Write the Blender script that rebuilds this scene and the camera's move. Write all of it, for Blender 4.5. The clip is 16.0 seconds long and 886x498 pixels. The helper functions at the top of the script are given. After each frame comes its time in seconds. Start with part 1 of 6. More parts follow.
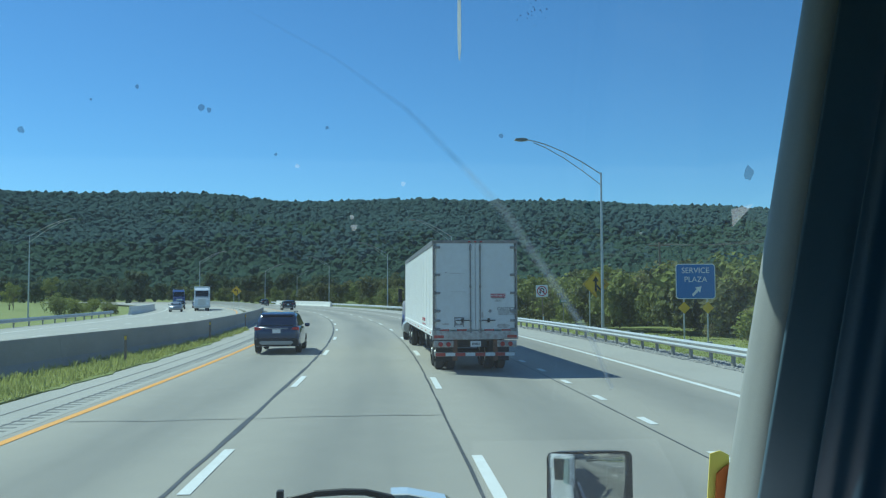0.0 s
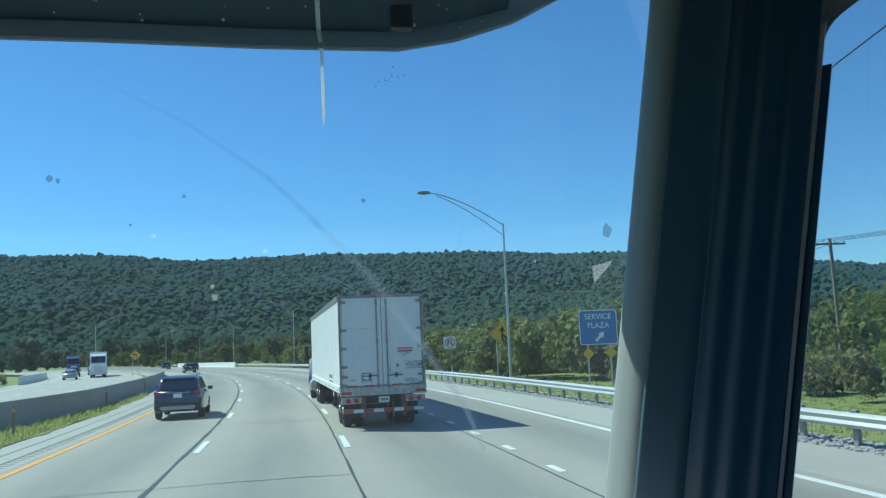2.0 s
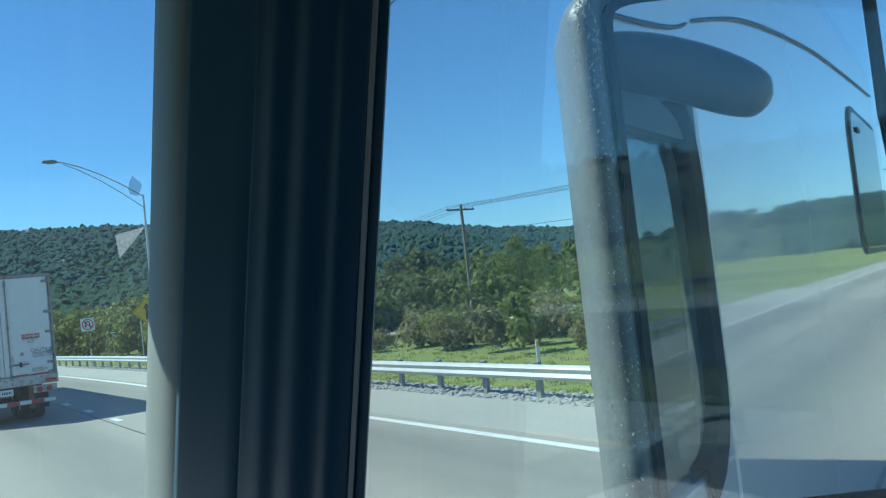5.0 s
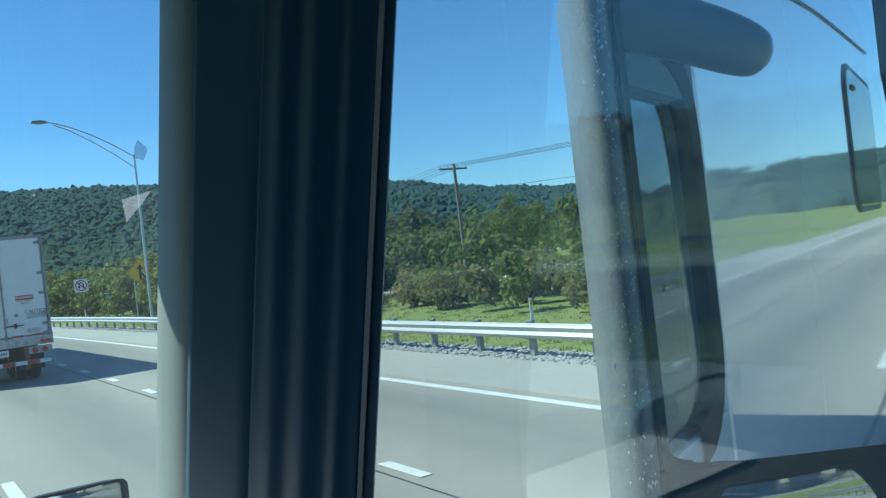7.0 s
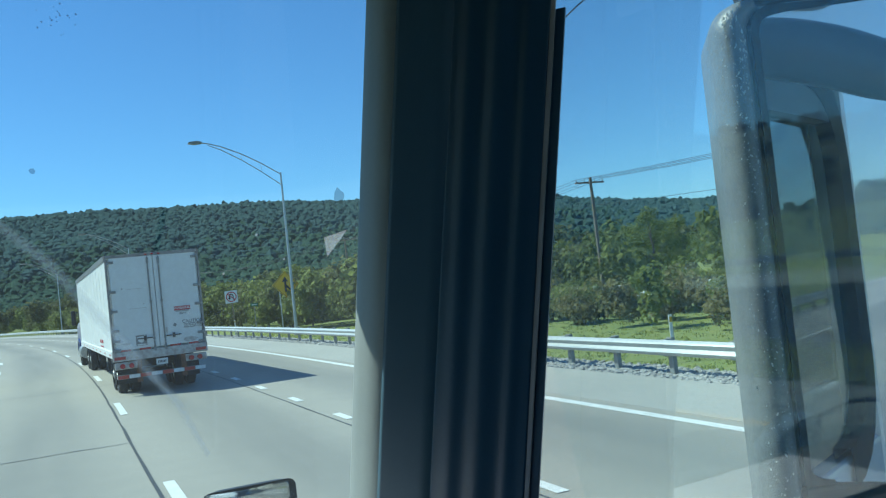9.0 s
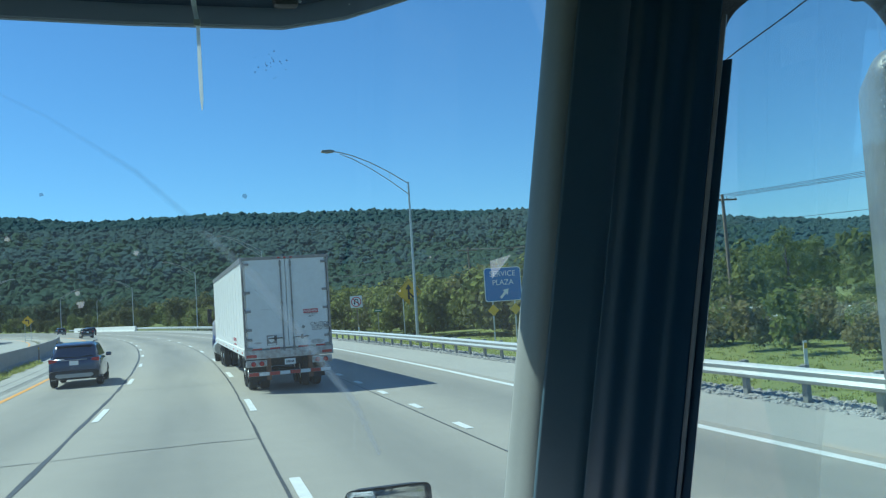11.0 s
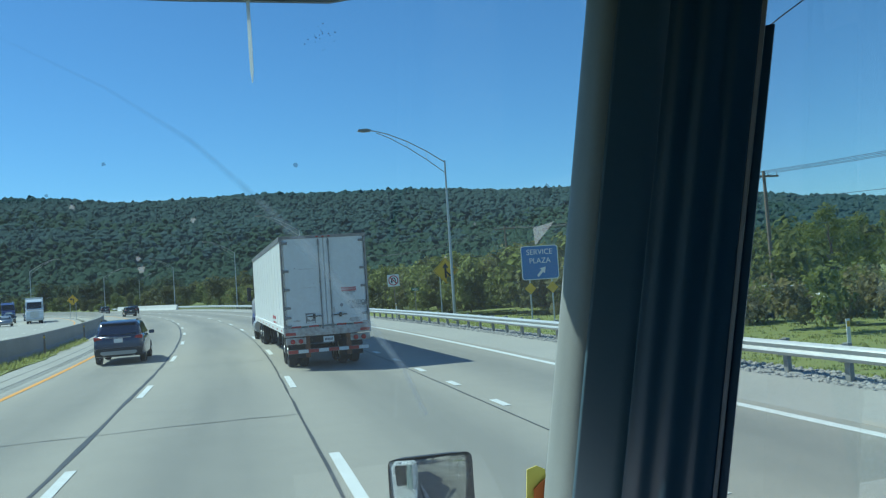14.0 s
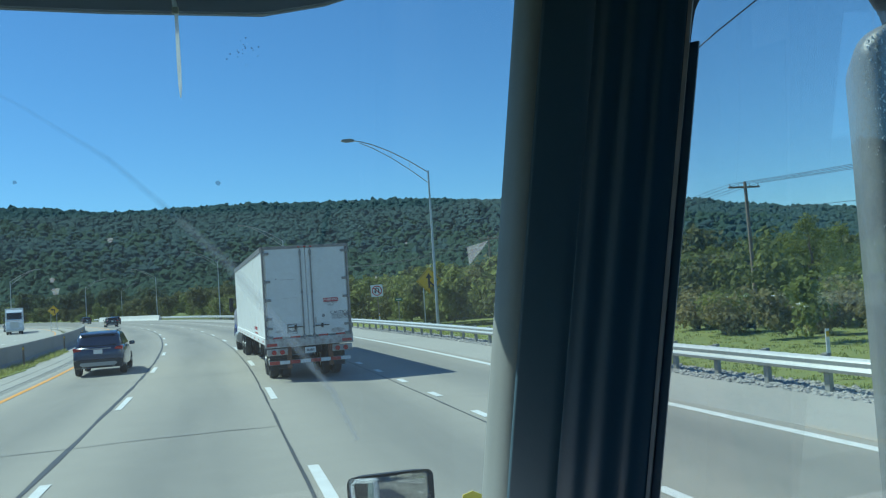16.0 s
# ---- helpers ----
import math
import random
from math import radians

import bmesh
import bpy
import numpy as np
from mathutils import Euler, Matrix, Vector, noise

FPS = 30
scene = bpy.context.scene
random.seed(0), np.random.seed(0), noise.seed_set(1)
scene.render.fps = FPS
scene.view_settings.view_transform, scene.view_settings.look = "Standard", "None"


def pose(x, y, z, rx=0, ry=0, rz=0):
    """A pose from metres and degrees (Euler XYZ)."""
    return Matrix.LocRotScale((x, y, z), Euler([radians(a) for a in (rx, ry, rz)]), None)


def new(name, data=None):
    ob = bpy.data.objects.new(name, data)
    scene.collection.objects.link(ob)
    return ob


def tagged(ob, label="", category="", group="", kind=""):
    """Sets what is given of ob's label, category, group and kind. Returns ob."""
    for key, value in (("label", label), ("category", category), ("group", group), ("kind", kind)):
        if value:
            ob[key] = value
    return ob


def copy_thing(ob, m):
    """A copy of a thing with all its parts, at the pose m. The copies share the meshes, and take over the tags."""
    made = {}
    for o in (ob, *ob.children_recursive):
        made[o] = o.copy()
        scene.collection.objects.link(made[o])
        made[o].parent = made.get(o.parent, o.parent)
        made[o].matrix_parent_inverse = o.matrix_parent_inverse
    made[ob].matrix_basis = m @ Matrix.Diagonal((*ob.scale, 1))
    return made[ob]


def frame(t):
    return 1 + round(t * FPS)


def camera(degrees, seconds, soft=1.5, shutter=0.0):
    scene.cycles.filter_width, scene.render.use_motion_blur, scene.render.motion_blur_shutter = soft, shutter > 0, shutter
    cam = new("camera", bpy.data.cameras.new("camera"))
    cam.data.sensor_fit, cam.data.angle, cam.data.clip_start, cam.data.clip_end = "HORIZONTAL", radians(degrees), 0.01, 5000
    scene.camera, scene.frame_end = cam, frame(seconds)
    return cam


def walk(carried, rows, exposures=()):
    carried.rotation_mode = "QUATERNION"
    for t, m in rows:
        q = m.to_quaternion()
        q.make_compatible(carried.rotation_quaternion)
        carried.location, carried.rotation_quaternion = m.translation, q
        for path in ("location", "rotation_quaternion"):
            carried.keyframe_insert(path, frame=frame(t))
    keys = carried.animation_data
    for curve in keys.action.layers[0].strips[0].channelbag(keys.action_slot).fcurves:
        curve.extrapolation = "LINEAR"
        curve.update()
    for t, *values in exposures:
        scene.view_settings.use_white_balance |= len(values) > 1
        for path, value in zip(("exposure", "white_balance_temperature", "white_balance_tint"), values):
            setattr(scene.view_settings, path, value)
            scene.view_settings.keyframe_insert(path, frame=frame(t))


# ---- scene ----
cam = camera(54.0, 16.0, soft=1.25)
# seconds, place, rx, ry, rz
PATH = [
    (0.0, -0.000, 0.000, 2.350, 93.06, 0.20, -3.71),
    (0.5, 0.023, -0.018, 2.373, 94.26, 0.67, -3.71),
    (1.0, 0.030, -0.016, 2.365, 95.23, 1.64, -4.55),
    (1.5, 0.046, -0.031, 2.373, 95.96, 2.17, -6.63),
    (2.0, 0.053, -0.003, 2.363, 96.42, 2.54, -9.70),
    (2.5, 0.096, 0.028, 2.372, 96.85, 3.38, -14.76),
    (3.0, 0.143, 0.028, 2.379, 96.70, 4.22, -19.84),
    (3.5, 0.166, 0.080, 2.368, 95.37, 4.89, -22.53),
    (4.0, 0.171, 0.057, 2.396, 95.22, 5.37, -25.41),
    (4.5, 0.189, 0.093, 2.365, 94.06, 5.70, -28.70),
    (5.0, 0.258, 0.208, 2.372, 92.71, 6.18, -32.27),
    (7.5, 0.232, 0.211, 2.380, 89.51, 6.68, -32.29),
    (8.0, 0.185, 0.160, 2.398, 90.09, 6.41, -29.17),
    (8.5, 0.177, 0.120, 2.406, 91.01, 6.44, -26.49),
    (9.0, 0.159, 0.113, 2.399, 91.88, 6.15, -23.80),
    (9.5, 0.161, 0.094, 2.409, 92.40, 5.64, -21.47),
    (10.0, 0.128, 0.066, 2.416, 93.11, 4.99, -18.89),
    (12.5, 0.072, 0.035, 2.415, 92.82, 3.35, -14.40),
    (13.0, 0.085, 0.025, 2.394, 92.25, 3.79, -14.12),
    (13.5, 0.083, 0.079, 2.399, 91.79, 4.26, -14.05),
    (14.0, 0.066, 0.024, 2.400, 92.08, 3.82, -13.40),
    (14.5, 0.041, 0.039, 2.399, 92.22, 3.45, -12.79),
    (15.0, 0.005, 0.046, 2.386, 92.42, 3.03, -12.50),
    (15.5, 0.017, 0.042, 2.398, 92.40, 3.68, -12.94),
    (16.0, 0.139, 0.035, 2.409, 92.67, 3.86, -14.42),
]
walk(cam, [(t, pose(x, y, z, rx, ry, rz)) for t, x, y, z, rx, ry, rz in PATH], [(t, e, 5750.0, 9.5) for t, e in ((0.0, 0.05), (1.0, 0.14), (1.5, 0.20), (2.5, 0.36), (3.0, 0.46), (3.5, 0.42), (5.0, 0.40), (8.0, 0.40), (9.5, 0.34), (12.5, 0.17), (14.0, 0.10), (16.0, 0.10))])

# ---- sky and sun ----
SUN_WAY = Vector((2.70, -2.00, -4.05)).normalized()
world = bpy.data.worlds.new("sky")
scene.world = world
world.use_nodes = True
sky = world.node_tree.nodes.new("ShaderNodeTexSky")
sky.sky_type = "NISHITA"
sky.sun_disc = False
sky.sun_elevation = math.asin(-SUN_WAY.z)
sky.sun_rotation = math.atan2(-SUN_WAY.x, -SUN_WAY.y)
sky.altitude, sky.air_density, sky.dust_density, sky.ozone_density = 300.0, 1.0, 0.0, 5.0
background = world.node_tree.nodes["Background"]
air = world.node_tree.nodes.new("ShaderNodeMix")
air.data_type, air.blend_type = "RGBA", "MULTIPLY"
air.inputs["Factor"].default_value = 1.0
air.inputs["B"].default_value = (0.775, 0.955, 1.0, 1)
world.node_tree.links.new(sky.outputs[0], air.inputs["A"])
world.node_tree.links.new(air.outputs["Result"], background.inputs[0])
background.inputs[1].default_value = 0.105
sun_data = bpy.data.lights.new("sun", "SUN")
sun_data.energy, sun_data.angle, sun_data.color = 5.0, radians(0.53), (1.0, 0.92, 0.72)
sun = new("sun", sun_data)
sun.rotation_euler = SUN_WAY.to_track_quat("-Z", "Y").to_euler()


# ---- materials ----
def material(name, color, rough=0.6, metal=0.0, spots=(), bump=0.0, bump_scale=60.0, spec=0.5, coat=0.0):
    """A surface with colour variation at several scales; spots: (scale, amount, colour) each."""
    m = bpy.data.materials.new(name)
    m.use_nodes = True
    nt = m.node_tree
    nodes, link = nt.nodes, nt.links.new
    b = nodes["Principled BSDF"]
    b.inputs["Roughness"].default_value = rough
    b.inputs["Metallic"].default_value = metal
    b.inputs["Specular IOR Level"].default_value = spec
    b.inputs["Coat Weight"].default_value = coat
    tc = nodes.new("ShaderNodeTexCoord")
    last = None
    for scale, amount, col in spots:
        tex = nodes.new("ShaderNodeTexNoise")
        tex.inputs["Scale"].default_value, tex.inputs["Detail"].default_value = scale, 5.0
        link(tc.outputs["Object"], tex.inputs["Vector"])
        ramp = nodes.new("ShaderNodeMapRange")
        ramp.inputs[1].default_value, ramp.inputs[2].default_value = 0.38, 0.66
        ramp.inputs[3].default_value, ramp.inputs[4].default_value = 0.0, amount
        link(tex.outputs["Fac"], ramp.inputs[0])
        mix = nodes.new("ShaderNodeMix")
        mix.data_type = "RGBA"
        link(ramp.outputs[0], mix.inputs["Factor"])
        if last is None:
            mix.inputs["A"].default_value = (*color, 1)
        else:
            link(last, mix.inputs["A"])
        mix.inputs["B"].default_value = (*col, 1)
        last = mix.outputs["Result"]
    if last is None:
        b.inputs["Base Color"].default_value = (*color, 1)
    else:
        link(last, b.inputs["Base Color"])
    if bump:
        tex = nodes.new("ShaderNodeTexNoise")
        tex.inputs["Scale"].default_value, tex.inputs["Detail"].default_value = bump_scale, 4.0
        link(tc.outputs["Object"], tex.inputs["Vector"])
        bn = nodes.new("ShaderNodeBump")
        bn.inputs["Strength"].default_value, bn.inputs["Distance"].default_value = bump, 0.02
        link(tex.outputs["Fac"], bn.inputs["Height"])
        link(bn.outputs[0], b.inputs["Normal"])
    return m


def foliage(name, dark, light, through_light=0.25, spec=0.25, clumps=()):
    """Leaves: colour varies from clump to clump, with some light coming through.
    clumps: (per metre, depth in metres) of the leaf masses within a far crown."""
    m = bpy.data.materials.new(name)
    m.use_nodes = True
    nt = m.node_tree
    nodes, link = nt.nodes, nt.links.new
    b = nodes["Principled BSDF"]
    b.inputs["Roughness"].default_value = 0.8
    b.inputs["Specular IOR Level"].default_value = spec
    geo = nodes.new("ShaderNodeNewGeometry")
    info = nodes.new("ShaderNodeObjectInfo")
    add = nodes.new("ShaderNodeMath")
    add.operation = "ADD"
    half = nodes.new("ShaderNodeMath")
    half.operation = "MULTIPLY"
    half.inputs[1].default_value = 0.5
    link(geo.outputs["Random Per Island"], add.inputs[0])
    link(info.outputs["Random"], add.inputs[1])
    link(add.outputs[0], half.inputs[0])
    mix = nodes.new("ShaderNodeMix")
    mix.data_type = "RGBA"
    mix.inputs["A"].default_value, mix.inputs["B"].default_value = (*dark, 1), (*light, 1)
    link(half.outputs[0], mix.inputs["Factor"])
    link(mix.outputs["Result"], b.inputs["Base Color"])
    relief = None
    if clumps:
        place = nodes.new("ShaderNodeTexCoord")
        grain = nodes.new("ShaderNodeTexNoise")
        grain.inputs["Scale"].default_value = clumps[0]
        grain.inputs["Detail"].default_value = 3.0
        grain.inputs["Roughness"].default_value = 0.7
        link(place.outputs["Object"], grain.inputs["Vector"])
        relief = nodes.new("ShaderNodeBump")
        relief.inputs["Strength"].default_value = 1.0
        relief.inputs["Distance"].default_value = clumps[1]
        link(grain.outputs[0], relief.inputs["Height"])
        link(relief.outputs[0], b.inputs["Normal"])
    if through_light:
        tr = nodes.new("ShaderNodeBsdfTranslucent")
        link(mix.outputs["Result"], tr.inputs["Color"])
        if relief:
            link(relief.outputs[0], tr.inputs["Normal"])
        ms = nodes.new("ShaderNodeMixShader")
        ms.inputs[0].default_value = through_light
        link(b.outputs[0], ms.inputs[1])
        link(tr.outputs[0], ms.inputs[2])
        link(ms.outputs[0], nodes["Material Output"].inputs[0])
    return m


def glass(name, tint=(1, 1, 1), gloss=0.06, film=0.0, film_color=(0.8, 0.85, 0.8), kind="ShaderNodeBsdfDiffuse", edge=0.0):
    """Thin window glass: clear, with a mirror gloss and a scattering film over it."""
    m = bpy.data.materials.new(name)
    m.use_nodes = True
    nt = m.node_tree
    nodes, link = nt.nodes, nt.links.new
    nodes.remove(nodes["Principled BSDF"])
    clear = nodes.new("ShaderNodeBsdfTransparent")
    clear.inputs[0].default_value = (*tint, 1)
    shine = nodes.new("ShaderNodeBsdfGlossy")
    shine.inputs["Roughness"].default_value = 0.02
    ms = nodes.new("ShaderNodeMixShader")
    ms.inputs[0].default_value = gloss
    if edge:
        lw = nodes.new("ShaderNodeLayerWeight")
        lw.inputs[0].default_value = 0.5
        power, scale = nodes.new("ShaderNodeMath"), nodes.new("ShaderNodeMath")
        power.operation, scale.operation = "POWER", "MULTIPLY_ADD"
        power.inputs[1].default_value = 4.0
        scale.inputs[1].default_value, scale.inputs[2].default_value = edge, gloss
        link(lw.outputs["Facing"], power.inputs[0])
        link(power.outputs[0], scale.inputs[0])
        link(scale.outputs[0], ms.inputs[0])
    link(clear.outputs[0], ms.inputs[1])
    link(shine.outputs[0], ms.inputs[2])
    last = ms
    if film:
        film_bsdf = nodes.new(kind)
        film_bsdf.inputs[0].default_value = (*film_color, 1)
        m2 = nodes.new("ShaderNodeMixShader")
        m2.inputs[0].default_value = film
        link(last.outputs[0], m2.inputs[1])
        link(film_bsdf.outputs[0], m2.inputs[2])
        last = m2
    link(last.outputs[0], nodes["Material Output"].inputs[0])
    return m


GRASS = material("grass", (0.185, 0.245, 0.062), 0.9, spots=((0.05, 0.7, (0.26, 0.285, 0.08)), (0.35, 0.6, (0.15, 0.20, 0.05)), (1.6, 0.5, (0.25, 0.25, 0.095)), (14.0, 0.5, (0.27, 0.26, 0.11))), bump=0.6, bump_scale=14.0, spec=0.2)
CONCRETE_ROAD = material("pale road concrete", (0.365, 0.335, 0.28), 0.8, spots=((0.12, 0.6, (0.32, 0.295, 0.25)), (1.3, 0.35, (0.405, 0.375, 0.315)), (40.0, 0.35, (0.25, 0.24, 0.21))), bump=0.25, bump_scale=90.0)


def wear_bands(m, first, lane, color):
    """Soft darker bands along the lanes, worn by tyres; the road's own coordinates run across and along it."""
    nt = m.node_tree
    nodes, link = nt.nodes, nt.links.new
    b = nodes["Principled BSDF"]
    old = b.inputs["Base Color"].links[0].from_socket
    tc = nodes.new("ShaderNodeTexCoord")
    sep = nodes.new("ShaderNodeSeparateXYZ")
    link(tc.outputs["UV"], sep.inputs[0])
    last = sep.outputs[0]
    for op, val in (("SUBTRACT", first), ("MULTIPLY", 2 * math.pi / lane), ("COSINE", None), ("MULTIPLY_ADD", 0.5)):
        n = nodes.new("ShaderNodeMath")
        n.operation = op
        link(last, n.inputs[0])
        if val is not None:
            n.inputs[1].default_value = val
            n.inputs[2].default_value = 0.5
        last = n.outputs[0]
    stretch = nodes.new("ShaderNodeMapping")
    stretch.inputs["Scale"].default_value = (0.9, 0.06, 1.0)
    link(tc.outputs["UV"], stretch.inputs[0])
    tex = nodes.new("ShaderNodeTexNoise")
    tex.inputs["Scale"].default_value, tex.inputs["Detail"].default_value = 1.0, 4.0
    link(stretch.outputs[0], tex.inputs["Vector"])
    mul = nodes.new("ShaderNodeMath")
    mul.operation = "MULTIPLY"
    link(last, mul.inputs[0])
    link(tex.outputs["Fac"], mul.inputs[1])
    mix = nodes.new("ShaderNodeMix")
    mix.data_type = "RGBA"
    link(mul.outputs[0], mix.inputs["Factor"])
    link(old, mix.inputs["A"])
    mix.inputs["B"].default_value = (*color, 1)
    link(mix.outputs["Result"], b.inputs["Base Color"])


wear_bands(CONCRETE_ROAD, -0.55, 3.72, (0.15, 0.15, 0.14))
TRACK = material("tyre-worn road concrete", (0.195, 0.198, 0.186), 0.75, spots=((0.15, 0.6, (0.165, 0.167, 0.158)), (45.0, 0.35, (0.14, 0.14, 0.132))), bump=0.25, bump_scale=90.0)
SHOULDER = material("shoulder concrete", (0.42, 0.40, 0.355), 0.85, spots=((0.2, 0.6, (0.35, 0.34, 0.305)), (30.0, 0.4, (0.30, 0.29, 0.26))), bump=0.3, bump_scale=80.0)
WHITE_LINE = material("white road paint", (0.78, 0.78, 0.75), 0.6, spots=((3.0, 0.5, (0.62, 0.62, 0.58)), (60.0, 0.4, (0.5, 0.5, 0.46))))
YELLOW_LINE = material("yellow road paint", (0.86, 0.36, 0.015), 0.6, spots=((3.0, 0.5, (0.78, 0.33, 0.03)), (60.0, 0.3, (0.6, 0.34, 0.1))))
TAR = material("tar", (0.05, 0.05, 0.05), 0.55, spots=((4.0, 0.6, (0.09, 0.09, 0.085)),))
BARRIER = material("barrier concrete", (0.30, 0.29, 0.265), 0.85, spots=((0.5, 0.6, (0.22, 0.215, 0.2)), (12.0, 0.4, (0.36, 0.35, 0.32))), bump=0.3)
BARRIER_PALE = material("new pale barrier concrete", (0.7, 0.69, 0.65), 0.8, spots=((0.5, 0.5, (0.6, 0.59, 0.55)),))
GALVANISED = material("galvanised steel", (0.54, 0.56, 0.55), 0.45, 0.75, spots=((0.7, 0.5, (0.42, 0.43, 0.42)), (3.0, 0.6, (0.46, 0.47, 0.46)), (25.0, 0.4, (0.62, 0.63, 0.62))))
POST_STEEL = material("weathered steel", (0.33, 0.33, 0.31), 0.6, 0.5, spots=((6.0, 0.6, (0.24, 0.22, 0.19)),))
STONE = material("pale gravel", (0.37, 0.355, 0.33), 0.9, spots=((3.0, 0.6, (0.25, 0.24, 0.225)), (15.0, 0.5, (0.48, 0.465, 0.44))), bump=0.5)
# both crown colours are lightened and blued to stand in for distance haze
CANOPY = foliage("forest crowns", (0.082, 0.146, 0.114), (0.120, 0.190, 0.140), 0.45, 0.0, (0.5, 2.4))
CANOPY_HAZED = foliage("hazed blue-green crowns", (0.088, 0.155, 0.156), (0.118, 0.188, 0.180), 0.45, 0.0, (0.45, 2.6))


def leafy(m, fine, strength, shade):
    """Roughens crowns that are seen from afar: fine relief and speckled colour, in metres."""
    nt = m.node_tree
    nodes, link = nt.nodes, nt.links.new
    b = nodes["Principled BSDF"]
    tc = nodes.new("ShaderNodeTexCoord")
    tex = nodes.new("ShaderNodeTexNoise")
    tex.inputs["Scale"].default_value, tex.inputs["Detail"].default_value, tex.inputs["Roughness"].default_value = fine, 4.0, 0.7
    link(tc.outputs["Object"], tex.inputs["Vector"])
    bn = nodes.new("ShaderNodeBump")
    bn.inputs["Strength"].default_value, bn.inputs["Distance"].default_value = strength, 1.6
    link(tex.outputs["Fac"], bn.inputs["Height"])
    # leaves at all angles: the crown's own slope counts for part of the shading only
    geo = nodes.new("ShaderNodeNewGeometry")
    lean, unit = nodes.new("ShaderNodeVectorMath"), nodes.new("ShaderNodeVectorMath")
    lean.operation, unit.operation = "MULTIPLY_ADD", "NORMALIZE"
    lean.inputs[1].default_value, lean.inputs[2].default_value = (0.46, 0.46, 0.46), (-0.10, -0.10, 0.54)
    link(geo.outputs["Normal"], lean.inputs[0])
    link(lean.outputs[0], unit.inputs[0])
    link(unit.outputs[0], bn.inputs["Normal"])
    link(bn.outputs[0], b.inputs["Normal"])
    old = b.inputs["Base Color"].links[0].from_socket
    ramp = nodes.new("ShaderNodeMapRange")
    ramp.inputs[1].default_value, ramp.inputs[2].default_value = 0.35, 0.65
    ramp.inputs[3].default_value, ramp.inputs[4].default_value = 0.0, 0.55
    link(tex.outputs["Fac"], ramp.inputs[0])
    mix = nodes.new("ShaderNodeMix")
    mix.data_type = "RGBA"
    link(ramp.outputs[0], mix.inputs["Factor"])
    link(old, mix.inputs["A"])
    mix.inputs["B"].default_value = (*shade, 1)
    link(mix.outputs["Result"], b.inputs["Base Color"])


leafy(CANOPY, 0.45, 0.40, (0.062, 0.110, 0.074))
leafy(CANOPY_HAZED, 0.45, 0.35, (0.062, 0.114, 0.110))
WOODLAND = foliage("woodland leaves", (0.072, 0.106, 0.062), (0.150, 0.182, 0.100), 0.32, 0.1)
LEAVES = foliage("leaves", (0.155, 0.19, 0.05), (0.32, 0.34, 0.10), 0.62)
LEAVES_DARK = foliage("dark leaves", (0.13, 0.165, 0.055), (0.26, 0.28, 0.10), 0.62)
LEAVES_OLIVE = foliage("olive-brown leaves", (0.23, 0.205, 0.09), (0.36, 0.32, 0.15), 0.5)
LEAVES_BRUSH = foliage("olive brush leaves", (0.12, 0.13, 0.055), (0.20, 0.20, 0.09), 0.4)
LEAVES_DRY = foliage("yellowing leaves", (0.18, 0.20, 0.065), (0.33, 0.33, 0.12), 0.5)
BARK = material("bark", (0.13, 0.10, 0.075), 0.9, spots=((8.0, 0.7, (0.07, 0.055, 0.04)),), bump=0.8, bump_scale=20.0)
WOOD_POLE = material("weathered pole wood", (0.25, 0.20, 0.15), 0.85, spots=((6.0, 0.6, (0.16, 0.13, 0.10)),))
WHITE_PAINT = material("white trailer paint", (0.86, 0.86, 0.84), 0.35, spots=((0.6, 0.35, (0.80, 0.80, 0.78)), (7.0, 0.2, (0.74, 0.73, 0.70))))
DOOR_WHITE = material("worn white door paint", (0.72, 0.73, 0.72), 0.45, spots=((0.8, 0.4, (0.63, 0.64, 0.63)), (9.0, 0.35, (0.58, 0.58, 0.56))))
GREY_METAL = material("dull grey metal", (0.28, 0.28, 0.28), 0.5, 0.6, spots=((8.0, 0.6, (0.18, 0.17, 0.16)),))
FRAME_STEEL = material("stained frame steel", (0.24, 0.235, 0.23), 0.55, 0.3, spots=((1.5, 0.7, (0.13, 0.11, 0.10)), (9.0, 0.5, (0.40, 0.38, 0.36))))
DARK_STEEL = material("dark chassis steel", (0.035, 0.035, 0.036), 0.6, 0.3, spots=((5.0, 0.6, (0.07, 0.06, 0.05)),))
RUBBER = material("tyre rubber", (0.022, 0.022, 0.022), 0.8, spots=((6.0, 0.6, (0.045, 0.043, 0.04)),), bump=0.3)
RIM = material("wheel rim", (0.62, 0.62, 0.6), 0.35, 0.8, spots=((9.0, 0.5, (0.35, 0.33, 0.3)),))
RED_TAPE = material("red reflective tape", (0.45, 0.045, 0.03), 0.4, spots=((12.0, 0.5, (0.32, 0.06, 0.05)),))
WHITE_TAPE = material("white reflective tape", (0.75, 0.75, 0.74), 0.4, spots=((12.0, 0.4, (0.6, 0.6, 0.58)),))
BLACK_PRINT = material("black print", (0.04, 0.042, 0.05), 0.5)
RED_PRINT = material("red print", (0.42, 0.04, 0.05), 0.5)
RED_LAMP = material("red lamp plastic", (0.40, 0.02, 0.02), 0.2)
SILL = material("battered rusty white paint", (0.62, 0.61, 0.59), 0.6, spots=((2.5, 0.5, (0.36, 0.33, 0.30)), (9.0, 0.6, (0.22, 0.14, 0.09)), (40.0, 0.4, (0.40, 0.38, 0.36))))
FOREST_FLOOR = material("forest floor", (0.07, 0.105, 0.07), 0.95, spots=((0.02, 0.6, (0.07, 0.10, 0.06)), (0.3, 0.5, (0.04, 0.065, 0.035))))
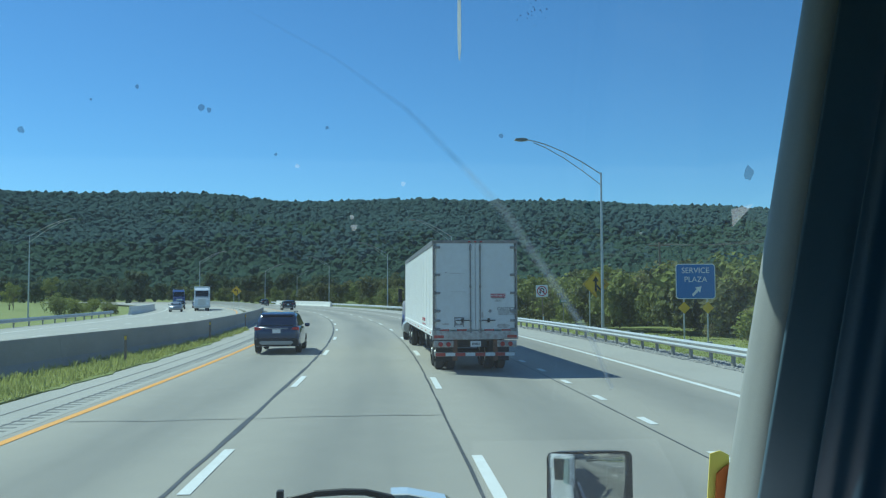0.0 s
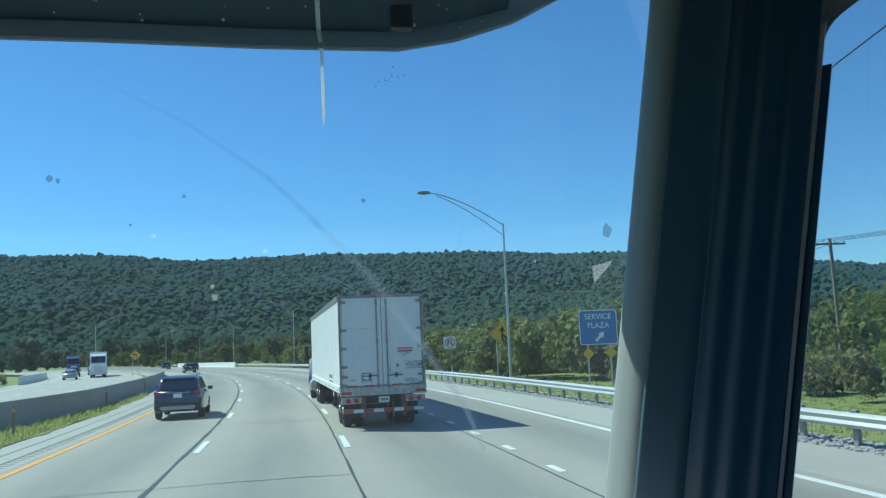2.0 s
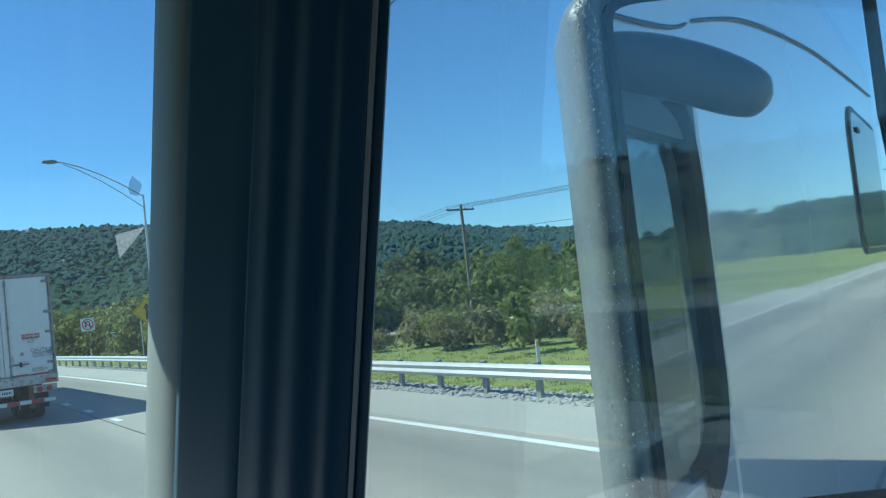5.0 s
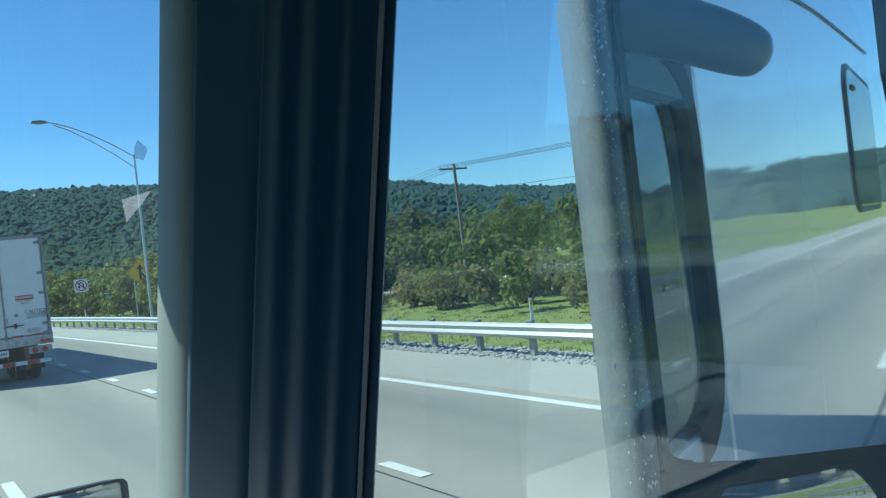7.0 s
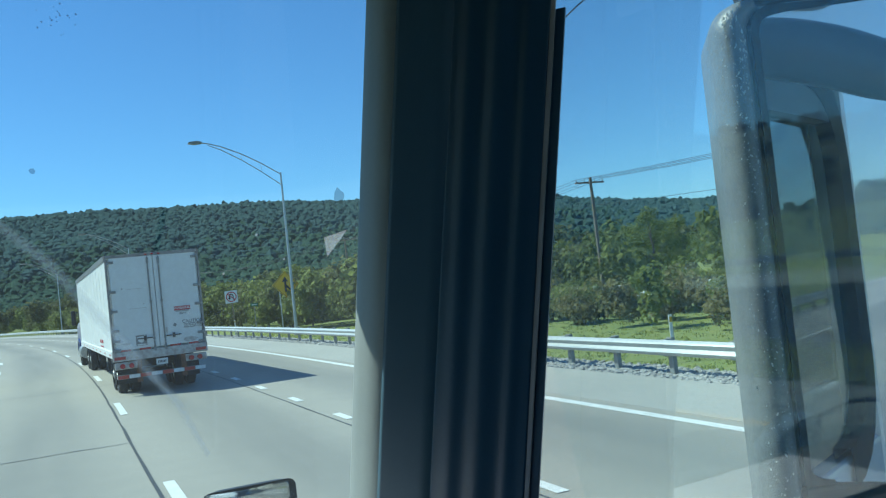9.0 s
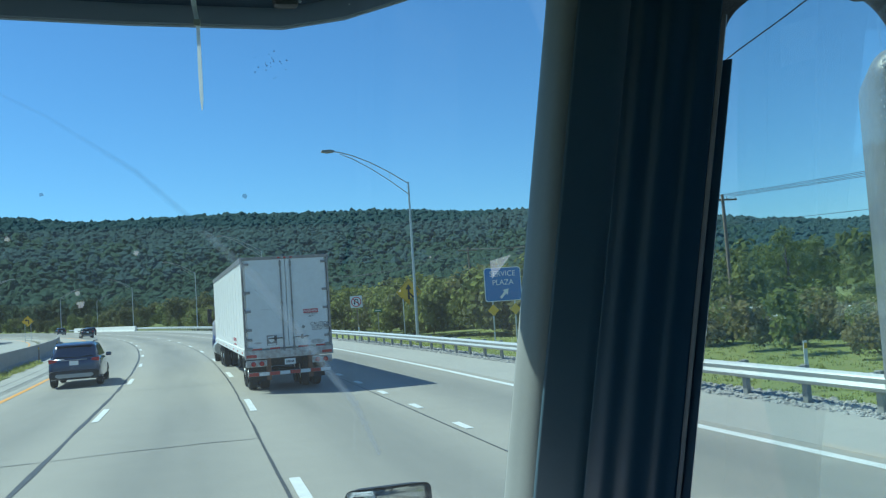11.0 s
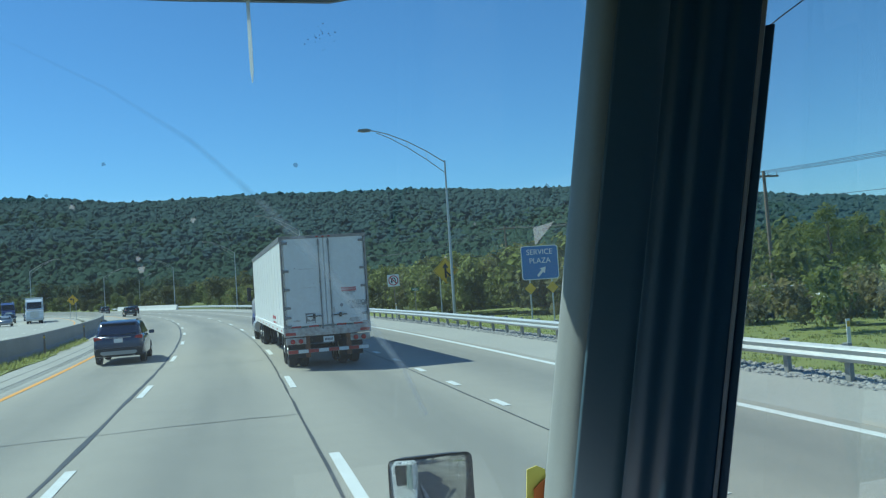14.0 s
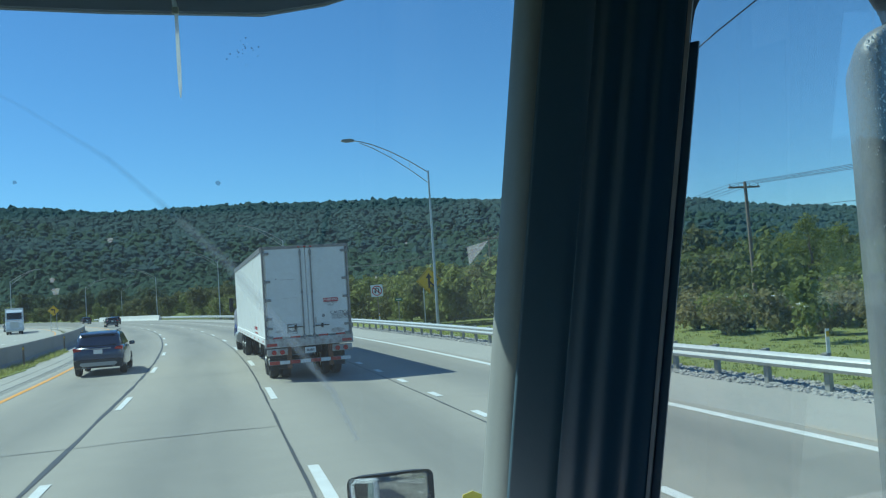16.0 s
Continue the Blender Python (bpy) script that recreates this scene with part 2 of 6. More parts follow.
RUST = material("rusted steel", (0.20, 0.095, 0.05), 0.85, spots=((10.0, 0.7, (0.09, 0.05, 0.035)),))
CAR_NAVY = material("dark blue car paint", (0.028, 0.048, 0.105), 0.25, 0.2, coat=0.8)
CAR_BLACK = material("black car paint", (0.012, 0.013, 0.015), 0.25, 0.2, coat=0.8)
CAR_SILVER = material("silver car paint", (0.35, 0.36, 0.37), 0.3, 0.6, coat=0.6)
TRUCK_BLUE = material("blue truck paint", (0.025, 0.055, 0.20), 0.3, 0.1, coat=0.6)
CAR_GLASS = material("dark car glass", (0.012, 0.015, 0.018), 0.06, spec=0.8)
BLACK_PLASTIC = material("black plastic", (0.018, 0.018, 0.019), 0.5, spots=((30.0, 0.5, (0.035, 0.035, 0.035)),))
SIGN_BLUE = material("blue sign sheeting", (0.015, 0.16, 0.46), 0.4, spots=((1.5, 0.3, (0.02, 0.19, 0.5)),))
SIGN_WHITE = material("white sign sheeting", (0.80, 0.80, 0.79), 0.4)
SIGN_YELLOW = material("yellow sign sheeting", (0.78, 0.46, 0.012), 0.4, spots=((2.0, 0.3, (0.7, 0.42, 0.02)),))
SIGN_GREEN = material("green sign sheeting", (0.01, 0.16, 0.07), 0.4, spots=((2.0, 0.3, (0.012, 0.19, 0.085)),))
SIGN_BLACK = material("black sign print", (0.015, 0.015, 0.015), 0.5)
SIGN_RED = material("red sign print", (0.45, 0.03, 0.04), 0.4)
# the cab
# trim, seal and pad carry the blue of sky light in their base colour
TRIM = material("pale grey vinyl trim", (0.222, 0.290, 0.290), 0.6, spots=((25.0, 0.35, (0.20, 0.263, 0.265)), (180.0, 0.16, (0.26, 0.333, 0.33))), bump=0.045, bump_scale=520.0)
SEAL_BLUED = material("black rubber seal tinted sky blue", (0.026, 0.088, 0.146), 0.40, spots=((9.0, 0.5, (0.034, 0.102, 0.162)),), bump=0.03, bump_scale=200.0)
PAD_BLUED = material("charcoal vinyl", (0.062, 0.140, 0.195), 0.5, spots=((25.0, 0.35, (0.054, 0.124, 0.174)), (180.0, 0.16, (0.072, 0.158, 0.216))), bump=0.04, bump_scale=520.0)
DARK_TRIM = material("dark vinyl trim", (0.045, 0.058, 0.070), 0.6, spots=((30.0, 0.4, (0.06, 0.075, 0.088)),), bump=0.2, bump_scale=300.0)
GREY_TRIM = material("grey dashboard vinyl", (0.035, 0.037, 0.038), 0.7, spots=((20.0, 0.4, (0.05, 0.05, 0.05)),), bump=0.2, bump_scale=300.0)
HOUSING = material("speckled grey mirror housing", (0.160, 0.175, 0.184), 0.34, spots=((7.0, 0.6, (0.120, 0.133, 0.142)), (45.0, 0.35, (0.20, 0.214, 0.222)), (230.0, 0.40, (0.28, 0.292, 0.296))), bump=0.16, bump_scale=380.0)
FRAME_RUBBER = material("dull black window rubber", (0.016, 0.018, 0.020), 0.9, spots=((20.0, 0.4, (0.026, 0.028, 0.030)),), spec=0.15)
POD_PLASTIC = material("dark blue-grey plastic", (0.075, 0.095, 0.115), 0.4, spots=((30.0, 0.5, (0.10, 0.12, 0.14)),))
MIRROR = material("mirror glass", (0.86, 0.89, 0.9), 0.012, 1.0)
VISOR = foliage("smoked visor", (0.065, 0.095, 0.130), (0.065, 0.095, 0.130), 0.55, 0.5)
EDGE_STRIP = material("grey edge strip", (0.34, 0.36, 0.37), 0.45, spots=((30.0, 0.5, (0.42, 0.43, 0.43)),))
VISOR_LIP = foliage("grey visor lip", (0.25, 0.285, 0.32), (0.25, 0.285, 0.32), 0.5, 0.4)
TIE = foliage("translucent white nylon", (0.90, 0.93, 0.94), (0.92, 0.95, 0.96), 0.72)
TIE_OLD = material("yellowed nylon", (0.55, 0.54, 0.44), 0.45)
ORANGE_PAPER = material("orange paper", (0.55, 0.17, 0.045), 0.8, spots=((30.0, 0.5, (0.42, 0.16, 0.06)),))
LIME_PAPER = material("lime-yellow paper", (0.62, 0.62, 0.14), 0.8, spots=((20.0, 0.4, (0.5, 0.5, 0.15)),))
OWN_WHITE = material("white cab paint", (0.72, 0.74, 0.75), 0.07, coat=1.0, spots=((1.0, 0.3, (0.66, 0.67, 0.67)),))
# windscreen dust film, thickened to veil the far woods like haze
WINDSCREEN_GLASS = glass("windscreen glass", (0.725, 0.93, 0.945), 0.035, 0.025, (0.7, 0.85, 0.95), "ShaderNodeBsdfTranslucent")
# the bluish film stands in for reflections on the side window
SIDE_GLASS = glass("side window glass", (0.85, 1.0, 1.0), 0.07, 0.060, (0.55, 0.82, 0.95), "ShaderNodeBsdfTranslucent", 1.15)
STREAK = glass("dried streak", (1, 1, 1), 0.0, 0.10, (0.20, 0.27, 0.33), "ShaderNodeBsdfTranslucent")


def soft_film(m, amount):
    """Thins the film out towards the edges of a ribbon and breaks it up along the way."""
    nt = m.node_tree
    nodes, link = nt.nodes, nt.links.new
    film = nodes["Material Output"].inputs[0].links[0].from_node
    tc = nodes.new("ShaderNodeTexCoord")
    sep = nodes.new("ShaderNodeSeparateXYZ")
    link(tc.outputs["UV"], sep.inputs[0])
    tex = nodes.new("ShaderNodeTexNoise")
    tex.inputs["Scale"].default_value, tex.inputs["Detail"].default_value = 55.0, 4.0
    link(tc.outputs["Object"], tex.inputs["Vector"])
    ramp = nodes.new("ShaderNodeMapRange")
    ramp.inputs[1].default_value, ramp.inputs[2].default_value = 0.3, 0.7
    ramp.inputs[3].default_value, ramp.inputs[4].default_value = 0.55, 1.0
    link(tex.outputs["Fac"], ramp.inputs[0])
    last = sep.outputs[0]
    for op, val, val2 in (("MULTIPLY_ADD", 2.0, -1.0), ("ABSOLUTE", None, None), ("MULTIPLY_ADD", -1.0, 1.0), ("POWER", 0.8, None), ("MULTIPLY", amount, None)):
        n = nodes.new("ShaderNodeMath")
        n.operation = op
        link(last, n.inputs[0])
        if val is not None:
            n.inputs[1].default_value = val
        if val2 is not None:
            n.inputs[2].default_value = val2
        last = n.outputs[0]
    mul = nodes.new("ShaderNodeMath")
    mul.operation = "MULTIPLY"
    link(last, mul.inputs[0])
    link(ramp.outputs[0], mul.inputs[1])
    fade = nodes.new("ShaderNodeMath")
    fade.operation = "MULTIPLY"
    link(mul.outputs[0], fade.inputs[0])
    link(sep.outputs[1], fade.inputs[1])
    link(fade.outputs[0], film.inputs[0])


soft_film(STREAK, 0.42)
GRIME = glass("grime", (1, 1, 1), 0.0, 0.42, (0.08, 0.11, 0.16))
PALE_GRIME = glass("pale chip", (1, 1, 1), 0.0, 0.20, (0.85, 0.9, 0.95), "ShaderNodeBsdfTranslucent")


# ---- building helpers ----
def link_mesh(name, bm, mat, parent=None, label="", smooth=False):
    me = bpy.data.meshes.new(name)
    bm.to_mesh(me)
    bm.free()
    for m in (mat if isinstance(mat, (list, tuple)) else [mat]):
        me.materials.append(m)
    if smooth:
        me.polygons.foreach_set("use_smooth", [True] * len(me.polygons))
    ob = new(name, me)
    if parent is not None:
        ob.parent = parent
    if label:
        ob["label"] = label
    return ob


def part(name, bm, mat, parent, label="", smooth=False):
    return link_mesh(name, bm, mat, parent, label, smooth)


def thing(name, at, label, category, group="", turn=0.0):
    ob = new(name)
    ob.empty_display_size = 0.2
    ob.matrix_world = pose(*at, 0, 0, turn)
    return tagged(ob, label, category, group)


def box(bm, x, y, z, sx, sy, sz, bevel=0.0, turn=None):
    """A box round (x, y, z) with full sizes; bevelled edges."""
    m = Matrix.Translation((x, y, z)) @ (turn or Matrix.Identity(4)) @ Matrix.Diagonal((sx, sy, sz, 1))
    made = bmesh.ops.create_cube(bm, size=1.0, matrix=m)
    if bevel:
        edges = list({e for v in made["verts"] for e in v.link_edges})
        bmesh.ops.bevel(bm, geom=edges, offset=bevel, segments=2, affect="EDGES", profile=0.5)
    return bm


def rod(bm, a, b, r0, r1=None, sides=8, caps=True):
    a, b = Vector(a), Vector(b)
    d = b - a
    m = Matrix.Translation((a + b) / 2) @ d.to_track_quat("Z", "Y").to_matrix().to_4x4()
    bmesh.ops.create_cone(bm, cap_ends=caps, segments=sides, radius1=r0, radius2=r0 if r1 is None else r1, depth=d.length, matrix=m)
    return bm


def tube(bm, points, r, sides=8):
    """A bent tube through the points."""
    pts = [Vector(p) for p in points]
    rings = []
    for i, p in enumerate(pts):
        d = (pts[min(i + 1, len(pts) - 1)] - pts[max(i - 1, 0)]).normalized()
        q = d.to_track_quat("Z", "Y").to_matrix()
        rr = r[i] if isinstance(r, (list, tuple)) else r
        rings.append([bm.verts.new(p + q @ Vector((rr * math.cos(2 * math.pi * k / sides), rr * math.sin(2 * math.pi * k / sides), 0))) for k in range(sides)])
    for a, b in zip(rings, rings[1:]):
        for k in range(sides):
            bm.faces.new((a[k], a[(k + 1) % sides], b[(k + 1) % sides], b[k]))
    bm.faces.new(rings[0][::-1])
    bm.faces.new(rings[-1])
    return bm


def glide(rows, n=4):
    """A smooth curve through rows of numbers, n steps to each."""
    rows = [np.array(r, float) for r in rows]
    out = []
    for i in range(len(rows) - 1):
        a, b, c, d = rows[max(i - 1, 0)], rows[i], rows[i + 1], rows[min(i + 2, len(rows) - 1)]
        for k in range(n):
            t = k / n
            out.append(tuple(0.5 * (2 * b + (c - a) * t + (2 * a - 5 * b + 4 * c - d) * t * t + (3 * b - a - 3 * c + d) * t ** 3)))
    return out + [tuple(rows[-1])]


def prism(bm, outline, axis, lo, hi, bevel=0.0):
    """Extrudes a closed outline of (a, b) along an axis: 'x' takes (y, z), 'y' takes (x, z), 'z' takes (x, y)."""
    def at(a, b, c):
        return {"x": (c, a, b), "y": (a, c, b), "z": (a, b, c)}[axis]
    low = [bm.verts.new(at(a, b, lo)) for a, b in outline]
    high = [bm.verts.new(at(a, b, hi)) for a, b in outline]
    n = len(outline)
    fs = [bm.faces.new(low), bm.faces.new(high[::-1])]
    for i in range(n):
        fs.append(bm.faces.new((low[i], high[i], high[(i + 1) % n], low[(i + 1) % n])))
    bmesh.ops.recalc_face_normals(bm, faces=fs)
    if bevel:
        edges = list({e for f in fs[:2] for e in f.edges})
        bmesh.ops.bevel(bm, geom=edges, offset=bevel, segments=2, affect="EDGES", profile=0.5)
    return bm


def raw_mesh(name, verts, faces, mat, smooth=False):
    me = bpy.data.meshes.new(name)
    me.from_pydata(verts, [], faces)
    for m in (mat if isinstance(mat, (list, tuple)) else [mat]):
        me.materials.append(m)
    if smooth:
        me.polygons.foreach_set("use_smooth", [True] * len(me.polygons))
    me.update()
    return new(name, me)


def lettering(name, text, size, mat, parent, m, align="CENTER", label=""):
    """Letters of the built-in font as a thin mesh, upright in the plane of m."""
    cu = bpy.data.curves.new(name, "FONT")
    cu.body, cu.size, cu.align_x, cu.align_y, cu.extrude = text, size, align, "CENTER", 0.002
    tmp = bpy.data.objects.new(name, cu)
    scene.collection.objects.link(tmp)
    me = bpy.data.meshes.new_from_object(tmp.evaluated_get(bpy.context.evaluated_depsgraph_get()))
    bpy.data.objects.remove(tmp)
    me.materials.clear()
    me.materials.append(mat)
    me.name = name
    ob = new(name, me)
    ob.parent = parent
    ob.matrix_local = m
    if label:
        ob["label"] = label
    return ob


# ---- the road's line: straight, then a long bend to the left ----
BEND, RADIUS = 25.0, 620.0


def along(s, u, z=0.0):
    """A point s metres along the road and u metres to the right of the cab."""
    if s < BEND:
        return Vector((u, s, z))
    a = (s - BEND) / RADIUS
    return Vector((-RADIUS * (1 - math.cos(a)) + u * math.cos(a), BEND + RADIUS * math.sin(a) + u * math.sin(a), z))


def heading(s):
    return 0.0 if s < BEND else math.degrees((s - BEND) / RADIUS)


def strip(name, u0, u1, s0, s1, top, thick, mat, step=4.0, edge=0.0, bm=None):
    """A slab that follows the road; edge: how far its sides wander."""
    bm = bm or bmesh.new()
    n = max(1, int((s1 - s0) / step))
    rows = []
    for i in range(n + 1):
        s = s0 + (s1 - s0) * i / n
        w0 = edge * noise.noise((s * 0.7, 3.1, u0)) if edge else 0.0
        w1 = edge * noise.noise((s * 0.7, 7.7, u1)) if edge else 0.0
        rows.append([bm.verts.new(along(s, u0 + w0, top)), bm.verts.new(along(s, u1 + w1, top)), bm.verts.new(along(s, u1 + w1, top - thick)), bm.verts.new(along(s, u0 + w0, top - thick))])
    for a, b in zip(rows, rows[1:]):
        for k in range(4):
            bm.faces.new((a[k], a[(k + 1) % 4], b[(k + 1) % 4], b[k]))
    bm.faces.new(rows[0])
    bm.faces.new(rows[-1][::-1])
    bm.verts.index_update()
    bmesh.ops.recalc_face_normals(bm, faces=bm.faces[:])
    uv = bm.loops.layers.uv.new("across_along")
    for f in bm.faces:
        for loop in f.loops:
            i = loop.vert.index
            loop[uv].uv = ((u0, u1, u1, u0)[i % 4], s0 + (s1 - s0) * (i // 4) / n)
    return link_mesh(name, bm, mat)


# ---- ground with the wooded ridge ----
CREST = ((-180, 3.2), (-120, 3.6), (-70, 5.2), (-40, 6.0), (-23, 6.3), (-12, 6.6), (-6, 6.2), (2, 6.42), (10, 6.2), (20, 5.65), (26, 5.25), (31, 4.75), (34, 4.15), (37, 3.75), (41, 3.3), (50, 2.9), (65, 3.0), (90, 3.6), (130, 3.0), (180, 3.2))
CREST_R, FOOT_R, TREE_TOP = 1500.0, 620.0, 13.0


def crest_height(az):
    for (a0, e0), (a1, e1) in zip(CREST, CREST[1:]):
        if a0 <= az <= a1:
            k = (az - a0) / (a1 - a0)
            k = k * k * (3 - 2 * k)
            return 2.4 + CREST_R * math.tan(radians(e0 + (e1 - e0) * k)) - TREE_TOP
    return 80.0


def ground_height(x, y):
    r = math.hypot(x, y)
    z = -0.06
    if r > 70:
        k = min(1.0, (r - 70) / 150)
        z -= k * (0.5 + 0.45 * noise.noise((x * 0.012, y * 0.012, 0.3)))
    if r > FOOT_R:
        az = math.degrees(math.atan2(x, y))
        k = min(1.0, (r - FOOT_R) / (CREST_R - FOOT_R))
        shape = k * k * (3 - 2 * k) * 0.55 + k * 0.45
        h = crest_height(az) * shape
        h += 14.0 * noise.noise((x * 0.004, y * 0.004, 1.7)) * math.sin(math.pi * k)
        if r > CREST_R:
            h *= max(0.25, 1.0 - (r - CREST_R) / 2500.0)
        z += h
    return z


rings = [0.0] + [2.0 * 1.09 ** i for i in range(88)]
rings = [r for r in rings if r < 3600] + [4200.0]
SPOKES = 240
gv, gf = [(0.0, 0.0, -0.06)], []
for r in rings[1:]:
    for k in range(SPOKES):
        a = 2 * math.pi * k / SPOKES
        x, y = r * math.sin(a), r * math.cos(a)
        gv.append((x, y, ground_height(x, y)))
for k in range(SPOKES):
    gf.append((0, 1 + (k + 1) % SPOKES, 1 + k))
for i in range(len(rings) - 2):
    o0, o1 = 1 + i * SPOKES, 1 + (i + 1) * SPOKES
    for k in range(SPOKES):
        k1 = (k + 1) % SPOKES
        gf.append((o0 + k, o0 + k1, o1 + k1, o1 + k))
ground = raw_mesh("ground", gv, gf, [GRASS, FOREST_FLOOR], True)
ground.data.polygons.foreach_set("material_index", [1 if math.hypot(*gv[f[0]][:2]) > FOOT_R + 10 else 0 for f in gf])
tagged(ground, "rolling green valley floor rising to a wooded ridge", "ground", kind="structure")

# crowns of the woods on the ridge, one uneven lump for each tree
rng = np.random.default_rng(5)


def lump(seed, fine=1):
    """The upper part of a crown: verts and triangles of an uneven ball."""
    bm = bmesh.new()
    bmesh.ops.create_icosphere(bm, subdivisions=fine, radius=1.0)
    low = [v for v in bm.verts if v.co.z < -0.45]
    bmesh.ops.delete(bm, geom=low, context="VERTS")
    for v in bm.verts:
        k = 1.0 + 0.42 * noise.noise(v.co * 2.1 + Vector((seed * 9.1, 0, 0))) + 0.22 * noise.noise(v.co * 5.0 + Vector((0, seed * 5.3, 0)))
        v.co = v.co * k
    bm.verts.index_update()
    vs = np.array([v.co[:] for v in bm.verts])
    fs = np.array([[v.index for v in f.verts] for f in bm.faces])
    bm.free()
    return vs, fs


LUMPS = [lump(i) for i in range(8, 16)]


def crowns(name, places, mat, shapes, smooth=False):
    """One mesh of many crowns: rows of x, y, z, radius, height."""
    V, F, base = [], [], 0
    for i, (x, y, z, r, h) in enumerate(places):
        vs, fs = shapes[i % len(shapes)]
        a = i * 2.399
        c, s = math.cos(a), math.sin(a)
        p = np.empty_like(vs)
        p[:, 0] = x + r * (vs[:, 0] * c - vs[:, 1] * s)
        p[:, 1] = y + r * (vs[:, 0] * s + vs[:, 1] * c)
        p[:, 2] = z + h * vs[:, 2]
        V.append(p)
        F.append(fs + base)
        base += len(vs)
    V, F = np.concatenate(V), np.concatenate(F)
    me = bpy.data.meshes.new(name)
    me.vertices.add(len(V))
    me.vertices.foreach_set("co", V.astype(np.float32).ravel())
    me.loops.add(F.size)
    me.loops.foreach_set("vertex_index", F.astype(np.int32).ravel())
    me.polygons.add(len(F))
    me.polygons.foreach_set("loop_start", np.arange(0, F.size, 3, dtype=np.int32))
    me.polygons.foreach_set("use_smooth", np.full(len(F), smooth))
    me.materials.append(mat)
    me.update(calc_edges=True)
    me.validate()
    return new(name, me)


near_spots, far_spots = [], []
r = 625.0
while r < 1545.0:
    gap = 6.7 + 1.9 * (r - 625) / 900
    az = -40.0
    while az < 58.0:
        a = radians(az + rng.uniform(-0.5, 0.5) * math.degrees(gap / r))
        rr = r + rng.uniform(-0.6, 0.6) * gap
        x, y = rr * math.sin(a), rr * math.cos(a)
        size = rng.choice((2.4, 2.9, 3.4, 3.9, 4.6, 5.6)) * rng.uniform(0.85, 1.15)
        spot_row = (x, y, ground_height(x, y) + rng.uniform(5.6, 7.6), size * 1.12, size * rng.uniform(0.90, 1.30))
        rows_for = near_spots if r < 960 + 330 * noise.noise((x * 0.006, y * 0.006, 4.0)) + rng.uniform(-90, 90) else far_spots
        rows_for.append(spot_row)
        for _ in range(2 if r < 930 else 1):
            b1, e1 = rng.uniform(0, 6.28), rng.uniform(0.1, 1.3)
            k = size * rng.uniform(0.36, 0.62)
            rows_for.append((x + size * 0.8 * math.cos(b1) * math.cos(e1), y + size * 0.8 * math.sin(b1) * math.cos(e1), spot_row[2] + spot_row[4] * 0.85 * math.sin(e1), k, k))
        az += math.degrees(gap / r)
    r += gap * 1.05
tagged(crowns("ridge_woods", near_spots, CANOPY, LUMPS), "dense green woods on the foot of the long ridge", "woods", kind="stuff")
tagged(crowns("ridge_woods_above", far_spots, CANOPY_HAZED, LUMPS), "dense green woods up to the crest of the ridge", "woods", kind="stuff")
spots = []
for i in range(5500):
    seen = i < 4300
    a = radians(rng.uniform(170, 215) if seen else rng.uniform(58, 320))
    rr = rng.uniform(630, 1560)
    x, y = rr * math.sin(a), rr * math.cos(a)
    size = rng.uniform(6.5, 9.5) if seen else rng.uniform(6, 12)
    spots.append((x, y, ground_height(x, y) + 3.0, size, size * 0.8))
tagged(crowns("ridge_woods_behind", spots, CANOPY_HAZED, LUMPS, True), "wooded hills behind the highway", "woods", kind="stuff")

# ---- road ----
road = strip("road", -8.4, 10.7, -160, 420, 0.0, 0.25, CONCRETE_ROAD)
tagged(road, "pale worn concrete highway with four lanes", "road", kind="structure")
road_2 = strip("road_oncoming", -27.0, -11.9, -160, 420, 0.0, 0.25, SHOULDER)
tagged(road_2, "pale concrete carriageway of the oncoming traffic", "road", kind="structure")
tagged(strip("shoulder_left", -8.38, -6.45, -160, 420, 0.004, 0.003, SHOULDER, edge=0.03), "sandy concrete shoulder beside the yellow line", "shoulder", kind="structure")
tagged(strip("shoulder_right", 8.5, 10.68, -160, 420, 0.004, 0.003, SHOULDER, edge=0.03), "pale concrete shoulder beside the guardrail", "shoulder", kind="structure")
tagged(strip("edge_line_yellow", -6.25, -6.08, -160, 420, 0.009, 0.004, YELLOW_LINE, edge=0.012), "yellow edge line on the road", "road marking", kind="structure")
tagged(strip("edge_line_white", 8.05, 8.24, -160, 420, 0.009, 0.004, WHITE_LINE, edge=0.012), "white edge line on the road", "road marking", kind="structure")
tagged(strip("edge_line_oncoming", -12.9, -12.75, -160, 420, 0.009, 0.004, YELLOW_LINE), "yellow edge line of the oncoming side", "road marking", kind="structure")
tagged(strip("edge_line_far", -24.1, -23.95, -160, 420, 0.009, 0.004, WHITE_LINE), "white edge line of the oncoming side", "road marking", kind="structure")


def dashes(u, first, length, period, width, last):
    s = first
    while s < last:
        if s > -30:
            d = strip("lane_dash", u - width / 2, u + width / 2, s, s + length, 0.010, 0.004, WHITE_LINE, step=1.0, edge=0.01)
            tagged(d, "white dash between two lanes", "road marking", "lane dashes", "structure")
        s += period


dashes(-2.40, -25.0 + 11.2, 3.05, 12.2, 0.16, 330)
dashes(1.32, -25.0 + 10.4, 3.05, 12.2, 0.16, 330)
dashes(4.85, -14.0, 0.95, 3.7, 0.16, 130)
dashes(-16.4, -18.0, 3.05, 12.2, 0.15, 330)
dashes(-20.1, -20.0, 3.05, 12.2, 0.15, 330)
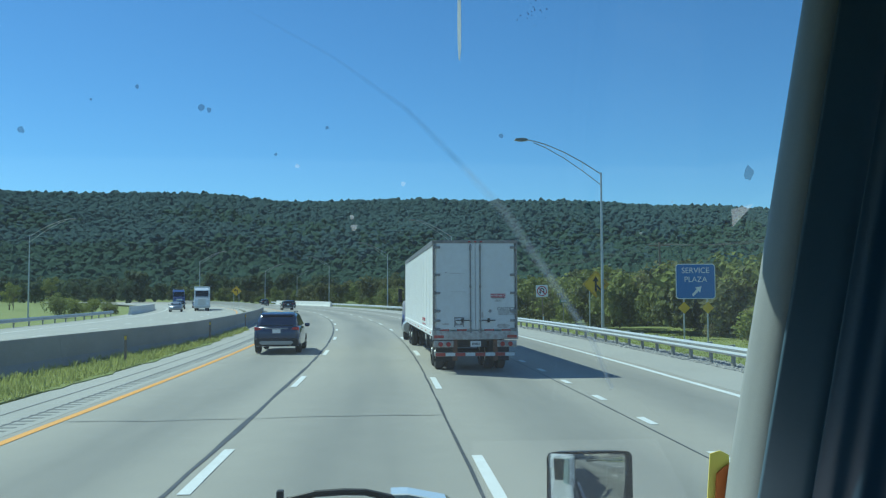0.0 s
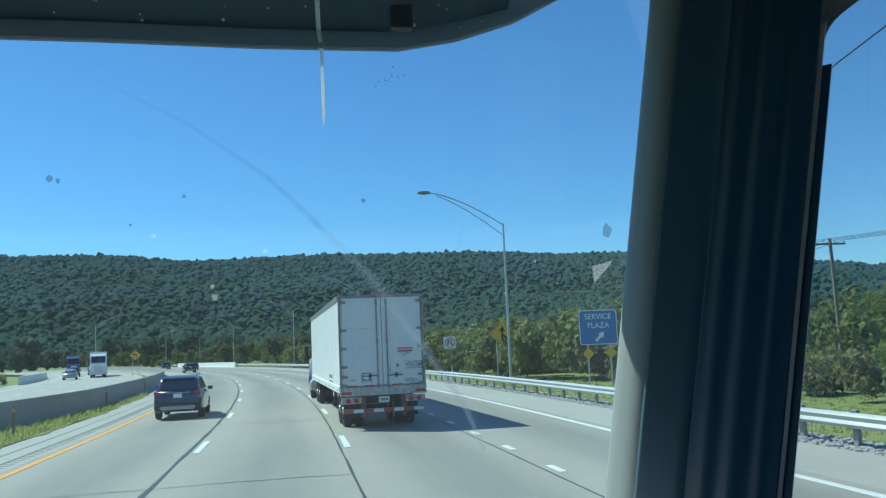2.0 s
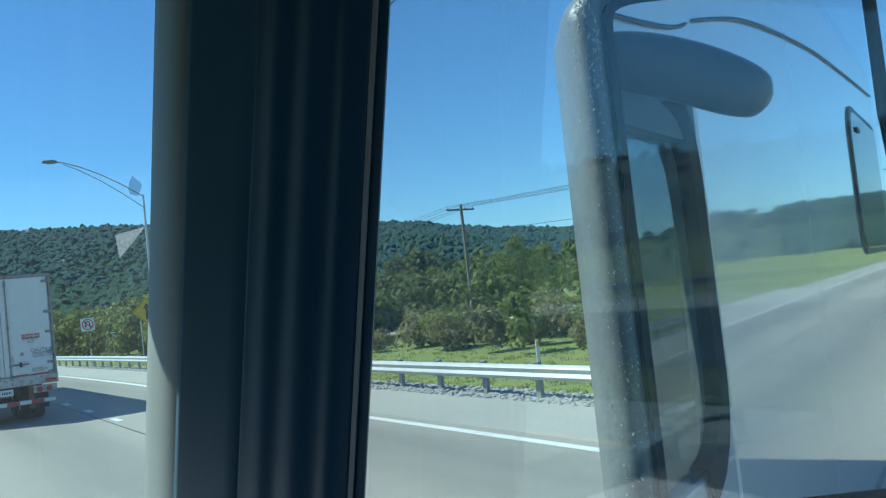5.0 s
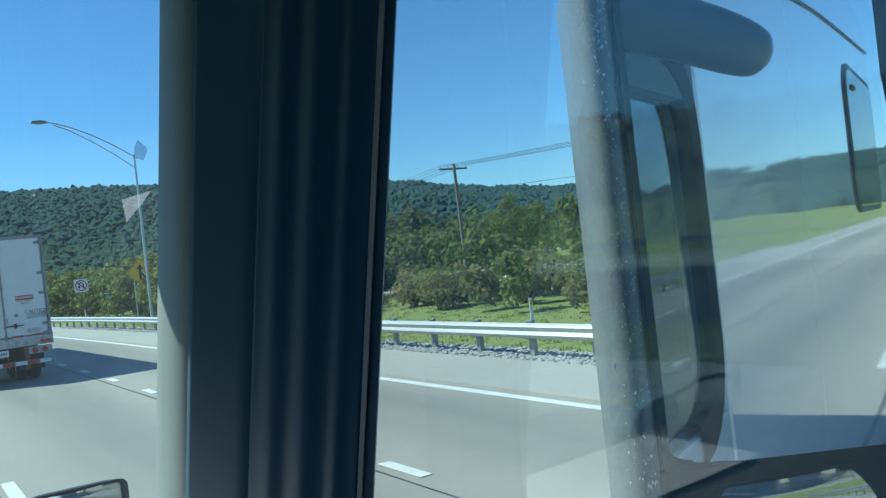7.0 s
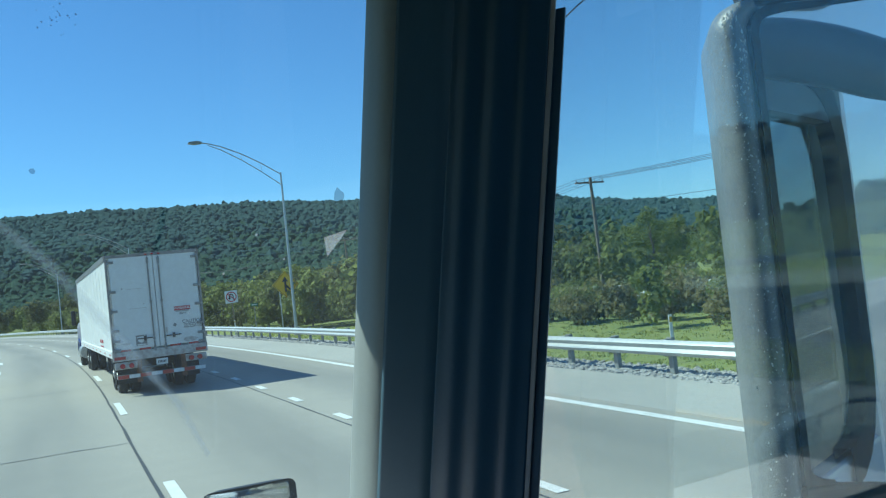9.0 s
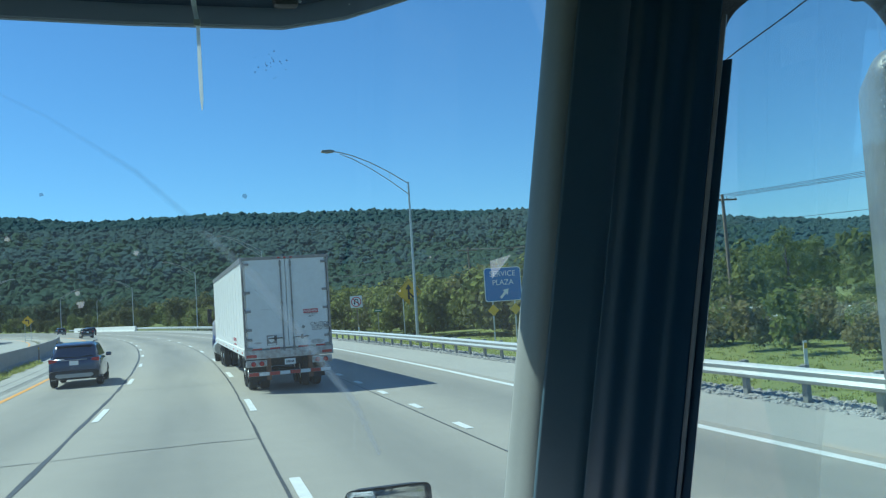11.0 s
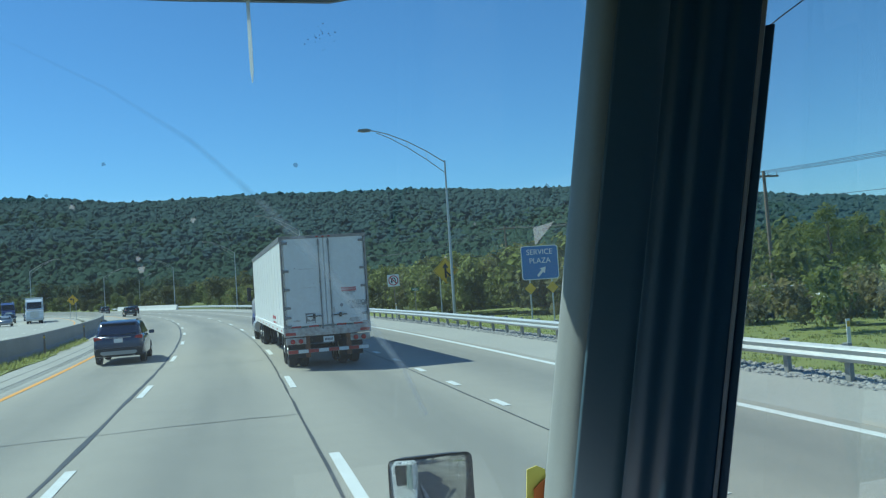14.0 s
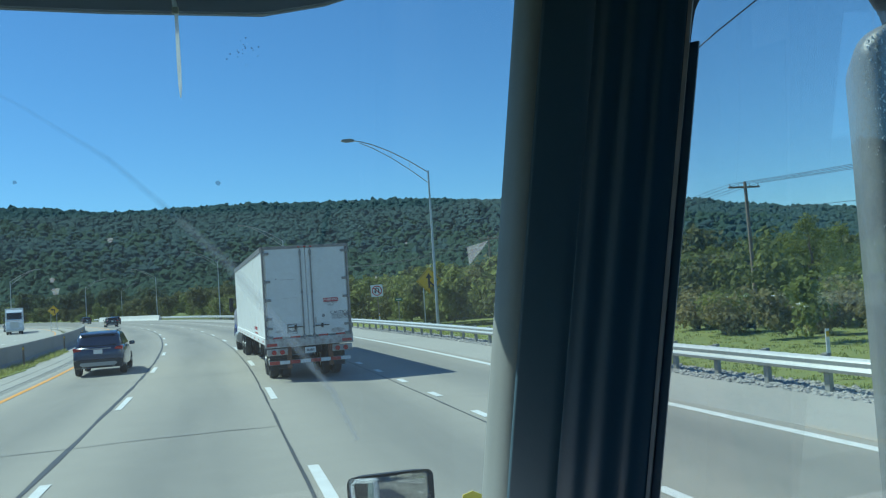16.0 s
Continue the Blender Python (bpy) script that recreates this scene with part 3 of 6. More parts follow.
# joints sealed with tar: beside the dashes and across
for u, w in ((-2.62, 0.09), (1.13, 0.05), (4.62, 0.03)):
    tagged(strip("tar_joint", u - w / 2, u + w / 2, -60, 300, 0.007, 0.003, TAR, step=1.2, edge=w * 0.5), "black tar-sealed joint along the lanes", "road joint", kind="structure")
for s, u0, u1 in ((17.2, -6.0, 1.1), (31.5, -6.0, 4.6), (9.3, -2.6, 1.15), (48.0, -6.0, 1.2), (64.0, -2.5, 8.0), (-6.0, -6.0, 8.0)):
    bm = bmesh.new()
    n = 26
    prev = None
    for i in range(n + 1):
        u = u0 + (u1 - u0) * i / n
        c = s + 0.25 * noise.noise((u * 0.8, s, 0.0)) + 0.05 * u
        w = 0.018 + 0.012 * noise.noise((u * 2.0, s, 4.0))
        pair = [bm.verts.new(along(c - w, u, 0.0085)), bm.verts.new(along(c + w, u, 0.0085))]
        if prev:
            bm.faces.new((prev[0], pair[0], pair[1], prev[1]))
        prev = pair
    tagged(link_mesh("tar_crack", bm, TAR), "thin tar-sealed crack across the lanes", "road joint", kind="structure")
# rumble grooves in the shoulders
bm = bmesh.new()
for i in range(130):
    s = -4 + i * 0.42
    for u in (-6.85,):
        a, b = along(s, u - 0.2, 0.006), along(s + 0.13, u + 0.2, 0.006)
        box(bm, (a.x + b.x) / 2, (a.y + b.y) / 2, 0.006, 0.40, 0.13, 0.004)
tagged(link_mesh("rumble_strip", bm, TRACK), "row of rumble grooves in the shoulder", "rumble strip", kind="structure")

# grass strip between shoulder and barrier
tagged(strip("median_grass", -11.3, -8.42, -60, 47, 0.03, 0.2, GRASS, step=1.0, edge=0.35), "weedy grass strip beside the barrier", "grass", kind="structure")
tagged(strip("median_sand", -11.3, -8.42, 47, 420, 0.0, 0.2, SHOULDER, step=3.0), "sandy concrete strip beside the barrier", "shoulder", kind="structure")

# ---- concrete median barrier ----
PROFILE = ((-0.30, 0.0), (0.30, 0.0), (0.30, 0.08), (0.17, 0.33), (0.11, 1.07), (-0.11, 1.07), (-0.17, 0.33), (-0.30, 0.08))


def ease(s):
    """How far the barrier has drawn in towards the lanes."""
    k = min(1.0, max(0.0, (s - 22.0) / 26.0))
    return k * k * (3 - 2 * k)


def swept(name, profile, u, s0, s1, mat, step=3.0, lift=0.0, drawn=0.0):
    bm = bmesh.new()
    n = max(1, int((s1 - s0) / step))
    prev = None
    for i in range(n + 1):
        s = s0 + (s1 - s0) * i / n
        ring = [bm.verts.new(along(s, u + a + drawn * ease(s), b + lift)) for a, b in profile]
        if prev:
            for k in range(len(ring)):
                k1 = (k + 1) % len(ring)
                bm.faces.new((prev[k], prev[k1], ring[k1], ring[k]))
        else:
            bm.faces.new(ring)
        prev = ring
    bm.faces.new(prev[::-1])
    bmesh.ops.recalc_face_normals(bm, faces=bm.faces[:])
    return link_mesh(name, bm, mat)


s = -60.0
while s < 300:
    b = swept("median_barrier", PROFILE, -11.4, s, s + 5.98, BARRIER, 2.0, 0.0, 1.9)
    tagged(b, "grey cast concrete barrier section", "barrier", "median barrier sections", "structure")
    s += 6.0
s = 120.0
for i in range(8):
    b = swept("pale_barrier", PROFILE, -26.3, s, s + 5.9, BARRIER_PALE, 2.0)
    tagged(b, "bright new concrete barrier section across the far lanes", "barrier", "pale barrier sections", "structure")
    s += 6.0

for i in range(10):
    s = 192.0 + i * 6.0
    b = swept("pale_barrier", PROFILE, 10.55, s, s + 5.9, BARRIER_PALE, 2.0)
    tagged(b, "bright new concrete barrier section at the far bend", "barrier", "pale barrier sections", "structure")

# ---- guardrail on the right ----
W_BEAM = ((0.0, 0.00), (-0.055, 0.045), (-0.078, 0.075), (-0.055, 0.11), (-0.02, 0.145), (-0.02, 0.165), (-0.055, 0.20), (-0.078, 0.235), (-0.055, 0.265), (0.0, 0.31), (0.008, 0.31), (-0.045, 0.262), (-0.066, 0.235), (-0.045, 0.205), (-0.01, 0.17), (-0.01, 0.14), (-0.045, 0.105), (-0.066, 0.075), (-0.045, 0.05), (0.008, 0.0))


def guardrail(name, u, s0, s1, side, label, far=False):
    g = new(name)
    tagged(g, label, "guardrail", kind="structure")
    prof = [(a * side, z + 0.38) for a, z in W_BEAM]
    bmr = swept("beam", prof, u, s0, s1, GALVANISED, 4.0)
    bmr.parent = g
    bm = bmesh.new()
    box(bm, 0, 0, 0.33, 0.10, 0.15, 0.78, 0.01)
    post = part("post", bm, POST_STEEL, g)
    bm = bmesh.new()
    box(bm, 0, 0, 0.53, 0.13, 0.11, 0.34, 0.012)
    block = part("block", bm, POST_STEEL, g)
    s, first = s0 + 1.0, True
    while s < s1:
        if first:
            p, b = post, block
        else:
            p, b = new("post", post.data), new("block", block.data)
            p.parent = b.parent = g
        p.matrix_local = Matrix.Translation(along(s, u + side * 0.20)) @ pose(0, 0, 0, 0, 0, heading(s))
        b.matrix_local = Matrix.Translation(along(s, u + side * 0.082)) @ pose(0, 0, 0, 0, 0, heading(s))
        first = False
        s += 1.905 if not far else 3.81
    return g


guardrail("guardrail_right", 11.05, -40, 260, 1, "galvanised steel guardrail on steel posts beside the shoulder")
guardrail("guardrail_far", -26.9, -40, 110, -1, "galvanised guardrail on the far side of the highway", True)

for k, u in enumerate((-6.98, -7.62)):
    tagged(strip("shoulder_joint_%d" % (k + 1), u - 0.02, u + 0.02, 4, 120, 0.009, 0.003, TAR, edge=0.01), "dark sealed joint along the shoulder", "road joint", kind="structure")


# ---- the white semi-trailer ahead ----
def wheel(parent, x, y, r, w, rim=True):
    bm = bmesh.new()
    n = 28
    prof = ((-w / 2, r * 0.62), (-w / 2, r * 0.90), (-w * 0.40, r * 0.98), (-w * 0.2, r), (w * 0.2, r), (w * 0.40, r * 0.98), (w / 2, r * 0.90), (w / 2, r * 0.62))
    rings = []
    for k in range(n):
        a = 2 * math.pi * k / n
        rings.append([bm.verts.new((x + px, y + pr * math.sin(a), r + pr * math.cos(a))) for px, pr in prof])
    for k in range(n):
        a, b = rings[k], rings[(k + 1) % n]
        for j in range(len(prof) - 1):
            bm.faces.new((a[j], a[j + 1], b[j + 1], b[j]))
    bmesh.ops.recalc_face_normals(bm, faces=bm.faces[:])
    tyre = part("tyre", bm, RUBBER, parent, smooth=False)
    bm = bmesh.new()
    rod(bm, (x - w * 0.36, y, r), (x + w * 0.36, y, r), r * 0.63, sides=24)
    for sgn in (-1, 1):
        rod(bm, (x + sgn * w * 0.36, y, r), (x + sgn * w * 0.50, y, r), r * 0.24, r * 0.2, 12)
        for k in range(8):
            a = math.pi * k / 4
            rod(bm, (x + sgn * w * 0.36, y + r * 0.38 * math.sin(a), r + r * 0.38 * math.cos(a)), (x + sgn * w * 0.40, y + r * 0.38 * math.sin(a), r + r * 0.38 * math.cos(a)), r * 0.05, sides=6)
    part("rim", bm, RIM, tyre)
    return tyre


def semi_trailer(at, turn):
    t = thing("semi_trailer", at, "long white box trailer with two worn rear doors on the road", "trailer", turn=turn)
    L, W, lo, hi = 16.15, 2.60, 1.12, 4.02
    h = W / 2
    bm = bmesh.new()
    box(bm, 0, L / 2 + 0.05, (lo + hi) / 2, W, L - 0.1, hi - lo, 0.02)
    part("box_body", bm, WHITE_PAINT, t)
    # vertical panel joints with rivets on both sides
    for sgn in (-1, 1):
        for i in range(1, 13):
            bm = bmesh.new()
            y = i * L / 13
            box(bm, sgn * (h + 0.003), y, (lo + hi) / 2 + 0.06, 0.007, 0.045, hi - lo - 0.34)
            for k in range(22):
                box(bm, sgn * (h + 0.007), y + 0.028, lo + 0.3 + k * 0.117, 0.005, 0.012, 0.012)
                box(bm, sgn * (h + 0.007), y - 0.028, lo + 0.3 + k * 0.117, 0.005, 0.012, 0.012)
            part("panel_joint", bm, WHITE_PAINT, t)
        bm = bmesh.new()
        box(bm, sgn * (h + 0.012), L / 2, hi - 0.07, 0.03, L, 0.16, 0.008)
        part("top_rail", bm, GREY_METAL, t, "dull metal top rail")
        bm = bmesh.new()
        box(bm, sgn * (h + 0.012), L / 2, lo + 0.09, 0.03, L, 0.20, 0.008)
        part("bottom_rail", bm, WHITE_PAINT, t)
        for i in range(9):
            bm = bmesh.new()
            box(bm, sgn * (h + 0.030), 0.55 + i * 1.85, lo + 0.08, 0.004, 0.30, 0.05)
            part("side_tape", bm, RED_TAPE, t, "strip of red reflective tape")
            bm = bmesh.new()
            box(bm, sgn * (h + 0.030), 0.87 + i * 1.85, lo + 0.08, 0.004, 0.28, 0.05)
            part("side_tape", bm, WHITE_TAPE, t, "strip of white reflective tape")
    # worn print low on the left side, unreadable
    for row in range(2):
        for k in range(9):
            if (k * 7 + row) % 5 == 0:
                continue
            bm = bmesh.new()
            box(bm, -h - 0.003, 3.0 + k * 0.16, lo + 0.42 - row * 0.16, 0.006, 0.11, 0.11 if row == 0 else 0.05)
            part("side_print", bm, RED_PRINT, t, "faded red print")
    bm = bmesh.new()
    box(bm, 0, L / 2, hi + 0.004, W - 0.04, L - 0.02, 0.02, 0.005)
    part("roof_sheet", bm, GREY_METAL, t)
    # rear frame
    bm = bmesh.new()
    for sgn in (-1, 1):
        box(bm, sgn * (h - 0.028), -0.01, (lo + hi) / 2, 0.055, 0.12, hi - lo, 0.01)
    box(bm, 0, -0.01, hi - 0.035, W, 0.12, 0.09, 0.01)
    part("rear_frame", bm, FRAME_STEEL, t, "stained dark steel rear frame")
    bm = bmesh.new()
    box(bm, 0, -0.02, lo + 0.02, W + 0.02, 0.14, 0.26, 0.015)
    part("rear_sill", bm, SILL, t, "battered white rear sill")
    for sgn, nm in ((-1, "left"), (1, "right")):
        bm = bmesh.new()
        box(bm, sgn * 0.605, -0.035, lo + 1.5 + 0.03, 1.195, 0.05, 2.68, 0.012)
        door = part("door", bm, DOOR_WHITE, t, "worn white rear door")
        for k in (0.07, 0.36, 0.55, 0.74, 0.84, 0.93):
            bm = bmesh.new()
            z = hi - k * (hi - lo)
            box(bm, sgn * (h - 0.13), -0.075, z, 0.20, 0.03, 0.075, 0.008)
            box(bm, sgn * (h - 0.055), -0.075, z, 0.05, 0.06, 0.13, 0.008)
            part("hinge", bm, GREY_METAL, door)
        for u in (0.15,):
            bm = bmesh.new()
            rod(bm, (sgn * u, -0.085, lo + 0.10), (sgn * u, -0.085, hi - 0.10), 0.021, sides=10)
            for z in (lo + 0.16, lo + 0.45, lo + 1.5, hi - 0.22):
                box(bm, sgn * u, -0.078, z, 0.065, 0.035, 0.07 if z < hi - 0.3 and z > lo + 0.2 else 0.16, 0.008)
            part("lock_rod", bm, GREY_METAL, door, "galvanised lock rod")
        bm = bmesh.new()
        box(bm, sgn * 0.40, -0.10, lo + 0.47, 0.42, 0.02, 0.03, 0.006)
        box(bm, sgn * 0.40, -0.10, lo + 0.47, 0.07, 0.035, 0.13, 0.01)
        part("door_handle", bm, DARK_STEEL, door, "dark lever handle")
        for k in range(2):
            bm = bmesh.new()
            box(bm, sgn * (0.95 if k else 0.42), -0.064, lo + 0.17, 0.30, 0.006, 0.065)
            part("tape", bm, RED_TAPE, door, "strip of red reflective tape")
        bm = bmesh.new()
        box(bm, sgn * 1.12, -0.0965, lo - 0.02, 0.30, 0.006, 0.085)
        part("sill_tape", bm, RED_TAPE, t, "strip of red reflective tape")
        # lamps
        for u in (1.07, 0.83):
            bm = bmesh.new()
            rod(bm, (sgn * u, -0.03, lo - 0.25), (sgn * u, -0.115, lo - 0.25), 0.075, 0.068, 16)
            part("tail_lamp", bm, RED_LAMP, t, "round red tail lamp")
        bm = bmesh.new()
        box(bm, sgn * 0.97, -0.0, lo - 0.24, 0.60, 0.10, 0.20, 0.015)
        part("lamp_box", bm, SILL, t, "scuffed white lamp housing")
        bm = bmesh.new()
        box(bm, sgn * 0.62, 0.02, lo - 0.42, 0.14, 0.10, 0.66, 0.01)
        part("bumper_strut", bm, RUST, t, "rusty bumper strut")
        for y in (1.55, 2.80):
            for off in (0.98, 0.62):
                wheel(t, sgn * off, y, 0.51, 0.27)
        bm = bmesh.new()
        box(bm, sgn * 0.85, 0.75, 0.62, 0.62, 0.02, 0.62, 0.005)
        part("mud_flap", bm, RUBBER, t, "black rubber mud flap")
        bm = bmesh.new()
        box(bm, sgn * 0.55, 11.6, 0.62, 0.13, 0.13, 1.0, 0.01)
        box(bm, sgn * 0.55, 11.6, 0.10, 0.30, 0.30, 0.04, 0.01)
        part("landing_leg", bm, DARK_STEEL, t)
    bm = bmesh.new()
    box(bm, 0, 0.02, 0.56, 2.44, 0.10, 0.12, 0.01)
    part("bumper_bar", bm, GREY_METAL, t, "bent steel bumper bar")
    for k in range(8):
        bm = bmesh.new()
        box(bm, -1.07 + k * 0.305, -0.033, 0.56, 0.29, 0.006, 0.10)
        part("bumper_tape", bm, RED_TAPE if k % 2 == 0 else WHITE_TAPE, t, "strip of reflective tape")
    bm = bmesh.new()
    for sgn in (-1, 1):
        box(bm, sgn * 0.5, 8.0, lo - 0.08, 0.12, 15.6, 0.18)
    for k in range(26):
        box(bm, 0, 0.4 + k * 0.6, lo - 0.05, 2.45, 0.06, 0.10)
    for y in (1.55, 2.80):
        rod(bm, (-1.1, y, 0.51), (1.1, y, 0.51), 0.07, sides=10)
    box(bm, 0, 2.2, 0.85, 1.0, 2.6, 0.25)
    part("underframe", bm, DARK_STEEL, t, "dark steel underframe with cross members")
    bm = bmesh.new()
    box(bm, 0.0, -0.105, lo - 0.24, 0.32, 0.012, 0.17, 0.004)
    plate = part("number_plate", bm, WHITE_TAPE, t, "small pale number plate")
    bm = bmesh.new()
    for k in range(6):
        box(bm, -0.10 + k * 0.04, -0.113, lo - 0.24, 0.024, 0.004, 0.07)
    part("plate_bars", bm, BLACK_PRINT, plate)
    # print on the doors
    up = pose(0, 0, 0, 90, 0, 0)
    lettering("caution_print", "CAUTION", 0.135, BLACK_PRINT, t, Matrix.Translation((0.97, -0.064, lo + 0.82)) @ up, label="black printed word")
    lettering("turns_print", "THIS VEHICLE MAKES\nWIDE RIGHT TURNS", 0.058, BLACK_PRINT, t, Matrix.Translation((0.97, -0.064, lo + 0.68)) @ up, label="small black printed words")
    bm = bmesh.new()
    box(bm, 0.97, -0.063, lo + 0.755, 0.52, 0.004, 0.012)
    part("caution_rule", bm, BLACK_PRINT, t)
    bm = bmesh.new()
    box(bm, 0.70, -0.062, lo + 1.22, 0.46, 0.004, 0.12, 0.0)
    board = part("warning_panel", bm, RED_PRINT, t, "small red printed panel")
    lettering("warning_print", "WARNING", 0.10, SIGN_WHITE, board, Matrix.Translation((0.70, -0.067, lo + 1.22)) @ up)
    lettering("stay_back_print", "STAY BACK\n100 FT", 0.075, BLACK_PRINT, t, Matrix.Translation((0.70, -0.064, lo + 1.10)) @ up, label="small black printed words")
    bm = bmesh.new()
    box(bm, -0.50, -0.063, lo + 0.42, 0.30, 0.005, 0.30)
    badge = part("maker_badge", bm, GREY_METAL, t, "square black and white badge")
    bm = bmesh.new()
    prism(bm, [(-0.62, lo + 0.52), (-0.38, lo + 0.55), (-0.42, lo + 0.40), (-0.50, lo + 0.35), (-0.59, lo + 0.40)], "y", -0.069, -0.066)
    box(bm, -0.50, -0.067, lo + 0.30, 0.24, 0.003, 0.035)
    part("badge_mark", bm, WHITE_TAPE, badge)
    # patch on the left door and stains
    for x, z, w, hh in ((-0.55, 3.02, 0.46, 0.005), (-0.52, 2.46, 0.50, 0.005)):
        bm = bmesh.new()
        box(bm, x, -0.0625, z, w, 0.004, hh)
        part("patch_edge", bm, GREY_METAL, t, "edge of a riveted patch")
    for x, z, w, hh in ((0.86, lo + 0.30, 0.42, 0.14), (-0.92, lo + 0.36, 0.24, 0.06), (0.22, lo + 0.62, 0.07, 0.20)):
        bm = bmesh.new()
        prism(bm, [(x + w / 2 * (0.75 + 0.4 * random.random()) * math.cos(2 * math.pi * k / 13), z + hh / 2 * (0.75 + 0.4 * random.random()) * math.sin(2 * math.pi * k / 13)) for k in range(13)], "y", -0.0632, -0.0605)
        part("stain", bm, SILL, t, "brown-grey road stain")
    # top marker lamps
    for k in (-1, 0, 1):
        bm = bmesh.new()
        box(bm, k * 0.18, -0.08, hi - 0.035, 0.07, 0.03, 0.035, 0.006)
        part("marker_lamp", bm, RED_LAMP, t)
    for x, z, r in ((-0.9, 3.05, 0.02), (0.45, lo + 0.75, 0.06), (-0.35, lo + 1.45, 0.015)):
        bm = bmesh.new()
        n = 9
        prism(bm, [(x + r * (0.6 + 0.5 * random.random()) * math.cos(2 * math.pi * k / n), z + r * (0.6 + 0.5 * random.random()) * math.sin(2 * math.pi * k / n)) for k in range(n)], "y", -0.0635, -0.061)
        part("scuff", bm, GREY_METAL, t, "grey scuff mark")
    return t


def tractor(at, turn, mat, label):
    t = thing("truck_tractor", at, label, "truck", turn=turn)
    bm = bmesh.new()
    prism(bm, [(0.0, 1.0), (0.0, 3.55), (0.5, 3.7), (1.7, 3.3), (2.0, 2.5), (2.15, 2.2), (3.6, 2.0), (3.85, 1.7), (3.9, 0.7), (2.2, 0.7), (2.2, 1.0)], "x", -1.15, 1.15, 0.06)
    part("cab_body", bm, mat, t)
    for sgn in (-1, 1):
        bm = bmesh.new()
        prism(bm, [(1.0, 2.0), (1.0, 2.75), (1.6, 2.75), (1.95, 2.05)], "x", sgn * 1.152 - 0.004, sgn * 1.152 + 0.004)
        part("side_window", bm, CAR_GLASS, t)
        bm = bmesh.new()
        rod(bm, (sgn * 0.95, -0.15, 0.7), (sgn * 0.95, -0.15, 3.9), 0.075, sides=12)
        part("exhaust_stack", bm, RIM, t, "chrome exhaust stack")
        bm = bmesh.new()
        rod(bm, (sgn * 1.0, 0.2, 0.75), (sgn * 1.0, 1.6, 0.75), 0.32, sides=18)
        part("fuel_tank", bm, RIM, t, "polished round fuel tank")
        bm = bmesh.new()
        box(bm, sgn * 1.38, 1.95, 2.35, 0.20, 0.16, 0.70, 0.04)
        box(bm, sgn * 1.22, 1.95, 2.6, 0.3, 0.05, 0.05)
        part("door_mirror", bm, BLACK_PLASTIC, t)
        for y in (-1.0, -2.3):
            for off in (0.98, 0.64):
                wheel(t, sgn * off, y, 0.51, 0.27)
        wheel(t, sgn * 1.0, 3.0, 0.51, 0.28)
        bm = bmesh.new()
        prism(bm, [(2.3, 0.7), (2.45, 1.15), (3.0, 1.35), (3.6, 1.15), (3.75, 0.7), (3.62, 0.7), (3.5, 1.05), (3.0, 1.22), (2.55, 1.05), (2.42, 0.7)], "x", sgn * 1.0 - 0.2, sgn * 1.0 + 0.2, 0.01)
        part("mudguard", bm, mat, t)
    bm = bmesh.new()
    for sgn in (-1, 1):
        box(bm, sgn * 0.42, 0.2, 0.82, 0.1, 6.6, 0.25)
    box(bm, 0, -1.6, 0.98, 0.9, 0.9, 0.1)
    part("chassis", bm, DARK_STEEL, t)
    bm = bmesh.new()
    prism(bm, [(1.75, 3.22), (2.02, 2.55), (2.10, 2.28), (2.13, 2.30), (2.05, 2.57), (1.79, 3.25)], "x", -1.0, 1.0)
    part("windscreen", bm, CAR_GLASS, t)
    bm = bmesh.new()
    box(bm, 0, 3.9, 0.62, 2.3, 0.18, 0.36, 0.05)
    part("bumper", bm, RIM, t)
    bm = bmesh.new()
    box(bm, 0, 3.9, 1.4, 1.1, 0.06, 0.95, 0.03)
    part("grille", bm, RIM, t)
    for sgn in (-1, 1):
        bm = bmesh.new()
        box(bm, sgn * 0.85, 3.85, 1.2, 0.32, 0.10, 0.22, 0.04)
        part("headlamp", bm, SIGN_WHITE, t)
    return t


TRAILER_TURN = 1.7
semi_trailer((2.70, 26.5, 0.0), TRAILER_TURN)
front = Matrix.Translation((2.70, 26.5, 0)) @ pose(0, 0, 0, 0, 0, TRAILER_TURN) @ Vector((0, 17.3, 0))
tractor(front, TRAILER_TURN + 1.0, TRUCK_BLUE, "dark blue truck tractor pulling the white trailer")


# ---- our own cab ----
cab = thing("truck_cab", (0, 0, 0), "white truck cab seen from inside, with dark window pillars", "truck")


def sweep_up(bm, outline, z0, z1, steps=10):
    """Sweeps a plan outline of (x, y, lean share) upward along the raked pillar."""
    prev = None
    for i in range(steps + 1):
        z = z0 + (z1 - z0) * i / steps
        d = z - 2.35
        ring = [bm.verts.new((x + d * (0.019 + 0.034 * q), y + d * (-0.385 + 0.15 * q), z)) for x, y, q in outline]
        if prev:
            for k in range(len(ring)):
                k1 = (k + 1) % len(ring)
                bm.faces.new((prev[k], prev[k1], ring[k1], ring[k]))
        else:
            bm.faces.new(ring[::-1])
        prev = ring
    bm.faces.new(prev)
    bmesh.ops.recalc_face_normals(bm, faces=bm.faces[:])
    return bm


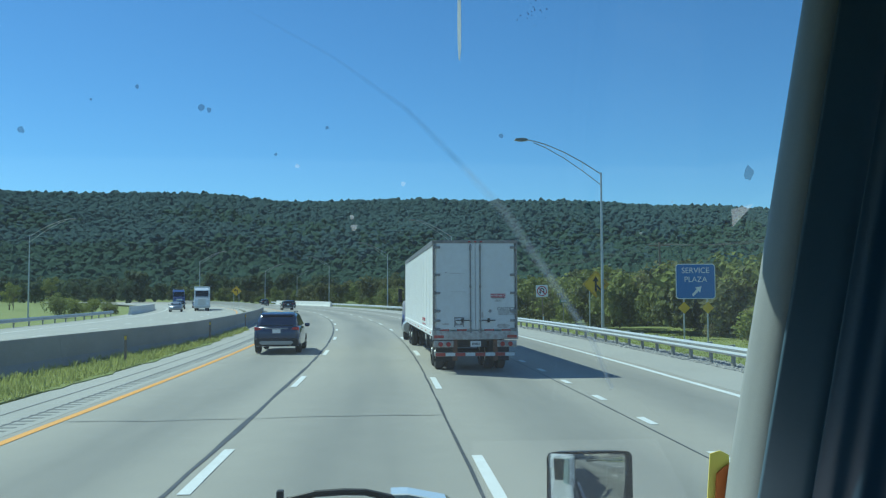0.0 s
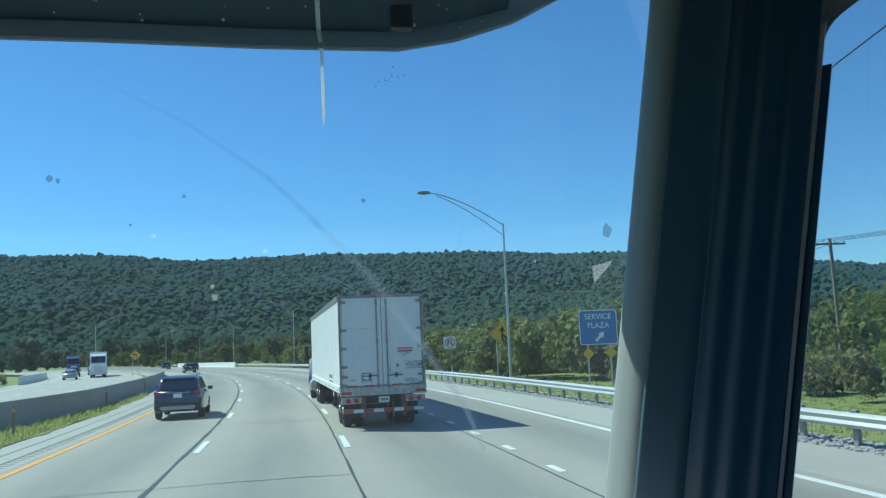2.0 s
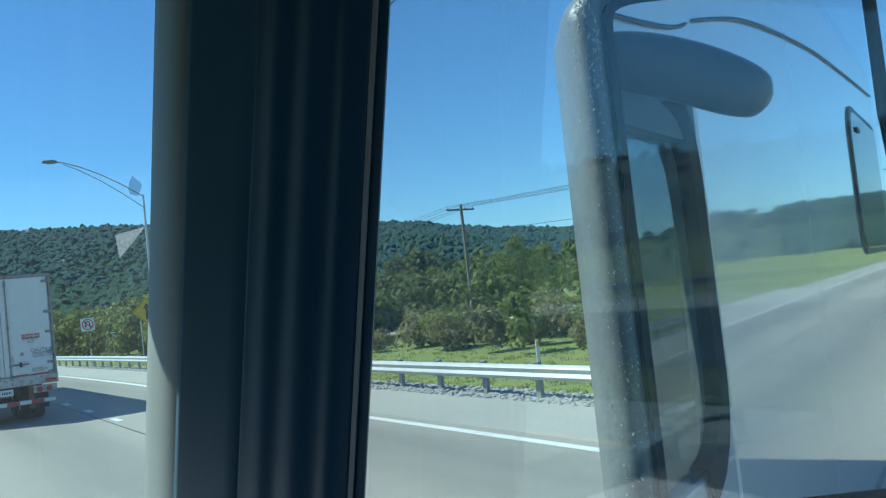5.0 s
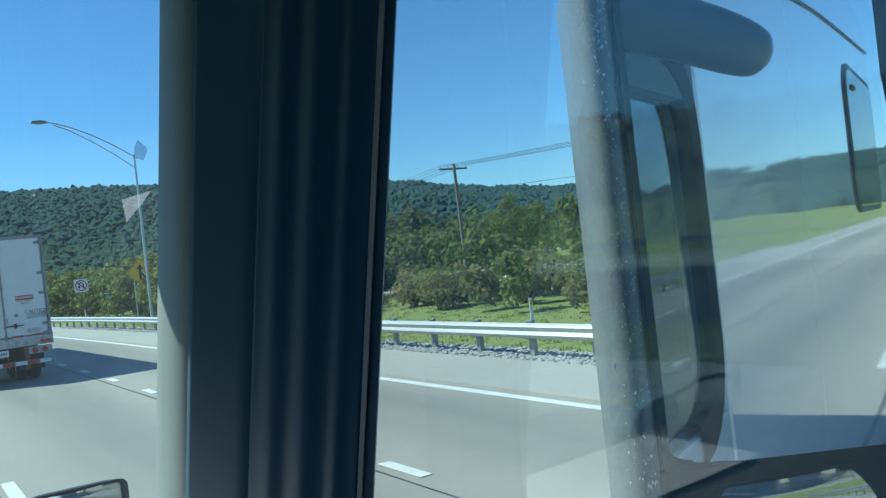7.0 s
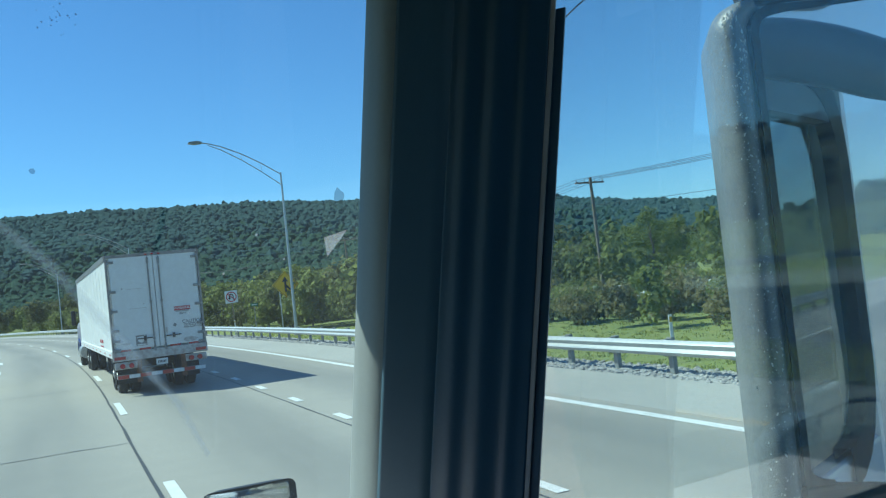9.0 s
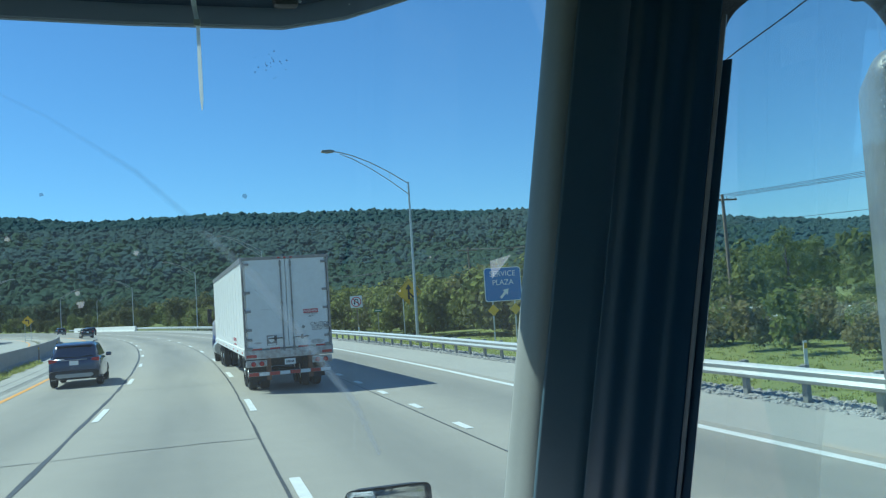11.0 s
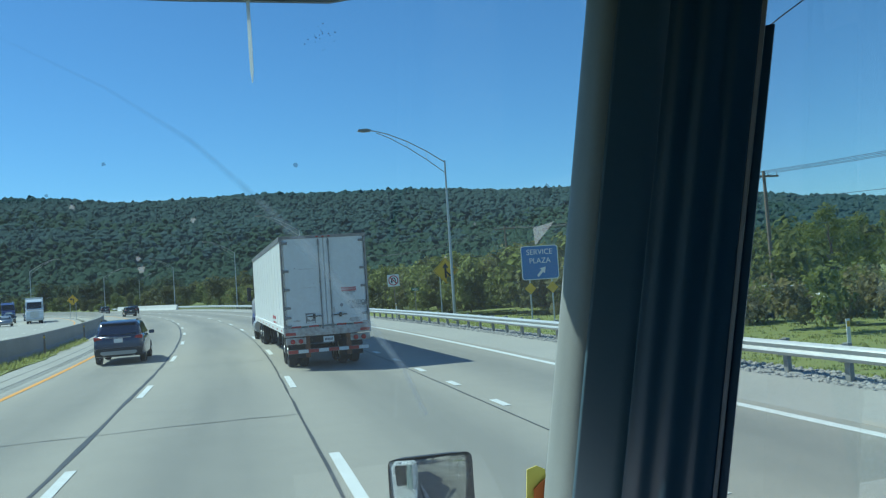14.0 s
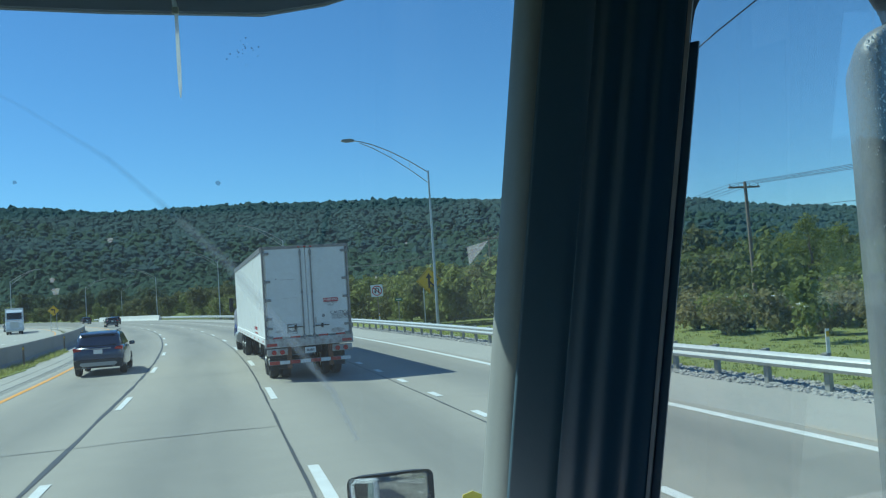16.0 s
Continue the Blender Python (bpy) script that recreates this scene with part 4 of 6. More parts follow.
bm = bmesh.new()
trim_line = [(0.545, 1.150, 0.0), (0.492, 1.105, 0.0), (0.463, 1.065, 0.0), (0.454, 1.036, 0.0), (0.4548, 1.020, 0.04), (0.4568, 1.003, 0.08), (0.4605, 0.989, 0.14), (0.4668, 0.9795, 0.2), (0.475, 0.9735, 0.25), (0.60, 1.05, 0.5), (0.60, 1.13, 0.3)]
sweep_up(bm, trim_line, 1.25, 3.05)
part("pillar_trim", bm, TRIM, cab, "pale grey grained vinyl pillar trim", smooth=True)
bm = bmesh.new()
sweep_up(bm, [(0.4665, 0.9785, 0.2), (0.4695, 0.9755, 0.22), (0.478, 0.9695, 0.27), (0.490, 0.9602, 0.35), (0.502, 0.9508, 0.43), (0.5135, 0.9415, 0.5), (0.58, 0.97, 0.6), (0.58, 1.04, 0.5), (0.475, 0.985, 0.22)], 1.25, 3.04)
part("pillar_pad", bm, PAD_BLUED, cab, "charcoal vinyl pad of the pillar", smooth=True)
# door seal: three soft rubber ridges and a pale edge
ridges = []
for k in range(49):
    t = k / 48
    x, y = 0.513 + t * 0.071, 0.942 - t * 0.075
    out = 0.0034 * math.exp(-((t - 0.20) / 0.10) ** 2) + 0.0042 * math.exp(-((t - 0.50) / 0.12) ** 2) + 0.0022 * math.exp(-((t - 0.80) / 0.07) ** 2)
    ridges.append((x - out * 0.72, y - out * 0.69, 0.5 + 0.45 * t))
bm = bmesh.new()
sweep_up(bm, ridges + [(0.62, 0.93, 0.9), (0.61, 0.99, 0.6)], 1.25, 3.0)
part("door_seal", bm, SEAL_BLUED, cab, "ribbed black rubber door seal", smooth=True)
bm = bmesh.new()
sweep_up(bm, [(0.5845, 0.8665, 0.95), (0.5872, 0.8630, 0.96), (0.5890, 0.8645, 0.96), (0.605, 0.90, 0.95)], 1.25, 2.68)
part("edge_trim", bm, EDGE_STRIP, cab, "thin grey edge strip")
bm = bmesh.new()
sweep_up(bm, [(0.5895, 0.8640, 0.97), (0.5952, 0.8570, 1.0), (0.598, 0.860, 1.0), (0.608, 0.885, 1.0), (0.616, 0.93, 0.9), (0.605, 0.92, 0.9)], 1.25, 2.637)
part("window_channel", bm, SEAL_BLUED, cab, "black window channel")
# door header above the side window, with a rounded front corner
HEAD = [(0.600, 0.925, 2.40), (0.606, 0.862, 2.56), (0.612, 0.838, 2.655), (0.616, 0.822, 2.690), (0.622, 0.790, 2.708), (0.630, 0.735, 2.715), (0.640, 0.55, 2.720), (0.655, 0.20, 2.722), (0.67, -0.60, 2.722)]
bm = bmesh.new()
rows = []
for i, p in enumerate(HEAD):
    d = (Vector(HEAD[min(len(HEAD) - 1, i + 1)]) - Vector(HEAD[max(0, i - 1)])).normalized()
    up = Vector((0, 0.75, 0.65)).normalized() if i < 4 else d.cross(Vector((1, 0, 0))).normalized()
    rows.append((*p, *up, 0.020 if i < 4 else 0.03, (0.10, 0.14, 0.20, 0.30)[i] if i < 4 else 0.40))
rings = []
for x, y, z, ux, uy, uz, w, tall in glide(rows, 5):
    p, up, side = Vector((x, y, z)), Vector((ux, uy, uz)), Vector((1, 0, 0))
    rings.append([bm.verts.new(p + o) for o in (side * -0.02, side * w, up * tall + side * w, up * tall - side * 0.02)])
for a, b in zip(rings, rings[1:]):
    for k in range(4):
        bm.faces.new((a[k], a[(k + 1) % 4], b[(k + 1) % 4], b[k]))
bm.faces.new(rings[0])
bm.faces.new(rings[-1][::-1])
bmesh.ops.recalc_face_normals(bm, faces=bm.faces[:])
part("door_header", bm, DARK_TRIM, cab, "dark door frame over the side window")
# door below the side window, and the body behind it
bm = bmesh.new()
box(bm, 0.655, 0.20, 1.435, 0.07, 1.70, 0.73, 0.012)
part("door", bm, OWN_WHITE, cab)


def rounded(a0, a1, z0, z1, r, n=5):
    pts = []
    for cx, cz, s in ((a1 - r, z1 - r, 0), (a0 + r, z1 - r, 90), (a0 + r, z0 + r, 180), (a1 - r, z0 + r, 270)):
        for k in range(n + 1):
            a = radians(s + 90 * k / n)
            pts.append((cx + r * math.cos(a), cz + r * math.sin(a)))
    return pts


bm = bmesh.new()
o, q = rounded(-0.62, 1.30, 1.72, 2.92, 0.30), rounded(-0.53, 1.22, 1.83, 2.81, 0.22)
sheets = [[[bm.verts.new((x, a, z)) for a, z in loop] for loop in (o, q)] for x in (0.655, 0.70)]
for k in range(len(o)):
    k1 = (k + 1) % len(o)
    bm.faces.new((sheets[1][0][k], sheets[1][0][k1], sheets[1][1][k1], sheets[1][1][k]))
    bm.faces.new((sheets[0][0][k1], sheets[0][0][k], sheets[0][1][k], sheets[0][1][k1]))
    bm.faces.new((sheets[0][0][k], sheets[0][0][k1], sheets[1][0][k1], sheets[1][0][k]))
    bm.faces.new((sheets[0][1][k1], sheets[0][1][k], sheets[1][1][k], sheets[1][1][k1]))
bmesh.ops.recalc_face_normals(bm, faces=bm.faces[:])
bmesh.ops.delete(bm, geom=[v for v in bm.verts if v.co.y > 0.9], context="VERTS")
part("window_frame", bm, FRAME_RUBBER, cab, "black rounded frame of the door window")
# look-down mirror over the passenger window, a long rounded housing
bm = bmesh.new()
pod = glide([(0.685, 0.02, 2.870, 0.070), (0.76, 0.01, 2.848, 0.073), (0.86, 0.0, 2.805, 0.072), (0.95, 0.0, 2.755, 0.066), (1.005, 0.0, 2.722, 0.050), (1.025, 0.0, 2.710, 0.018)], 4)
tube(bm, [p[:3] for p in pod], [p[3] for p in pod], 18)
part("look_down_mirror", bm, POD_PLASTIC, cab, "dark rounded look-down mirror over the door", smooth=True)
# the sleeper behind the doors, with its seams, drip rail and side window
bm = bmesh.new()
prism(bm, [(-1.78, 0.75), (0.690, 0.75), (0.692, 3.85), (0.66, 4.0), (0.54, 4.08), (-1.64, 4.08), (-1.75, 4.0), (-1.78, 3.85)], "y", -6.6, -0.655, 0.02)
sleeper = part("sleeper", bm, OWN_WHITE, cab, "glossy white sleeper body behind the doors")
bm = bmesh.new()
tube(bm, glide([(0.716, 0.62, 2.93), (0.717, 0.20, 2.95), (0.717, -0.4, 3.03), (0.700, -0.8, 3.14), (0.701, -1.6, 3.30), (0.700, -3.0, 3.46), (0.700, -4.3, 3.55), (0.700, -6.5, 3.66)], 5), 0.007, 6)
part("drip_rail", bm, BLACK_PLASTIC, cab, "thin dark drip rail along the roof edge", smooth=True)
bm = bmesh.new()
rod(bm, (0.700, -0.02, 2.86), (0.702, -0.05, 2.98), 0.008, sides=8)
part("mirror_stay", bm, GREY_METAL, cab)
bm = bmesh.new()
prism(bm, rounded(-6.4, -4.55, 2.30, 3.36, 0.24), "x", 0.692, 0.705, 0.003)
part("window_rim", bm, BLACK_PLASTIC, sleeper, "black rim of the small sleeper window")
bm = bmesh.new()
prism(bm, rounded(-6.35, -4.60, 2.34, 3.32, 0.21), "x", 0.705, 0.709)
part("sleeper_window", bm, CAR_GLASS, sleeper)
bm = bmesh.new()
box(bm, 0.716, -4.95, 3.20, 0.014, 0.16, 0.035, 0.006)
part("window_latch", bm, BLACK_PLASTIC, sleeper)
bm = bmesh.new()
box(bm, -0.55, 0.03, 3.08, 2.44, 1.96, 0.10, 0.03)
part("roof", bm, DARK_TRIM, cab)
bm = bmesh.new()
box(bm, 0.698, 0.12, 3.08, 0.03, 1.54, 0.38, 0.01)
part("roof_side", bm, OWN_WHITE, cab)
# unseen dark linings, added to stop the white panels bouncing light inside
bm = bmesh.new()
box(bm, -0.55, -0.60, 2.05, 2.30, 0.03, 2.0, 0.005)
part("back_lining", bm, DARK_TRIM, cab)
bm = bmesh.new()
box(bm, 0.610, 0.20, 1.55, 0.018, 1.45, 0.88, 0.004)
part("door_lining", bm, DARK_TRIM, cab)
bm = bmesh.new()
box(bm, -0.55, 0.2, 1.05, 2.44, 2.2, 0.10, 0.02)
part("floor", bm, GREY_TRIM, cab)
# unseen; opening kept small to hold light from the left off the pillar
bm = bmesh.new()
box(bm, -1.76, 0.2, 1.66, 0.08, 2.0, 1.12, 0.02)
box(bm, -1.76, 0.2, 2.94, 0.08, 2.0, 0.25, 0.02)
box(bm, -1.76, -0.32, 2.52, 0.08, 0.66, 0.6, 0.02)
part("driver_door", bm, GREY_TRIM, cab)
bm = bmesh.new()
prism(bm, [(0.55, 1.1), (0.55, 1.75), (0.70, 1.95), (0.95, 2.025), (1.22, 2.03), (1.30, 1.98), (1.30, 1.1)], "x", -1.7, 0.50, 0.02)
part("dashboard", bm, GREY_TRIM, cab)
bm = bmesh.new()
tube(bm, [(-0.150, 1.24, 2.054), (-0.136, 1.24, 2.066), (-0.10, 1.24, 2.074), (-0.06, 1.24, 2.076), (-0.03, 1.24, 2.075), (0.005, 1.24, 2.067), (0.02, 1.24, 2.05)], 0.005, 8)
box(bm, -0.148, 1.24, 2.055, 0.010, 0.012, 0.05, 0.002)
part("wiper", bm, BLACK_PLASTIC, cab, "black wiper arm")
bm = bmesh.new()
prism(bm, [(0.006, 2.071), (0.030, 2.071), (0.085, 2.060), (0.12, 2.035), (0.12, 2.0), (0.006, 2.0)], "y", 1.24, 1.29, 0.004)
part("cowl", bm, OWN_WHITE, cab)
bm = bmesh.new()
prism(bm, [(1.25, 1.85), (2.9, 1.62), (3.1, 1.4), (3.1, 0.8), (1.25, 0.8)], "x", -1.15, 0.05, 0.08)
part("hood", bm, OWN_WHITE, cab)
bm = bmesh.new()
prism(bm, [(1.25, 1.42), (2.2, 1.38), (2.42, 1.25), (2.45, 0.8), (1.25, 0.8)], "x", 0.05, 0.62, 0.06)
part("fender", bm, OWN_WHITE, cab, "white fender")
bm = bmesh.new()
sweep_up(bm, [(0.562, 1.160, 0.0), (0.655, 1.115, 0.2), (0.655, 1.085, 0.2), (0.61, 1.10, 0.1), (0.57, 1.148, 0.0)], 1.25, 3.0)
part("pillar_cover", bm, OWN_WHITE, cab, "white outer skin of the pillar")
# windscreen and side glass
bm = bmesh.new()
v = [bm.verts.new(c) for c in ((-1.72, 1.196, 2.02), (0.555, 1.196, 2.02), (0.60, 0.99, 3.05), (-1.72, 0.99, 3.05))]
f = bm.faces.new(v)
bmesh.ops.solidify(bm, geom=[f], thickness=0.006)
pane = part("windscreen", bm, WINDSCREEN_GLASS, cab)
pane.visible_shadow = False
bm = bmesh.new()
v = [bm.verts.new(c) for c in ((0.676, 1.10, 1.802), (0.676, -0.56, 1.802), (0.655, -0.56, 2.84), (0.655, 1.05, 2.84))]
f = bm.faces.new(v)
bmesh.ops.solidify(bm, geom=[f], thickness=0.005)
pane = part("side_window", bm, SIDE_GLASS, cab)
pane.visible_shadow = False

# sun visor over the windscreen
LIP = [(-1.6, 2.807), (-0.43, 2.813), (-0.2, 2.810), (0.015, 2.804), (0.217, 2.803), (0.304, 2.819), (0.394, 2.849), (0.468, 2.889), (0.53, 2.932)]
bm = bmesh.new()
rows = []
for x, z in LIP[:-3] + [(0.385, 2.842)]:
    back = 0.25 if x < 0.3 else 0.25 - 0.5 * (x - 0.3)
    rows.append([bm.verts.new(c) for c in ((x, 1.232, z + 0.024), (x, 1.10, z + 0.096), (x, 1.232 - back - 0.02, z + 0.185), (x, 1.25 - back, z + 0.215), (x, 1.12, z + 0.125), (x, 1.245, z + 0.038))])
for a, b in zip(rows, rows[1:]):
    for k in range(6):
        bm.faces.new((a[k], a[(k + 1) % 6], b[(k + 1) % 6], b[k]))
bm.faces.new(rows[0])
bm.faces.new(rows[-1][::-1])
bmesh.ops.recalc_face_normals(bm, faces=bm.faces[:])
visor = part("sun_visor", bm, VISOR, cab, "smoked outside visor, wet with drops", smooth=True)
bm = bmesh.new()
rows = []
for x, z in LIP[:-1]:
    k = 0.024 if x < 0.3 else 0.024 + (x - 0.3) * 1.0
    rows.append([bm.verts.new(c) for c in ((x, 1.229, z + 0.001), (x, 1.226, z + k), (x, 1.236, z + k + 0.004), (x, 1.238, z - 0.002))])
for a, b in zip(rows, rows[1:]):
    for k in range(4):
        bm.faces.new((a[k], a[(k + 1) % 4], b[(k + 1) % 4], b[k]))
bm.faces.new(rows[0])
bm.faces.new(rows[-1][::-1])
bmesh.ops.recalc_face_normals(bm, faces=bm.faces[:])
part("visor_lip", bm, VISOR_LIP, cab, "grey lip of the visor")
bm = bmesh.new()
tube(bm, [(x, 1.2335, z - 0.0005) for x, z in LIP[:-1]], 0.0013, 6)
part("visor_edge", bm, EDGE_STRIP, cab, "pale lower edge of the visor")
bm = bmesh.new()
box(bm, 0.218, 1.196, 2.838, 0.034, 0.02, 0.040, 0.006)
part("visor_clip", bm, BLACK_PLASTIC, cab)
for i in range(70):
    x, y = random.uniform(-0.6, 0.36), random.uniform(1.12, 1.225)
    z = 2.80 + 0.028 + (1.232 - y) * 0.55 - 0.002
    bm = bmesh.new()
    bmesh.ops.create_uvsphere(bm, u_segments=6, v_segments=4, radius=random.choice((0.0012, 0.0016, 0.0026)), matrix=pose(x, y, z))
    part("water_drop", bm, WHITE_TAPE, cab)

# added white sheet: stands in for the sunlit dash mirrored in the side window
sheet = thing("paper_sheet", (0.285, 1.085, 2.034), "white sheet added on the dashboard for its reflection", "paper")
bm = bmesh.new()
box(bm, 0, 0, 0.0, 0.30, 0.215, 0.0016)
part("sheet", bm, SIGN_WHITE, sheet)

# zip tie hanging from the visor
tie = thing("zip_tie", (0.104, 1.243, 2.80), "white zip tie hanging from the visor", "zip tie")
bm = bmesh.new()
prism(bm, [(-0.0022, 0.004), (0.0022, 0.004), (0.0026, -0.068), (0.0024, -0.098), (0.0008, -0.114), (-0.0008, -0.114), (-0.0022, -0.096), (-0.0026, -0.068)], "y", -0.0206, -0.0194)
part("tail", bm, TIE, tie, "pale pointed tail")
bm = bmesh.new()
tube(bm, [(0.0, -0.020, 0.0), (-0.002, -0.0205, 0.014), (-0.004, -0.026, 0.026), (-0.007, -0.08, 0.052), (-0.010, -0.143, 0.088)], 0.0034, 6)
part("loop", bm, TIE, tie)
bm = bmesh.new()
box(bm, -0.001, -0.021, 0.003, 0.009, 0.005, 0.009, 0.001)
part("lock", bm, TIE_OLD, tie, "yellowed lock")

# streak and spots on the windscreen
def on_screen(x, z):
    return (x, 1.13 - 0.2 * (z - 2.35) - 0.004, z)


bm = bmesh.new()
line = [(-0.197, 2.712, 0.001), (-0.066, 2.645, 0.002), (0.025, 2.583, 0.003), (0.087, 2.523, 0.004), (0.153, 2.455, 0.006), (0.214, 2.371, 0.0055), (0.271, 2.291, 0.004), (0.300, 2.225, 0.003)]
uv = bm.loops.layers.uv.new("UVMap")
prev = None
for i, (x, z, w) in enumerate(line):
    pair = [bm.verts.new(on_screen(x - w, z - w)), bm.verts.new(on_screen(x + w, z + w))]
    if prev:
        f = bm.faces.new((prev[0], pair[0], pair[1], prev[1]))
        for loop, u, j in zip(f.loops, (0.0, 0.0, 1.0, 1.0), (i - 1, i, i, i - 1)):
            loop[uv].uv = (u, min(1.0, 0.06 + j * 0.19))
    prev = pair
st = tagged(link_mesh("wiper_streak", bm, STREAK), "long pale dried streak across the windscreen", "streak")
st.visible_shadow = False


def spot(x, z, r, mat, label, squash=1.0):
    bm = bmesh.new()
    n = 11
    bm.faces.new([bm.verts.new(on_screen(x + r * (0.65 + 0.6 * random.random()) * math.cos(2 * math.pi * k / n) * squash, z + r * (0.65 + 0.6 * random.random()) * math.sin(2 * math.pi * k / n))) for k in range(n)])
    ob = tagged(link_mesh("windscreen_spot", bm, mat), label, "dirt spot", "spots on the windscreen")
    ob.visible_shadow = False


for x, z, r in ((0.145, 2.552, 0.003), (-0.228, 2.583, 0.004), (-0.219, 2.580, 0.003), (-0.074, 2.560, 0.0025), (-0.138, 2.527, 0.002), (-0.305, 2.607, 0.0025), (-0.361, 2.591, 0.0015)):
    spot(x, z, r, GRIME, "dark insect spot on the windscreen")
rs = random.Random(4)
for k in range(22):
    spot(0.180 + rs.gauss(0, 0.0095), 2.699 + rs.gauss(0, 0.0075), rs.choice((0.0006, 0.0008, 0.0012)), GRIME, "tiny dark insect specks on the windscreen")
spot(-0.446, 2.554, 0.004, GRIME, "dark insect spot on the windscreen")
spot(0.469, 2.507, 0.010, GRIME, "grey smear on the windscreen", 0.7)
for x, z, r in ((-0.041, 2.437, 0.0045), (-0.112, 2.513, 0.003), (0.021, 2.492, 0.003), (-0.044, 2.45, 0.003), (0.33, 2.43, 0.0015), (0.37, 2.47, 0.0015), (0.40, 2.44, 0.001), (0.29, 2.39, 0.001)):
    spot(x, z, r, PALE_GRIME, "pale stone chip on the windscreen")
bm = bmesh.new()
bm.faces.new([bm.verts.new(on_screen(x, z)) for x, z in ((0.449, 2.461), (0.478, 2.468), (0.470, 2.458), (0.452, 2.438))])
tri_mark = tagged(link_mesh("windscreen_spot", bm, PALE_GRIME), "pale three-cornered chip on the windscreen", "dirt spot", "spots on the windscreen")
tri_mark.visible_shadow = False

# folded paper stuck in the corner of the windscreen
paper = thing("paper_tag", (0.452, 1.165, 2.05), "lime and orange folded paper in the windscreen corner", "paper")
bm = bmesh.new()
prism(bm, [(-0.020, 0.0), (-0.013, 0.084), (0.001, 0.088), (0.013, 0.082), (0.016, 0.0)], "y", 0.004, 0.006)
part("backing", bm, LIME_PAPER, paper)
bm = bmesh.new()
prism(bm, [(-0.010, 0.0), (-0.006, 0.058), (0.004, 0.066), (0.018, 0.074), (0.020, 0.0)], "y", -0.001, 0.002)
part("sheet", bm, ORANGE_PAPER, paper, "orange sheet")

# ---- the big door mirror ----
mirror = thing("door_mirror", (1.0, 0.966, 2.35), "large door mirror with speckled grey housing", "mirror", turn=-20.6)


def frame_ring(bm, outer, inner, y_out, y_in, y_back):
    """A rim between two outlines, with outer walls going back to a shell."""
    n = len(outer)
    mid = sum(a for a, _ in outer) / n
    o = [bm.verts.new((a, y_out, z)) for a, z in outer]
    i = [bm.verts.new((a, y_in, z)) for a, z in inner]
    b = [bm.verts.new((mid + (a - mid) * 0.72, y_back * 0.75, z * 0.97)) for a, z in outer]
    c = [bm.verts.new((mid + (a - mid) * 0.5, y_back, z * 0.85)) for a, z in outer]
    for k in range(n):
        k1 = (k + 1) % n
        bm.faces.new((o[k], o[k1], i[k1], i[k]))
        bm.faces.new((b[k], b[k1], o[k1], o[k]))
        bm.faces.new((c[k], c[k1], b[k1], b[k]))
    bm.faces.new(c)
    bmesh.ops.recalc_face_normals(bm, faces=bm.faces[:])
    return bm


# rounded rim: rings from the inner edge outward, then the shell behind
bm = bmesh.new()
rim = []
for a0, a1, z0, z1, r, y in ((0.006, 0.336, -0.590, 0.356, 0.030, 0.010), (-0.001, 0.338, -0.592, 0.358, 0.032, -0.002), (-0.010, 0.340, -0.594, 0.361, 0.036, -0.008), (-0.022, 0.342, -0.596, 0.364, 0.040, -0.009), (-0.031, 0.344, -0.598, 0.366, 0.043, -0.003), (-0.037, 0.345, -0.600, 0.368, 0.045, 0.010), (-0.039, 0.346, -0.601, 0.369, 0.046, 0.030), (-0.025, 0.335, -0.590, 0.360, 0.050, 0.100), (0.05, 0.29, -0.50, 0.30, 0.06, 0.160)):
    rim.append([bm.verts.new((a, y, z)) for a, z in rounded(a0, a1, z0, z1, r, 8)])
for a, b in zip(rim, rim[1:]):
    for k in range(len(a)):
        k1 = (k + 1) % len(a)
        bm.faces.new((a[k], a[k1], b[k1], b[k]))
bm.faces.new(rim[-1])
bmesh.ops.recalc_face_normals(bm, faces=bm.faces[:])
part("housing", bm, HOUSING, mirror, "speckled grey plastic housing", smooth=True)
bm = bmesh.new()
rs = random.Random(21)
for k in range(620):
    x = -0.0375 + 0.0345 * rs.random() ** 0.7
    r = rs.choice((0.0004, 0.0004, 0.0005, 0.0005, 0.0006, 0.0006, 0.0008, 0.0013))
    y = float(np.interp(x, (-0.039, -0.037, -0.031, -0.022, -0.010, -0.001), (0.030, 0.010, -0.003, -0.009, -0.008, -0.002)))
    bmesh.ops.create_icosphere(bm, subdivisions=1, radius=r, matrix=pose(x, y, 0.316 + math.sqrt(0.046 ** 2 - (x - 0.007) ** 2) - 0.90 * rs.random() ** 1.6) @ Matrix.Rotation(rs.uniform(-0.7, 0.7), 4, "Y") @ Matrix.Diagonal((1, 0.5, rs.uniform(1.0, 3.0), 1)))
part("dirt_specks", bm, WHITE_TAPE, mirror, "dried white specks on the housing")
bm = bmesh.new()
frame_ring(bm, rounded(0.006, 0.336, -0.59, 0.356, 0.030), rounded(0.016, 0.328, -0.264, 0.347, 0.030), -0.004, 0.010, 0.06)
box(bm, 0.165, 0.008, -0.285, 0.335, 0.02, 0.030, 0.004)
part("bezel", bm, FRAME_RUBBER, mirror, "black bezel")
bm = bmesh.new()
tube(bm, glide([(-0.012, 0.006, 0.345), (0.004, 0.002, 0.359), (0.03, -0.004, 0.364), (0.17, -0.022, 0.364), (0.318, -0.044, 0.362), (0.332, -0.047, 0.348), (0.336, -0.048, 0.30), (0.336, -0.048, -0.27)], 4), 0.0085, 8)
part("top_trim", bm, FRAME_RUBBER, mirror, "black rim over the top of the glass", smooth=True)
bm = bmesh.new()
